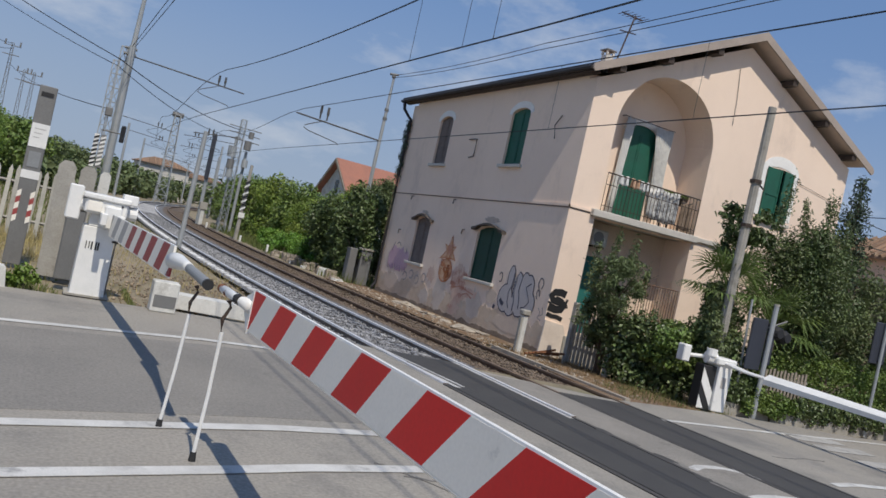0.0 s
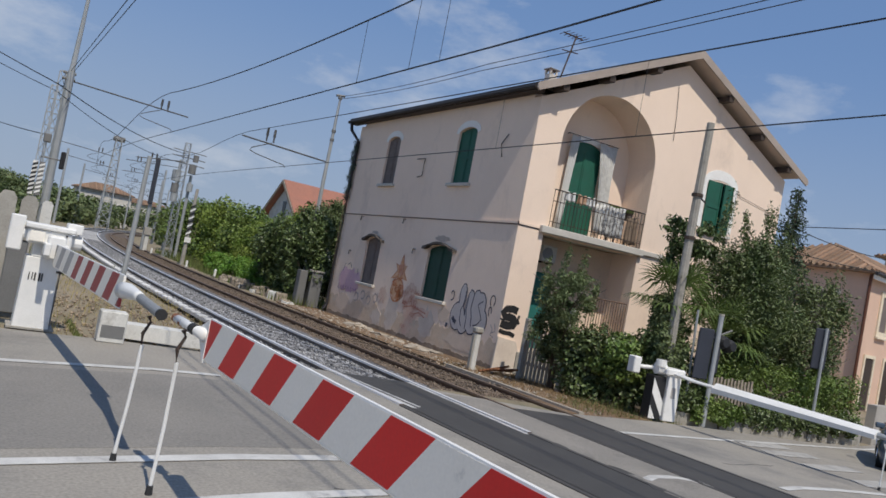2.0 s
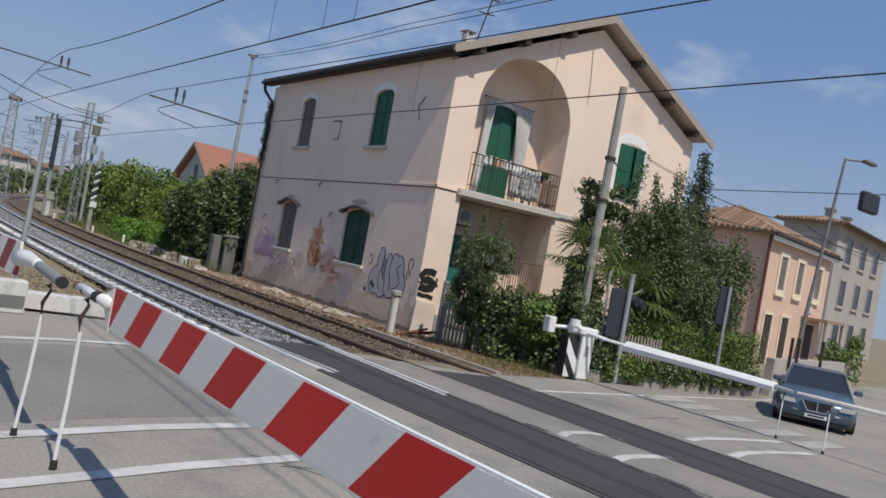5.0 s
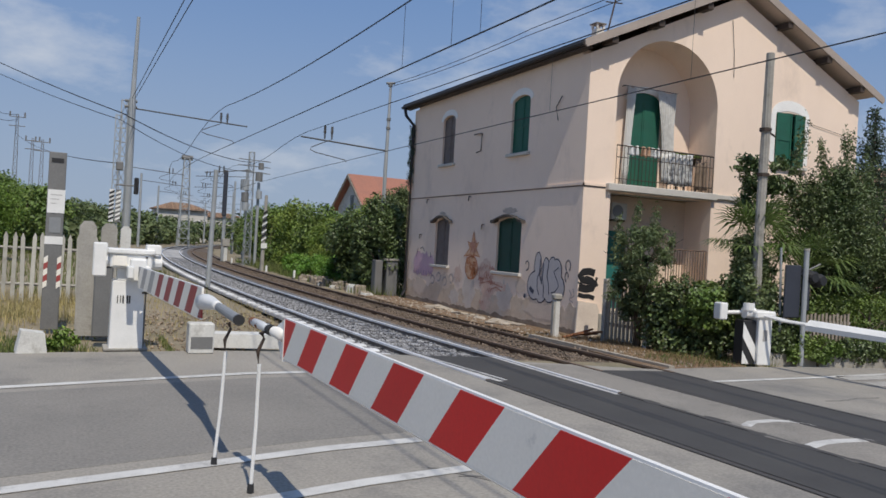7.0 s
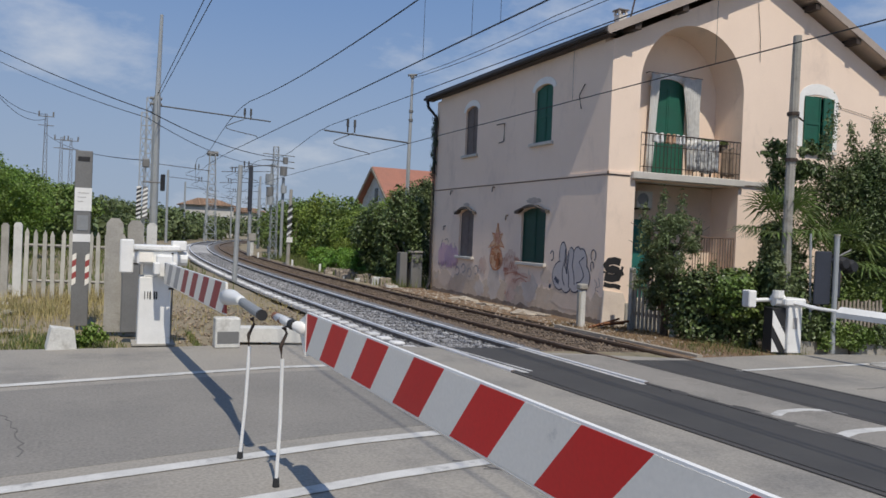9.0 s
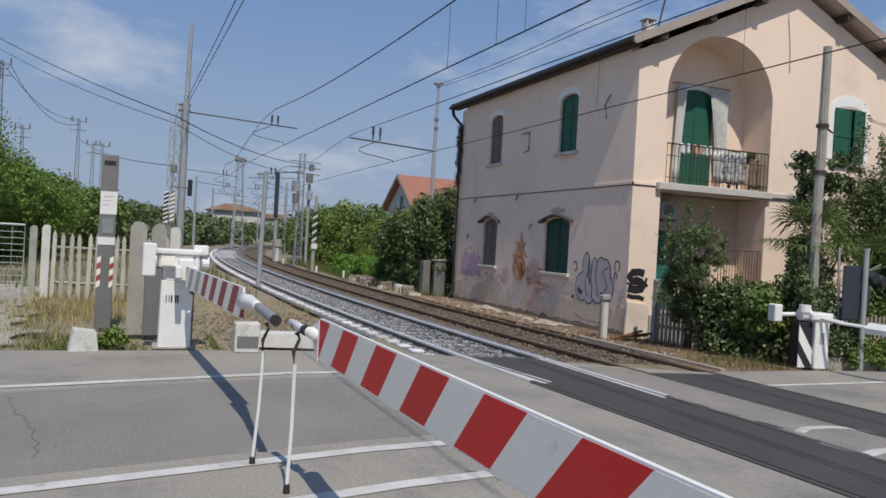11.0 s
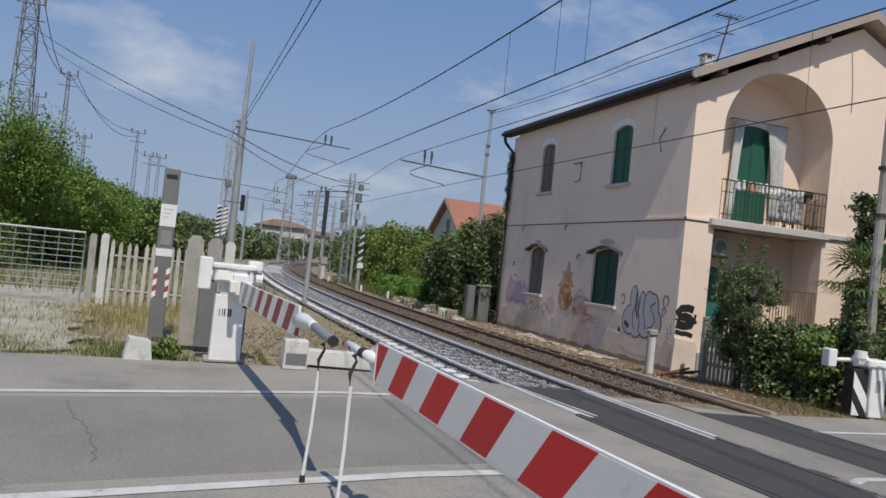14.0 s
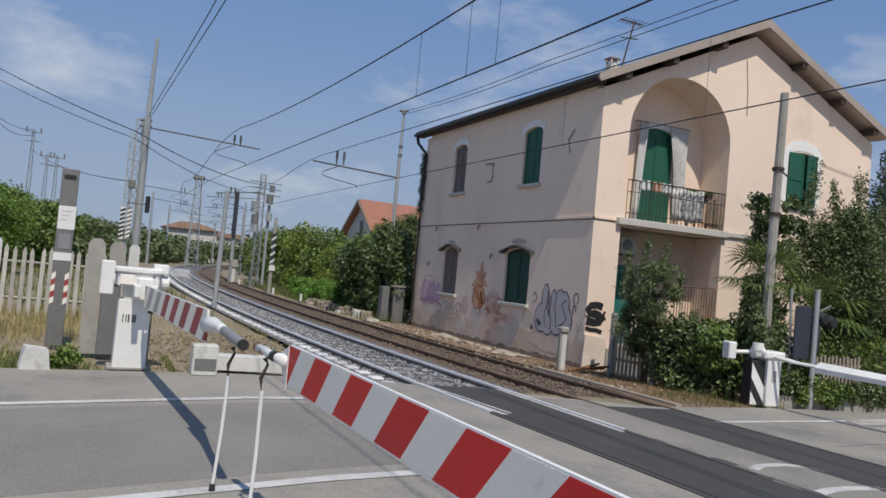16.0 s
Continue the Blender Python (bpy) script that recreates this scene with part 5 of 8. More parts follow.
# the boom beyond, pivoting on the white drive
boom = thing("barrier_boom", "weathered striped crossing boom ending in a grey tube, lowered", "barrier boom")
boom_panel(boom, 0.84, 1.09, 11.62, 7.42, 1.20, 1.215, 0.275, 11.75, RED_FADED)
part("beam", tube([(0.91, 11.62, 1.06), (1.16, 7.42, 1.07)], 0.055, 10), PANEL_WHITE, boom)
bm = tube([(1.10, 7.44, 1.09), (1.105, 7.2, 1.11), (1.105, 6.75, 1.125), (1.10, 6.55, 1.125)], [0.075, 0.068, 0.042, 0.038], 14)
part("cone", bm, PAINT_WHITE, boom, "white cone where the board ends", smooth=True)
part("end_tube", tube([(1.10, 6.60, 1.125), (1.085, 5.62, 1.12)], 0.037, 14), GREY_PAINT, boom, "grey end tube")
part("end_cap", tube([(1.0855, 5.64, 1.12), (1.0845, 5.60, 1.12)], 0.039, 14), RUBBER, boom, "black end cap")
prop_leg(boom, (1.08, 5.98, 1.06), (1.03, 5.98, 0.002))

drive = thing("barrier_drive", "white steel barrier drive cabinet beside the road", "barrier drive", (0.75, 12.0, 0.0))
bm = bmesh.new()
prism([(-0.235, 0), (0.212, 0), (0.20, 0.98), (-0.225, 0.98)], 0.42, lambda u, v, w: (u, w, v), bm)
bmesh.ops.bevel(bm, geom=bm.edges[:], offset=0.012, segments=1, affect="EDGES")
part("cabinet", bm, PAINT_WHITE, drive)
part("base_plate", box(-0.30, -0.05, 0, 0.28, 0.47, 0.025), CONCRETE, drive)
part("head", box(-0.27, -0.10, 1.16, 0.28, 0.40, 1.36, 0.02), PAINT_WHITE, drive, "white cast drive head")
part("neck", box(-0.17, 0.0, 0.98, 0.19, 0.36, 1.16, 0.01), PAINT_WHITE, drive)
part("head_lid", box(-0.31, -0.14, 1.36, 0.31, 0.44, 1.43, 0.015), PAINT_WHITE, drive)
part("clamp", box(-0.02, -0.30, 0.99, 0.20, -0.05, 1.30, 0.02), PAINT_WHITE, drive)
part("clamp_arm", box(-0.06, -0.46, 1.04, 0.02, -0.05, 1.20, 0.01), PAINT_WHITE, drive)
part("clamp_arm", box(0.16, -0.46, 1.04, 0.24, -0.05, 1.20, 0.01), PAINT_WHITE, drive)
part("cover_plate", box(-0.24, -0.125, 1.19, -0.06, -0.101, 1.33, 0.006), PANEL_WHITE, drive)
part("motor_drum", tube([(-0.27, 0.1, 1.26), (-0.32, 0.1, 1.26)], 0.09, 12), PAINT_WHITE, drive)
part("conduit", tube([(0.20, 0.3, 1.0), (0.25, 0.3, 0.9), (0.24, 0.3, 0.5), (0.24, 0.3, 0.02)], 0.018, 6), STEEL_DARK, drive)
part("hub", tube([(0.28, 0.1, 1.24), (0.42, 0.1, 1.24)], 0.10, 12), PAINT_WHITE, drive)
part("side_box", box(0.20, -0.02, 1.36, 0.40, 0.24, 1.50, 0.012), PAINT_WHITE, drive)
arm = part("counterweight_arm", box(-0.48, 0.10, 1.20, -0.27, 0.20, 1.30, 0.01), PAINT_WHITE, drive)
part("counterweight", box(-0.49, 0.02, 1.03, -0.31, 0.30, 1.50, 0.015), PAINT_WHITE, arm, "white counterweight box")
for x, z in ((-0.20, 1.20), (0.0, 1.20), (0.2, 1.20), (-0.2, 1.32), (0.2, 1.32)):
    part("bolt", tube([(x, -0.10, z), (x, -0.118, z)], 0.014, 6), IRON, drive)
part("latch", box(0.17, -0.012, 0.80, 0.25, 0.004, 0.83), IRON, drive)
for k, u in enumerate((-0.155, -0.115, -0.085, -0.03, 0.0)):
    part("stencil_bar", box(u, -0.006, 0.66 + (0.01 if k == 1 else 0), u + (0.012 if k < 2 else 0.02), 0.002, 0.77), BLACK, drive)

# the drive and boom across the tracks
zr0 = -0.31
drive = thing("barrier_drive", "white barrier drive with black diagonal bands by the hedge", "barrier drive", (12.50, 11.85, zr0), -12)
part("cabinet", box(0.0, -0.20, 0.02, 0.30, 0.22, 0.95, 0.012), PAINT_WHITE, drive)
part("banded_face", box(-0.30, -0.12, 0.02, 0.0, 0.18, 0.90, 0.01), BLACK, drive, "black side plate")
for quad in ([(-0.296, 0.86), (-0.296, 0.56), (-0.005, 0.08), (-0.005, 0.38)], [(-0.296, 0.30), (-0.296, 0.03), (-0.14, 0.03)]):
    part("band", prism(quad, 0.008, lambda u, v, w: (u, -0.130 + w, v)), PAINT_WHITE, drive, "white diagonal band")
part("service_plate", box(0.10, -0.208, 0.50, 0.20, -0.200, 0.72, 0.002), PANEL_GREY, drive)
part("head", box(-0.10, -0.24, 0.95, 0.36, 0.26, 1.10, 0.03), PAINT_WHITE, drive, "white cast drive head")
part("hub", tube([(-0.22, 0, 1.05), (-0.02, 0, 1.05)], [0.12, 0.13], 12), PAINT_WHITE, drive)
part("hub_cap", tube([(-0.15, -0.05, 1.10), (-0.15, -0.05, 1.24)], 0.11, 12), PAINT_WHITE, drive)
arm = part("counterweight_arm", tube([(-0.05, 0.05, 1.06), (-0.55, 0.16, 1.02)], 0.04, 8), PAINT_WHITE, drive)
part("counterweight", box(-0.72, 0.04, 0.88, -0.55, 0.30, 1.22, 0.02), PAINT_WHITE, arm, "white counterweight box")
boom = thing("barrier_boom", "plain white tapered barrier boom across the far road", "barrier boom")
bm = prism([(-0.085, -0.10), (0.06, -0.10), (0.06, 0.10), (0.02, 0.10), (-0.10, 0.0)], 1.0, lambda u, v, w: (12.77 + 0.33 * w + u, 10.75 - 3.13 * w, 0.612 - 0.077 * w + v * (1 - 0.25 * w)))
part("beam", bm, PAINT_WHITE, boom)
for s in (-0.06, 0.06):
    part("boom_arm", tube([(12.60 + s, 11.62, 0.70), (12.68 + s, 11.2, 0.64), (12.78 + s * 0.5, 10.70, 0.62)], 0.03, 6), PAINT_WHITE, boom)
part("tip", tube([(13.10, 7.62, 0.535), (13.13, 7.30, 0.52)], [0.05, 0.025], 8), STEEL, boom)
prop_leg(boom, (13.12, 7.45, 0.50), (13.12, 7.47, -0.333))
boom = thing("barrier_boom", "slim pale barrier boom tip meeting its twin", "barrier boom")
part("beam", tube([(13.12, 7.22, 0.53), (12.95, 5.5, 0.55), (12.6, 1.0, 0.6)], [0.022, 0.038, 0.06], 8), PANEL_WHITE, boom)
prop_leg(boom, (12.98, 6.55, 0.50), (12.96, 6.55, -0.327))
drive = thing("barrier_drive", "white barrier drive on the far road verge", "barrier drive", (12.6, 0.9, -0.32))
part("housing", box(-0.23, -0.3, 0, 0.23, 0.3, 0.85, 0.03), PAINT_WHITE, drive)
part("head", box(-0.26, -0.32, 0.85, 0.26, 0.32, 1.05, 0.03), PAINT_WHITE, drive)


# ---------------------------------------------------------------- left verge: posts, blocks, fence, gate
LOT_EDGE = [(-1.35 - 0.07 * (0.3 * i) + 0.75 * noise.noise(Vector((i * 0.31, 2, 0))) + 0.3 * noise.noise(Vector((i * 1.3, 7, 0))), 12.5 + 0.3 * i) for i in range(39)]
sheet("gravel_lot", [(-30, 5.5), (-14, 9.5), (-2.2, 11.85), *LOT_EDGE, (-30, 24)], GRAVEL_LOT, -0.004, "pale gravel forecourt", "gravel")
ob = thing("concrete_block", "weathered pale concrete block with a painted dark recess", "block", (1.72, 11.72, 0))
part("body", box(-0.18, -0.13, 0, 0.17, 0.15, 0.43, 0.015), CONCRETE_WHITE, ob)
# Flat dark plate: the recess's shade is given by colour, not depth
part("recess", box(-0.15, -0.135, 0.07, 0.15, -0.126, 0.24), STEEL_DARK, ob)
ob = thing("kerb_slab", "low concrete slab beside the road", "kerb", (0, 0, 0))
part("slab", prism([(1.95, 12.22), (3.15, 12.02), (3.2, 12.4), (1.98, 12.62)], 0.21, lambda u, v, w: (u, v, w)), CONCRETE_WHITE, ob)
ob = thing("concrete_block", "small tilted whitewashed concrete block in the weeds", "block", (-0.41, 11.72, 0), 8)
part("body", prism([(-0.21, -0.03), (0.17, -0.03), (0.13, 0.26), (-0.15, 0.30)], 0.30, lambda u, v, w: (u, w, v)), CONCRETE_WHITE, ob)

post = thing("sign_post", "grey steel warning post with white notices and red bands", "sign post", (-0.295, 14.4, 0))
part("post", box(-0.13, -0.06, 0, 0.13, 0.06, 2.89, 0.01), STEEL_DARK, post)
part("notice", box(-0.122, -0.068, 1.90, 0.135, -0.061, 2.28), PAINT_WHITE, post, "white paper notice")
for k in range(3):
    part("notice_line", box(-0.08, -0.071, 2.19 - 0.07 * k, 0.09 - 0.04 * k, -0.0685, 2.20 - 0.07 * k), PANEL_GREY, post)
part("notice", box(-0.133, -0.068, 1.39, 0.133, -0.061, 1.52), PAINT_WHITE, post)
part("cap_plate", box(-0.09, -0.068, 2.72, 0.09, -0.061, 2.79), BLACK, post)
part("vent_plate", box(-0.08, -0.068, 1.58, 0.09, -0.061, 1.83), GREY_PAINT, post)
for side in (-1, 1):
    for k in range(5):
        u = side * 0.098
        part("band", prism([(u - 0.03, 0.67 + 0.10 * k), (u + 0.03, 0.71 + 0.10 * k), (u + 0.03, 0.81 + 0.10 * k), (u - 0.03, 0.77 + 0.10 * k)], 0.006, lambda a, b, w: (a, -0.069 + w, b)), RED_FADED if k % 2 else PANEL_WHITE, post)


def slab_post(label, x, y, w, h, mat, d=0.12):
    ob = thing("concrete_post", label, "post", (x, y, ground_z(x)))
    out = [(-w / 2, 0), (w / 2, 0), (w / 2, h - w * 0.35), (w * 0.25, h), (-w * 0.25, h), (-w / 2, h - w * 0.35)]
    part("shaft", prism(out, d, lambda u, v, q: (u, q, v)), mat, ob)
    return ob


slab_post("wide weathered concrete fence post", 0.20, 13.55, 0.25, 1.80, CONCRETE)
slab_post("grey concrete fence post behind the barrier drive", 0.52, 13.9, 0.24, 1.78, CONCRETE)
slab_post("pale concrete fence post beside the drive", 0.78, 14.1, 0.16, 1.75, CONCRETE_WHITE)
ob = thing("relay_cabinet", "grey concrete relay box behind the barrier drive", "cabinet", (0.45, 13.5, 0))
part("body", box(-0.13, -0.12, 0, 0.14, 0.15, 1.10, 0.02), STEEL_DARK, ob)
part("lid", box(-0.15, -0.14, 1.10, 0.16, 0.17, 1.14, 0.01), CONCRETE, ob)

fence = thing("picket_fence", "weathered pale concrete picket fence in dry grass", "fence")
base = prism([(-0.042, 0), (0.042, 0), (0.042, 1.42), (0.0, 1.53), (-0.042, 1.42)], 0.05, lambda u, v, w: (u, w, v))
me = bpy.data.meshes.new("picket")
base.to_mesh(me)
base.free()
me.materials.append(PICKET)
for i in range(15):
    ob = new("picket", me)
    ob.parent = fence
    k = i / 14
    ob.matrix_basis = pose(-1.55 + 2.6 * k, 20.0 - 0.6 * k, random.uniform(-0.04, 0.02), 0, random.uniform(-1.6, 1.6), 0)
for z in (0.35, 1.15):
    part("rail", tube([(-1.6, 20.08, z), (1.1, 19.48, z)], 0.035, 4), CONCRETE, fence)
slab_post("white concrete gate post", -1.72, 20.0, 0.17, 1.65, CONCRETE_WHITE)
slab_post("grey concrete gate post", -1.98, 20.05, 0.15, 1.62, CONCRETE)
gate = thing("wire_gate", "galvanised tube gate with wire mesh, closed", "gate", (0, 0, 0))
part("frame", tube([(-7.0, 20.0, 0.12), (-7.0, 20.0, 1.62), (-2.15, 20.0, 1.62), (-2.15, 20.0, 0.12)], 0.03, 6), STEEL, gate)
for i in range(10):
    part("wire", tube([(-7.0, 20.0, 0.2 + 0.14 * i), (-2.15, 20.0, 0.2 + 0.14 * i)], 0.008, 4), STEEL, gate)
for i in range(16):
    part("wire", tube([(-6.9 + 0.3 * i, 20.0, 0.12), (-6.9 + 0.3 * i, 20.0, 1.62)], 0.007, 4), STEEL, gate)
for x in (-7.0, -2.15):
    part("gate_foot", tube([(x, 20, 0.14), (x, 20, -0.05)], 0.03, 6), STEEL, gate)


# ---------------------------------------------------------------- masts, poles and wires
def lattice(ob, x, y, z0, z1, w0, w1, sides=4, step=0.8, r=0.022, mat=STEEL):
    """An open lattice mast: corner legs and crossing struts."""
    corners = [(-1, -1), (1, -1), (1, 1), (-1, 1)] if sides == 4 else [(-1, 0), (1, 0)]
    for sx, sy in corners:
        part("mast_leg", tube([(x + sx * w0, y + sy * w0, z0), (x + sx * w1, y + sy * w1, z1)], r * 1.5, 4), mat, ob)
    bm = bmesh.new()
    n = max(2, int((z1 - z0) / step))
    for i in range(n):
        a, b = i / n, (i + 1) / n
        wa, wb = w0 + (w1 - w0) * a, w0 + (w1 - w0) * b
        za, zb = z0 + (z1 - z0) * a, z0 + (z1 - z0) * b
        ring = list(zip(corners, corners[1:] + corners[:1])) if sides == 4 else [(corners[0], corners[1])]
        for j, (p, q) in enumerate(ring):
            if (i + j) % 2:
                p, q = q, p
            tube([(x + p[0] * wa, y + p[1] * wa, za), (x + q[0] * wb, y + q[1] * wb, zb)], r, 3, bm, False)
            tube([(x + p[0] * wb, y + p[1] * wb, zb), (x + q[0] * wb, y + q[1] * wb, zb)], r, 3, bm, False)
    part("bracing", bm, mat, ob)


def cantilever(ob, x, y, x_end, z, rise=0.0, drop=0.0, zigzag=0.9):
    """The arm over a track, with two insulators and the steady arm below."""
    part("arm", tube([(x, y, z + rise), (x_end, y, z)], 0.032, 6), ARM_STEEL, ob)
    d = 1 if x_end > x else -1
    xm = x_end - d * 1.2
    for q in (0, 0.28):
        part("insulator", tube([(xm + q * d, y, z), (xm + q * d, y, z + 0.2), (xm + q * d, y, z + 0.24), (xm + q * d, y, z + 0.5)], [0.03, 0.035, 0.055, 0.045], 8), ARM_STEEL, ob)
    hook = [(-0.05, -0.02), (-0.45, -0.20), (-0.78, -0.36), (-0.82, -0.46), (-0.62, -0.54), (-0.1, -0.62), (0.55, -0.72), (0.62, -0.80)]
    part("steady_arm", tube([(xm + u, y, z + v) for u, v in hook], 0.018, 5), ARM_STEEL, ob)


mast = thing("catenary_mast", "tall grey lattice mast with an arm over the near track", "mast", (0, 0, 0))
lattice(mast, 1.72, 37.5, -0.05, 7.3, 0.17, 0.13, 4, 0.6, 0.016)
part("tube", tube([(2.02, 37.1, -0.05), (2.0, 37.1, 7.35)], [0.165, 0.145], 12), STEEL, mast, "pale tubular mast beside the lattice")
part("top_pole", tube([(2.0, 37.1, 7.3), (2.06, 37.1, 10.9)], [0.11, 0.07], 8), STEEL, mast, "slim grey top pole")
cantilever(mast, 1.9, 37.3, 7.0, 6.72, 0.25)
for z in (7.0, 7.25):
    part("insulator", tube([(1.7, 37.2, z), (2.2, 37.2, z)], 0.06, 8), STEEL_DARK, mast)
part("footing", box(1.45, 36.8, -0.1, 2.35, 37.8, 0.35, 0.03), CONCRETE, mast)

mast = thing("signal_mast", "grey signal mast with black and white bands", "signal", (0, 0, 0))
lattice(mast, 1.44, 35.8, -0.05, 6.4, 0.13, 0.12, 4, 0.5, 0.014)
for x0, other in ((1.23, PAINT_WHITE), (1.48, STEEL_DARK)):
    part("stripe_board", box(x0, 35.60, 1.95, x0 + 0.19, 35.62, 3.3), other, mast, "narrow striped board")
    for k in range(7):
        part("band", prism([(x0, 2.0 + 0.18 * k), (x0 + 0.19, 2.1 + 0.18 * k), (x0 + 0.19, 2.19 + 0.18 * k), (x0, 2.09 + 0.18 * k)], 0.01, lambda u, v, w: (u, 35.586 + w, v)), BLACK if other is PAINT_WHITE else PAINT_WHITE, mast)
part("signal_head", box(2.16, 35.5, 3.15, 2.34, 35.75, 3.85, 0.03), BLACK, mast)
part("head_bracket", tube([(1.44, 35.75, 3.5), (2.2, 35.68, 3.5)], 0.03, 5), STEEL_DARK, mast)
part("lamp_box", box(1.42, 35.5, 4.1, 1.70, 35.7, 4.45, 0.03), STEEL_DARK, mast)

pole = thing("catenary_mast", "slim galvanised mast with an arm over the far track", "mast", (0, 0, 0))
part("shaft", tube([(11.0, 29.5, -0.3), (11.0, 29.5, 4.6), (11.03, 29.5, 8.0)], [0.125, 0.075, 0.045], 10), STEEL, pole)
for z in (6.25, 6.6, 7.95):
    part("collar", tube([(11.02, 29.5, z - 0.05), (11.02, 29.5, z + 0.05)], 0.09, 8), STEEL_DARK, pole)
cantilever(pole, 11.0, 29.5, 7.55, 5.55, -0.2)
part("top_insulator", tube([(10.85, 29.5, 8.0), (11.2, 29.5, 8.05)], 0.05, 6), STEEL_DARK, pole)

pole = thing("steel_pole", "plain round grey pole beside the near track", "pole", (0, 0, 0))
part("shaft", tube([(4.15, 27.5, -0.1), (4.22, 27.5, 3.85)], [0.085, 0.075], 10), STEEL, pole)

pole = thing("signal_mast", "dark backed signal on a grey pole", "signal", (0, 0, 0))
part("shaft", tube([(9.95, 60, -0.3), (9.95, 60, 6.3)], 0.13, 8), STEEL, pole)
part("signal_head", box(9.72, 59.7, 3.0, 10.02, 59.9, 6.4, 0.05), SIGN_BLUE, pole)

pole = thing("marker_post", "grey post with black and white slanting bands", "post", (0, 0, 0))
part("shaft", tube([(10.0, 46.5, -0.3), (10.05, 46.5, 4.1)], [0.12, 0.09], 8), CONCRETE, pole)
for k in range(8):
    part("band", prism([(-0.14, 1.4 + 0.22 * k), (0.14, 1.6 + 0.22 * k), (0.14, 1.71 + 0.22 * k), (-0.14, 1.51 + 0.22 * k)], 0.02, lambda u, v, w: (10.0 + u, 46.34 + w, v)), BLACK if k % 2 else PAINT_WHITE, pole)
part("number_plate", box(9.85, 46.33, 1.0, 10.2, 46.36, 1.3), PAINT_WHITE, pole)

mast = thing("catenary_mast", "crowded lattice mast with relay boxes and insulators", "mast", (0, 0, 0))
lattice(mast, 10.35, 53, -0.3, 7.2, 0.22, 0.16, 4, 0.6, 0.018)
part("shaft", tube([(10.9, 53, -0.3), (10.9, 53, 5.2)], 0.10, 8), STEEL, mast)
cantilever(mast, 10.35, 53, 7.4, 5.6, 0.4)
for k, (dx, z, s) in enumerate(((-0.45, 5.0, 0.35), (-0.4, 4.2, 0.3), (0.5, 4.4, 0.25), (0.45, 5.6, 0.3), (-0.35, 3.6, 0.28), (0.55, 6.3, 0.22))):
    part("relay_box", tube([(10.4 + dx, 52.8, z - s), (10.4 + dx, 52.8, z + s)], s * 0.8, 10), STEEL_DARK if k % 2 else STEEL, mast)
for z in (5.9, 6.3, 6.7):
    part("cross_arm", tube([(9.5, 53, z), (11.6, 53, z - 0.05)], 0.03, 5), STEEL_DARK, mast)

# the row of masts that follows the curve
for i, y in enumerate((72, 90, 112, 138, 165, 198)):
    for side in (-1, 1):
        x = track_x(y) - 3.7 if side < 0 else track_x(y, False) + 3.4
        mast = thing("catenary_mast", "distant grey catenary mast beside the curved track", "mast", (0, 0, 0), group="distant catenary masts")
        part("shaft", tube([(x, y, -0.5), (x, y, 7.6)], [0.16, 0.11], 6), STEEL, mast)
        cantilever(mast, x, y, x - side * 4.4, 6.6, 0.3)
tower = thing("floodlight_tower", "tall lattice floodlight tower far along the line", "tower", (0, 0, 0))
lattice(tower, 12.9, 109, -0.5, 11.3, 0.75, 0.35, 4, 1.2, 0.04)
part("lamp_ring", tube([(12.2, 109, 11.4), (13.6, 109, 11.4)], 0.32, 8), STEEL_DARK, tower)
for i, (x, y, h) in enumerate(((-11.2, 59, 16.5), (-12.8, 89, 17.3), (-7.0, 110, 14.8), (-4.2, 112, 12.2), (-13.5, 112, 13.5), (-16.5, 95, 15.5), (-5.6, 118, 12.8), (-19, 86, 14.5))):
    tower = thing("power_pylon", "distant grey lattice pylon behind the trees", "pylon", (0, 0, 0), group="distant pylons")
    lattice(tower, x, y, -0.5, h, 0.95 if y < 60 else 0.36, 0.40 if y < 60 else 0.12, 4, 1.1, 0.032 if y < 60 else 0.02, STEEL_DARK)
    for z in (h - 0.3, h - 1.4):
        part("cross_arm", tube([(x - 0.9, y, z), (x + 0.9, y, z)], 0.05, 5), STEEL_DARK, tower)
    for sx in (-0.8, 0.8):
        part("insulator", tube([(x + sx, y, h - 0.3), (x + sx, y, h + 0.3)], 0.09, 6), STEEL_DARK, tower)


def wire(label, points, r=0.012, sag=0.0, n=14):
    """An overhead wire, with a little sag between its ends."""
    pts = []
    for a, b in zip(points, points[1:]):
        a, b = Vector(a), Vector(b)
        for i in range(n):
            k = i / n
            pts.append(a.lerp(b, k) - Vector((0, 0, 4 * sag * k * (1 - k))))
    pts.append(Vector(points[-1]))
    return tagged(part("overhead_wire", tube(pts, r, 5), WIRE), label, "wire")


def line_wire(near, z_at, y0, y1, off, label, r=0.012):
    pts, y = [], y0
    while y <= y1:
        pts.append(((5.8 if near else 8.45) + off(y), y, z_at(y)))
        y += 2.0
    return tagged(part("overhead_wire", tube(pts, r, 5), WIRE), label, "wire")


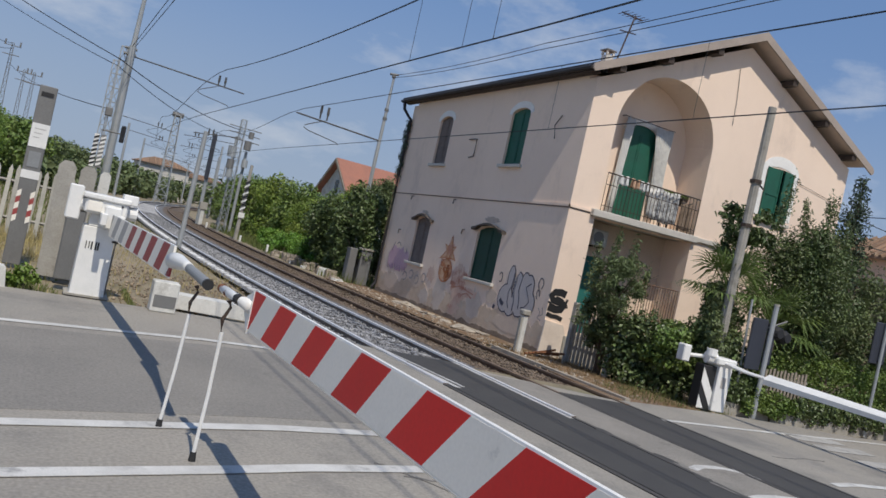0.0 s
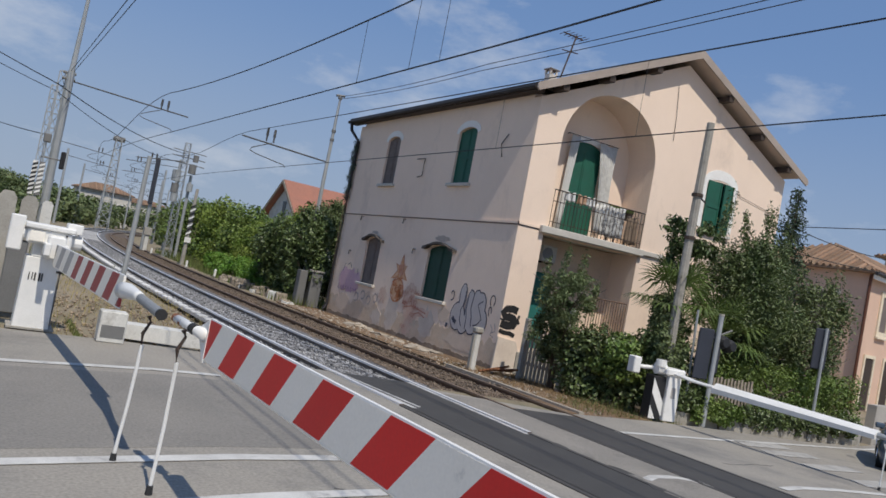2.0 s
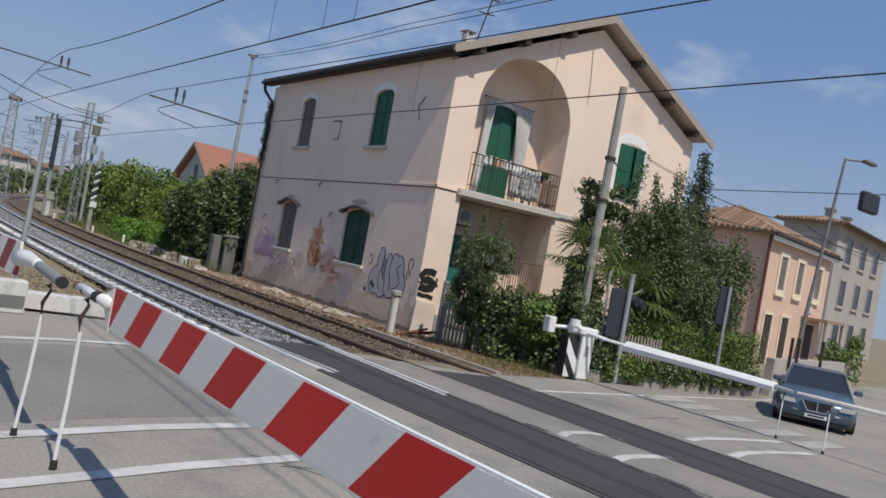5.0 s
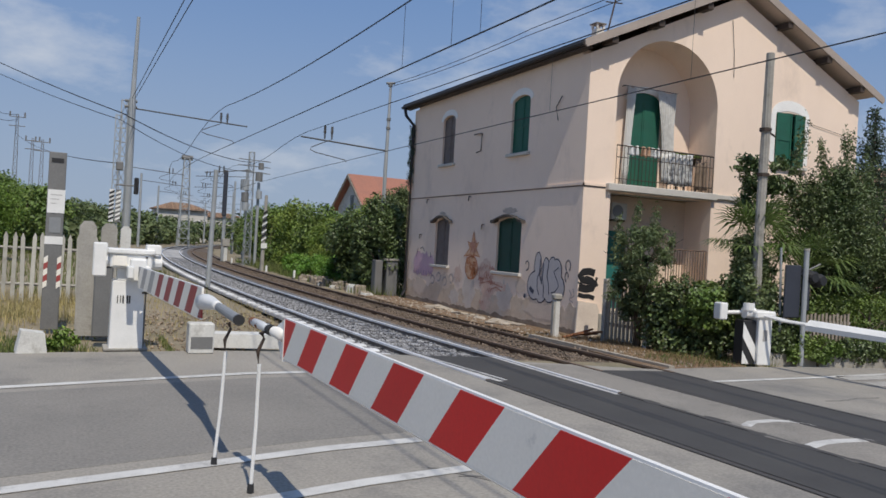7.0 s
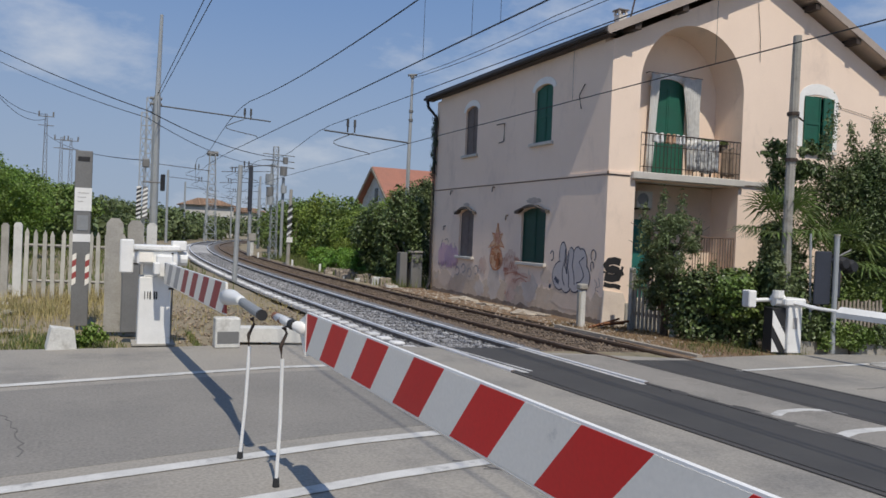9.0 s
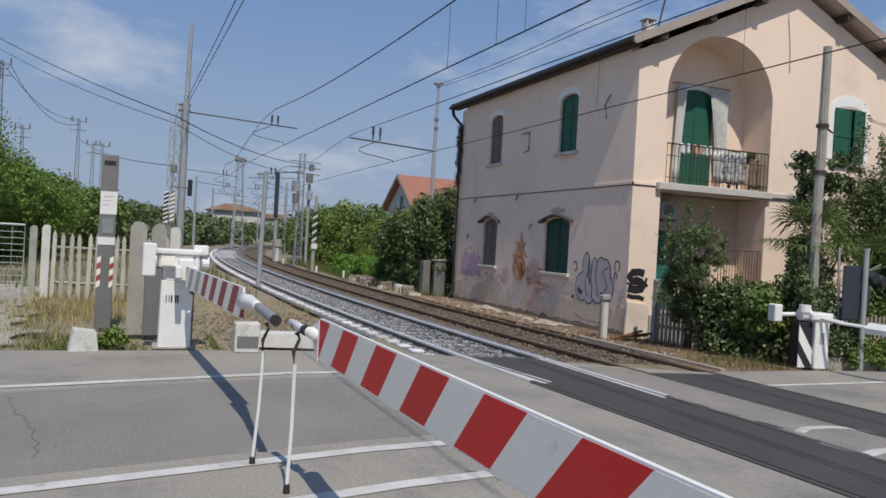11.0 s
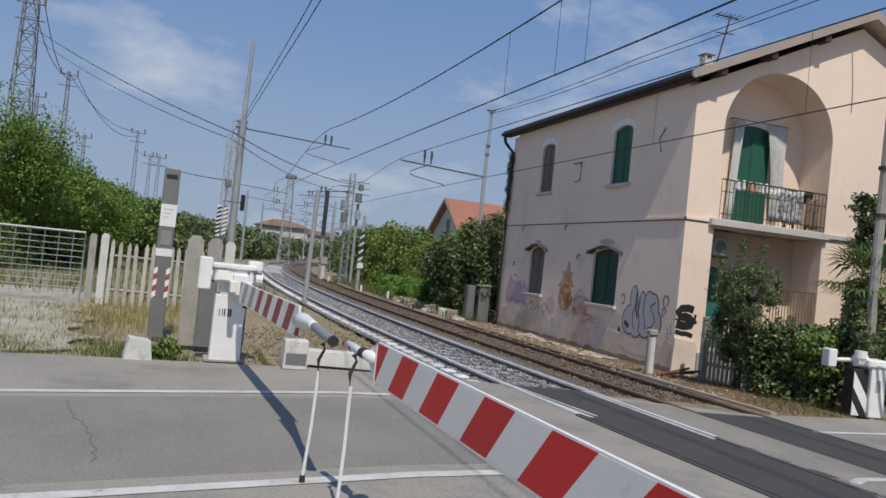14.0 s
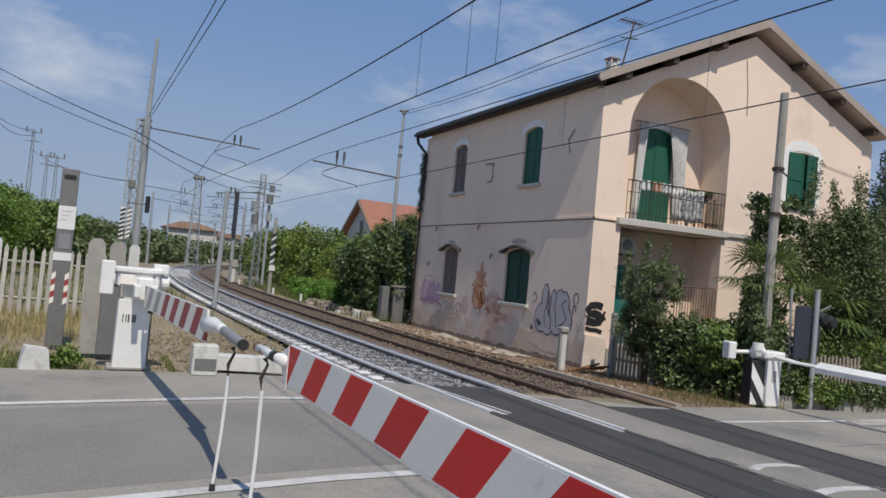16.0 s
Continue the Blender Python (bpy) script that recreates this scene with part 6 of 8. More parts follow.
near_bend = lambda y: 0.0 if y < 37.6 else (y - 37.6) ** 2 / 840
line_wire(True, lambda y: 7.48 - 0.94 * (1 - ((y - 14) / 23.6) ** 2) if y < 37.6 else 7.4 - 0.8 * math.sin((y - 37.6) / 34.4 * math.pi) ** 2, -8, 190, near_bend, "stranded messenger wire over the near track", 0.016)
line_wire(True, lambda y: 5.17 + 0.013 * max(0, y - 9), -8, 190, near_bend, "contact wire over the near track", 0.014)
far_bend = lambda y: 0.0 if y < 31 else (y - 31) ** 2 / 840
line_wire(False, lambda y: 5.78 + (y - 12.3) * 0.016 if y < 32 else 6.1 - 0.5 * math.sin((y - 32) / 21 * math.pi) ** 2, -10, 190, far_bend, "stranded messenger wire over the far track", 0.012)
line_wire(False, lambda y: 4.5, -10, 190, far_bend, "contact wire over the far track", 0.010)
for y in (11.5, 12.6, 14.9):
    zt = 7.48 - 0.94 * (1 - ((y - 14) / 23.6) ** 2)
    tagged(part("dropper_wire", tube([(5.8, y, zt), (5.8, y, 5.17 + 0.013 * max(0, y - 9))], 0.005, 4), WIRE), "thin dropper between two overhead wires", "wire", group="droppers")
for y in (9.5, 13.5):
    tagged(part("dropper_wire", tube([(8.45, y, 5.78 + (y - 12.3) * 0.016), (8.45, y, 4.5)], 0.004, 4), WIRE), "thin dropper between two overhead wires", "wire", group="droppers")
wire("feeder wire running up from the lattice mast", [(1.97, 37.15, 7.35), (2.06, 18.5, 7.1), (2.12, -5, 7.1)], 0.012, 0.0)
wire("feeder wire running up from the lattice mast", [(2.08, 37.15, 7.35), (2.23, 18.5, 7.1), (2.38, -5, 7.1)], 0.012, 0.0)
wire("long power wire from a pylon to the lattice mast", [(-11.2, 59, 14.75), (1.55, 35.8, 6.5), (10.35, 53, 6.5)], 0.022, 0.35)
wire("long power wire from a pylon to the lattice mast", [(-11.2, 59, 14.2), (1.55, 35.8, 6.2), (10.35, 53, 5.9)], 0.016, 0.5)
wire("slack power wire between two pylons", [(-11.2, 59, 16.6), (-12.8, 89, 17.2), (-7.0, 110, 14.8)], 0.03, 1.6)
wire("slack power wire between two pylons", [(-10.4, 59, 16.2), (-12.0, 89, 16.9), (-7.0, 110, 14.2)], 0.03, 2.0)
wire("power wire towards the signal mast", [(-7.0, 110, 12.4), (1.55, 35.8, 4.4)], 0.02, 0.6)
wire("thin service wire above the house eaves", [(11.03, 29.5, 8.0), (10.6, 18.0, 7.55), (10.5, -6, 7.4)], 0.010, 0.1)
wire("thin service wire above the house eaves", [(11.03, 29.5, 7.9), (10.4, 18.0, 7.30), (10.2, -6, 7.1)], 0.010, 0.1)
wire("thin telephone wire across the house front", [(HX1, HY0 - 0.03, 5.5), (24.5, 14.2, 4.9), (34.0, 16.0, 4.7)], 0.014, 0.2)
wire("thin service wire over the gardens", [(19.6, 15.2, 4.45), (24.0, 13.4, 4.40), (38, 15.5, 4.9)], 0.014, 0.1)

# old pole in the garden, leaning a little
pole = thing("utility_pole", "leaning weathered grey pole with a steel clamp in the garden", "pole", (13.05, 12.35, ground_z(13.05)))
part("shaft", tube([(0, 0, -0.1), (0.02, 0.02, 3.0), (0.05, 0.02, 6.5)], [0.115, 0.10, 0.085], 10), CONCRETE, pole)
for z in (4.85, 3.9):
    part("clamp", tube([(0.03, 0.02, z), (0.03, 0.02, z + 0.07)], 0.125, 10), IRON, pole)
part("bracket", tube([(0.03, 0.02, 4.9), (0.45, 0.15, 4.8)], 0.02, 5), IRON, pole)

post = thing("crossing_signal", "grey pole carrying a dark crossing signal seen from behind", "signal", (13.9, 11.85, ground_z(13.9)))
part("shaft", tube([(0, 0, 0), (0, 0, 2.42)], 0.055, 10), STEEL, post)
part("cap", tube([(0, 0, 2.42), (0, 0, 2.46)], 0.065, 10), CONCRETE, post)
part("back_board", box(-0.50, 0.05, 1.0, -0.05, 0.11, 2.1, 0.02), SIGN_BLUE, post)
part("side_board", box(0.10, 0.08, 1.15, 0.26, 0.2, 1.95, 0.02), SIGN_BLUE, post)
part("bracket", tube([(-0.06, 0.12, 1.9), (0.55, 0.12, 2.15)], 0.02, 5), STEEL_DARK, post)
for x, z in ((0.30, 1.86), (0.55, 1.80)):
    lampcase = part("lamp_case", tube([(x, 0.0, z), (x, 0.10, z), (x, 0.22, z)], [0.10, 0.15, 0.16], 12), BLACK, post, "round black lamp case")
    part("hood", tube([(x, 0.22, z + 0.10), (x, 0.40, z + 0.09)], [0.10, 0.09], 10), BLACK, lampcase)
part("stay", tube([(-0.40, 0.2, 0), (-0.52, 0.2, 2.45)], 0.025, 6), STEEL, post)
post = thing("crossing_signal", "thin grey pole with a dark signal board by the low wall", "signal", (18.05, 12.15, ground_z(18.05)))
part("shaft", tube([(0, 0, 0), (0, 0, 2.78)], 0.04, 8), STEEL, post)
part("back_board", box(-0.30, 0.05, 1.75, 0.24, 0.10, 2.75, 0.02), SIGN_BLUE, post)
post = thing("bollard", "white-headed concrete stub post by the house corner", "bollard", (10.42, 15.85, -0.27))
part("shaft", box(-0.065, -0.06, -0.02, 0.065, 0.06, 0.88, 0.015), CONCRETE_WHITE, post)
part("shaft_edge", box(-0.115, -0.05, 0, -0.067, 0.05, 0.84, 0.01), CONCRETE, post)
part("head", box(-0.12, -0.10, 0.88, 0.10, 0.10, 1.02, 0.03), CONCRETE, post)
ob = thing("scrap_pile", "rusty red scrap lying beside the track", "scrap", (10.8, 15.6, -0.25))
for k in range(5):
    part("rod", tube([(-0.4 + 0.1 * k, -0.1, 0.02 + 0.02 * k), (0.3 + 0.1 * k, 0.1 - 0.05 * k, 0.10 + 0.05 * (k % 3))], 0.03, 5), RUST, ob)
for y, x in ((38.5, 9.9), (54.0, 9.6), (43.0, 9.5)):
    ob = thing("track_marker", "small white marker stub beside the track", "marker", (x, y, ground_z(x) - 0.05), group="track markers")
    part("stub", box(-0.055, -0.05, 0, 0.055, 0.05, 0.40, 0.02), PAINT_WHITE, ob)
    part("foot", box(-0.08, -0.07, 0, 0.08, 0.07, 0.08, 0.02), CONCRETE, ob)
ob = thing("relay_cabinet", "small pale trackside cabinet on a white stand", "cabinet", (9.9, 58.5, -0.28))
part("stand", box(-0.13, -0.12, 0, 0.13, 0.12, 1.1, 0.02), CONCRETE_WHITE, ob)
part("body", box(-0.27, -0.2, 1.1, 0.27, 0.2, 1.65, 0.03), CONCRETE, ob)
ob = thing("relay_cabinet", "grey steel cabinets in the shade beside the house", "cabinet", (10.75, 28.7, -0.3))
part("body", box(0.15, -0.25, 0, 0.6, 0.25, 1.35, 0.02), STEEL_DARK, ob)
part("body", box(-0.3, -0.2, 0, 0.0, 0.2, 1.35, 0.02), STEEL_DARK, ob)
part("lid", box(0.10, -0.3, 1.35, 0.65, 0.3, 1.42, 0.01), CONCRETE, ob)


# ---------------------------------------------------------------- planting
def twig_spray(at, count, reach, seed):
    """Thin bare shoots fanning up out of a shrub."""
    r = random.Random(seed)
    bm = bmesh.new()
    for _ in range(count):
        a, h, q = r.uniform(0, math.tau), r.uniform(0.6, 1.0) * reach, r.uniform(0.2, 0.55) * reach
        x, y, z = at
        tube([(x, y, z - 0.5), (x + q * 0.4 * math.cos(a), y + q * 0.4 * math.sin(a), z + h * 0.5), (x + q * math.cos(a), y + q * math.sin(a), z + h)], [0.008, 0.006, 0.003], 3, bm)
    return bm


# garden of the house
ob = plant("garden_shrub", "leafy oleander shrub in front of the porch", "shrub", (11.55, 14.2, -0.29), (11.55, 14.2, 1.9), 0.05,
           clumped(11.35, 14.0, 1.75, 0.95, 0.75, 0.75, 34, 3, 0.26) + clumped(11.2, 14.2, 0.95, 0.6, 0.5, 0.55, 14, 4, 0.3) + [(10.6 + 0.17 * i, 14.0 + 0.12 * (i % 3), 2.45 + 0.40 * math.sin(i * 2.1) - 0.025 * (i - 5) ** 2, 0.10, 0.10, 0.32) for i in range(13)], 7500, 0.085, LEAF_OLIVE, 9, 2, 0.9, 0.33, shell=1.0)
part("brown_twigs", twig_spray((11.9, 14.0, 1.2), 40, 1.1, 6), BARK, ob)
plant("garden_shrub", "dark leafy bush behind the picket gate", "shrub", (11.65, 14.45, -0.28), (11.65, 14.45, 1.4), 0.05, clumped(11.62, 14.45, 1.15, 0.62, 0.45, 0.95, 20, 44, 0.30), 4200, 0.10, LEAF_HEDGE, 6, 44, 0.6, 0.4, shell=0.9)
hedge = thing("ivy_hedge", "dense ivy-clad garden hedge at the crossing", "hedge", (11.6, 13.2, -0.29))
bl = []
for i in range(30):
    k = i / 29
    x, y = 11.55 + 1.9 * k, 13.9 - 1.55 * k
    for z in (0.0, 0.45, 0.9):
        bl.append((x - 11.6 + random.uniform(-0.15, 0.15), y - 13.2 + random.uniform(-0.15, 0.15), 0.29 + z + random.uniform(-0.12, 0.12) + (0.2 if k > 0.6 else 0), 0.34, 0.34, 0.33))
c, n = crown_points(bl, 15000, 0.6)
leaves_mesh("foliage", c, n, 0.085, LEAF_HEDGE, hedge, 0.75)
part("stem", trunk_mesh((0.65, 0.30, -0.05), (0.65, 0.30, 1.0), 0.04, 6, 4, 0.35), BARK, hedge)
hedge = thing("ivy_hedge", "bright green ivy bush on the garden fence", "hedge", (12.6, 13.1, -0.3))
c, n = crown_points(clumped(0, 0, 1.0, 1.0, 0.7, 0.55, 14, 5, 0.4), 5000, 0.5)
leaves_mesh("foliage", c, n, 0.085, LEAF_MID, hedge, 0.75)
part("stem", trunk_mesh((0, 0, -0.05), (0, 0, 1.2), 0.05, 6, 4, 0.5), BARK, hedge)
ob = plant("climber", "ivy climbing round the old pole", "climber", (13.15, 12.55, -0.33), (13.15, 12.55, 1.9), 0.05, clumped(13.1, 12.45, 0.9, 0.55, 0.5, 1.15, 16, 8, 0.42), 5000, 0.09, LEAF_OLIVE, 4, 3, 0.4, 0.6)
hedge = thing("ivy_hedge", "low ivy spilling over the garden wall", "hedge", (13.7, 12.35, -0.35))
c, n = crown_points(clumped(0, -0.12, 0.45, 1.05, 0.32, 0.48, 18, 6, 0.42), 5500, 0.5)
leaves_mesh("foliage", c, n, 0.08, LEAF_HEDGE, hedge, 0.75)
part("stem", trunk_mesh((0, 0, -0.05), (0, 0, 0.6), 0.04, 5, 4, 0.4), BARK, hedge)
hedge = thing("ivy_hedge", "bright ivy and weeds at the foot of the garden fence", "hedge", (14.6, 12.0, -0.37))
c, n = crown_points(clumped(0.1, -0.05, 0.28, 0.85, 0.16, 0.30, 18, 36, 0.42) + clumped(-0.75, -0.05, 0.5, 0.3, 0.18, 0.45, 8, 37, 0.42), 4200, 0.6)
leaves_mesh("foliage", c, n, 0.07, LEAF_MID, hedge, 0.7)
part("stem", trunk_mesh((0, 0, -0.05), (0, 0, 0.5), 0.03, 5, 14, 0.4), BARK, hedge)
hedge = thing("ivy_hedge", "ivy and weeds trailing over the low roadside wall", "hedge", (17.4, 12.1, -0.46))
bl = []
for i in range(30):
    k = i / 29
    bl.append((-2.1 + 5.2 * k + random.uniform(-0.1, 0.1), -0.08 + 0.09 * k * k * 5 + random.uniform(-0.05, 0.05), 0.38 + 0.10 * math.sin(i * 1.9), 0.20, 0.14, 0.20 + 0.08 * math.sin(i * 2.7)))
c, n = crown_points(bl, 7000, 0.6)
leaves_mesh("foliage", c, n, 0.07, LEAF_HEDGE, hedge, 0.7)
part("stem", trunk_mesh((0, 0.1, -0.05), (0, 0.1, 0.3), 0.03, 5, 15, 0.3), BARK, hedge)
hedge = thing("clipped_hedge", "clipped green hedge above the low roadside wall", "hedge", (16.8, 12.5, -0.45))
bl = []
for i in range(40):
    k = i / 39
    for z in (0.45, 0.9, 1.32):
        bl.append((-2.4 + 6.3 * k + random.uniform(-0.08, 0.08), 0.05 + 0.35 * k + random.uniform(-0.1, 0.1), z + random.uniform(-0.08, 0.08), 0.32, 0.36, 0.30))
c, n = crown_points(bl, 16500, 0.5)
leaves_mesh("foliage", c, n, 0.075, LEAF_MID, hedge, 0.6)
part("stem", trunk_mesh((0, 0, -0.05), (0, 0, 1.2), 0.05, 6, 4, 0.6), BARK, hedge)
ob = plant("evergreen_tree", "broad dark evergreen tree with upright shoots in the garden", "tree", (16.8, 13.6, -0.42), (16.8, 13.6, 3.4), 0.14,
           clumped(16.62, 13.5, 2.40, 1.45, 1.3, 2.0, 60, 11, 0.30) + clumped(17.3, 13.6, 2.2, 1.2, 1.1, 1.9, 26, 12, 0.32) + [(15.25 + 0.40 * i, 13.4 + 0.2 * (i % 2), 4.35 + 0.45 * math.sin(i * 1.7), 0.16, 0.16, 0.55) for i in range(8)] + [(15.0 + 0.27 * i, 13.3 + 0.15 * (i % 3), 4.45 + 0.35 * math.sin(i * 2.3) - 0.02 * abs(i - 5) ** 2, 0.07, 0.07, 0.42) for i in range(12)], 46000, 0.085, LEAF_EVERGREEN, 9, 5, 0.7, 0.4, shell=0.8)
ob = plant("loquat_tree", "thin garden tree with drooping dark leaf clusters", "tree", (13.95, 13.3, -0.36), (13.95, 13.3, 3.4), 0.07,
           clumped(14.0, 13.3, 3.15, 0.6, 0.5, 0.75, 14, 13, 0.30) + [(13.25, 13.0, 4.0, 0.32, 0.2, 0.09), (13.1, 13.0, 3.78, 0.30, 0.2, 0.08), (13.6, 13.1, 3.9, 0.36, 0.25, 0.2), (13.45, 13.1, 3.6, 0.3, 0.2, 0.15)] + clumped(14.75, 13.4, 3.72, 0.45, 0.4, 0.5, 10, 17, 0.30), 2300, 0.15, LEAF_DARK, 8, 7, 0.7, 0.32, shell=1.0)
ob = plant("olive_shrub", "pale leafy shrub behind the garden hedge", "shrub", (13.75, 13.2, -0.35), (13.75, 13.2, 1.8), 0.05, clumped(13.75, 13.2, 1.7, 0.6, 0.5, 1.0, 16, 14, 0.36), 2800, 0.12, LEAF_OLIVE, 5, 9, 0.6, 0.4, shell=0.8)
plant("garden_shrub", "loose olive-brown shrub at the garden end", "shrub", (19.7, 13.6, -0.5), (19.7, 13.6, 2.2), 0.08,
      clumped(19.7, 13.5, 1.9, 1.25, 0.8, 1.9, 34, 15, 0.32) + clumped(18.4, 13.6, 2.3, 1.0, 0.8, 1.9, 22, 16, 0.33), 11000, 0.11, LEAF_OLIVE, 8, 15, 1.0, 0.45, shell=0.8)
# conifer at the back corner of the house
fir = thing("fir_tree", "narrow blue-green fir behind the garden", "tree", (19.5, 14.7, -0.5))
part("trunk", tube([(0, 0, 0), (0.05, 0, 6.6)], [0.13, 0.02], 8), BARK, fir)
bl = []
for i in range(120):
    z = 1.0 + 5.6 * (i / 120)
    rad = 1.25 * (1 - i / 124)
    a = i * 2.4
    bl.append((math.cos(a) * rad * 0.62, math.sin(a) * rad * 0.62, z, 0.14 + rad * 0.5 * (0.7 + 0.5 * math.sin(i * 1.3) ** 2), 0.14 + rad * 0.5, 0.12))
c, n = crown_points(bl, 12000, 0.8)
leaves_mesh("needles", c, n, 0.12, LEAF_FIR, fir, 0.3)


def palm(x, y, h, size, seed, label, fronds=22):
    """A fan palm: a shaggy stem and folded fans of narrow leaflets."""
    ob = thing("fan_palm", label, "palm", (x, y, ground_z(x)))
    part("stem", tube([(0, 0, -0.05), (0.04, 0, h * 0.5), (0.0, 0.03, h)], [0.13, 0.12, 0.10], 9), BARK, ob)
    r = random.Random(seed)
    for i in range(fronds):
        a, e = i * 2.4 + r.uniform(-0.2, 0.2), r.uniform(-0.35, 1.25)
        d = Vector((math.cos(a) * math.cos(e), math.sin(a) * math.cos(e), math.sin(e)))
        hub = Vector((0, 0, h)) + d * size * 0.55
        bm = tube([(0, 0, h), hub], 0.014, 4)
        side = d.cross(Vector((0, 0, 1))).normalized()
        up = side.cross(d)
        for k in range(15):
            q = (k - 7) / 7 * 1.9
            tipd = (d * math.cos(q) + side * math.sin(q)).normalized()
            tip = hub + tipd * size * 0.62 - Vector((0, 0, 0.16 * size * (0.5 + abs(q) * 0.4)))
            w = tipd.cross(up).normalized() * 0.022
            mid = hub + tipd * size * 0.36 + up * 0.02
            vs = [bm.verts.new(p) for p in (hub, mid + w, tip, mid - w)]
            bm.faces.new(vs)
        part("frond", bm, LEAF_PALM, ob)


palm(15.4, 13.1, 2.0, 1.2, 3, "fan palm with arching yellow-green fronds behind the signal")
palm(13.55, 12.95, 2.55, 1.1, 5, "taller fan palm half hidden among the shrubs", 20)

# low wall and little fence on the far pavement
ob = thing("garden_wall", "low crumbling concrete garden wall along the road", "wall", (0, 0, 0))
part("wall_run", prism([(12.75, 12.05), (14.0, 12.0), (17.2, 12.05), (21.1, 12.7), (21.1, 12.9), (17.2, 12.27), (14.0, 12.2), (12.75, 12.25)], 0.62, lambda u, v, w: (u, v, ground_z(u) - 0.4 + w)), CONCRETE, ob)
fence = thing("garden_fence", "grey wooden garden fence slats above the low wall", "fence", (0, 0, 0))
for i in range(12):
    part("slat", box(14.30 + 0.115 * i, 12.10, -0.16, 14.36 + 0.115 * i, 12.125, 0.70 + 0.02 * (i % 3)), OLD_WALL, fence)
part("rail", box(14.25, 12.127, 0.5, 15.7, 12.15, 0.56), CONCRETE, fence)
gate = thing("garden_gate", "old wooden picket gate beside the house corner", "gate", (11.60, 14.95, -0.28), -84)
for i in range(9):
    part("picket", box(-0.45 + 0.13 * i, 0, 0.03, -0.38 + 0.13 * i, 0.03, 1.2 + 0.04 * (i % 3)), OLD_WALL, gate)
for z in (0.35, 0.95):
    part("rail", box(-0.5, 0.032, z, 0.72, 0.06, z + 0.07), OLD_WALL, gate)
part("gate_post", box(-0.62, -0.03, -0.05, -0.50, 0.09, 1.45, 0.01), CONCRETE, gate)
part("gate_post", box(0.74, -0.03, -0.05, 0.86, 0.09, 1.9, 0.01), CONCRETE_WHITE, gate)
sheet("verge_litter", [(9.55, 11.25), (10.3, 11.2), (12.3, 11.75), (12.1, 12.6), (11.35, 14.2), (11.3, 16.35), (10.2, 16.4), (9.75, 14.0)], LITTER, -0.012, "brown soil strewn with dry leaf litter", "soil")
kerb = thing("kerb", "worn concrete kerb along the far track edge", "kerb", (0, 0, 0))
part("kerb_run", prism([(track_x(y, False) + 1.20, y) for y in (11.2, 12.5, 14, 15.8)] + [(track_x(y, False) + 1.33, y) for y in (15.8, 14, 12.5, 11.2)], 0.105, lambda u, v, w: (u, v, ground_z(u) - 0.07 + w)), RUBBLE, kerb)

# soil bank between the far track and the house, strewn with rubble
sheet("verge_soil", [(9.78, 16.42), (11.36, 16.42), (11.36, 28.4), (9.6, 28.4), (9.58, 22.0)], LITTER, -0.012, "brown soil bank at the foot of the house wall", "soil")
n_ = 320
yy_ = rng.uniform(13.0, 27.5, n_)
xx_ = 9.75 + (yy_ - 30) ** 2 / 1400 + 1.35 * rng.random(n_) ** 1.6
stones("bank_stones", "pale stones and rubble strewn on the brown bank", np.stack([xx_, yy_, -0.03 * (xx_ - 2) - 0.008], 1)[xx_ < 11.25], 0.045, RUBBLE)
rw = random.Random(21)
for i in range(15):
    y = rw.uniform(18.0, 23.5)
    x = 10.15 + rw.uniform(0, 0.7)
    a = rw.uniform(0.07, 0.20)
    bm = box(-a, -a * 1.5, -0.05, a, a * 1.5, rw.uniform(0.02, 0.07), 0.03)
    for v in bm.verts:
        v.co += Vector((rw.uniform(-0.03, 0.03), rw.uniform(-0.04, 0.04), rw.uniform(-0.015, 0.015)))
    slab = tagged(part("rubble_slab", bm, RUBBLE), "pale broken slab lying on the brown bank", "rubble", group="rubble on the bank")
    slab.matrix_basis = pose(x, y, ground_z(x), rw.uniform(-8, 8), rw.uniform(-8, 8), rw.uniform(-30, 30))
# bushes along the far side of the track
spec = [(11.0, 29.6, 1.75, 1.1, 1.2, 1.95, LEAF_DARK, 21, "dark glossy bush crowding the house end"),
        (10.9, 32.4, 1.45, 1.25, 1.7, 1.75, LEAF_DARK, 22, "dark leafy bush beside the track"),
        (12.5, 36.0, 1.35, 1.7, 2.2, 1.85, LEAF_BRIGHT, 23, "bright green bramble thicket beside the track"),
        (12.5, 40.5, 1.2, 1.6, 2.3, 1.75, LEAF_BRIGHT, 24, "bright green thicket on the embankment"),
        (13.2, 45.5, 1.6, 2.2, 2.8, 2.4, LEAF_MID, 25, "tall green thicket behind the masts"),
        (13.6, 52.0, 1.7, 2.2, 3.0, 2.6, LEAF_BRIGHT, 26, "sunlit green trees behind the masts"),
        (14.5, 40.0, 1.9, 2.0, 2.5, 2.3, LEAF_BRIGHT, 27, "sunlit rounded bush on the embankment"),
        (13.5, 60.0, 1.6, 2.4, 3.5, 2.6, LEAF_MID, 28, "green trees beyond the signal mast"),
        (15.0, 70.0, 1.8, 2.6, 4.0, 2.8, LEAF_MID, 29, "distant green trees along the curve"),
        (14.2, 33.5, 1.6, 1.8, 1.9, 2.2, LEAF_DARK, 30, "dark bush behind the slim mast")]
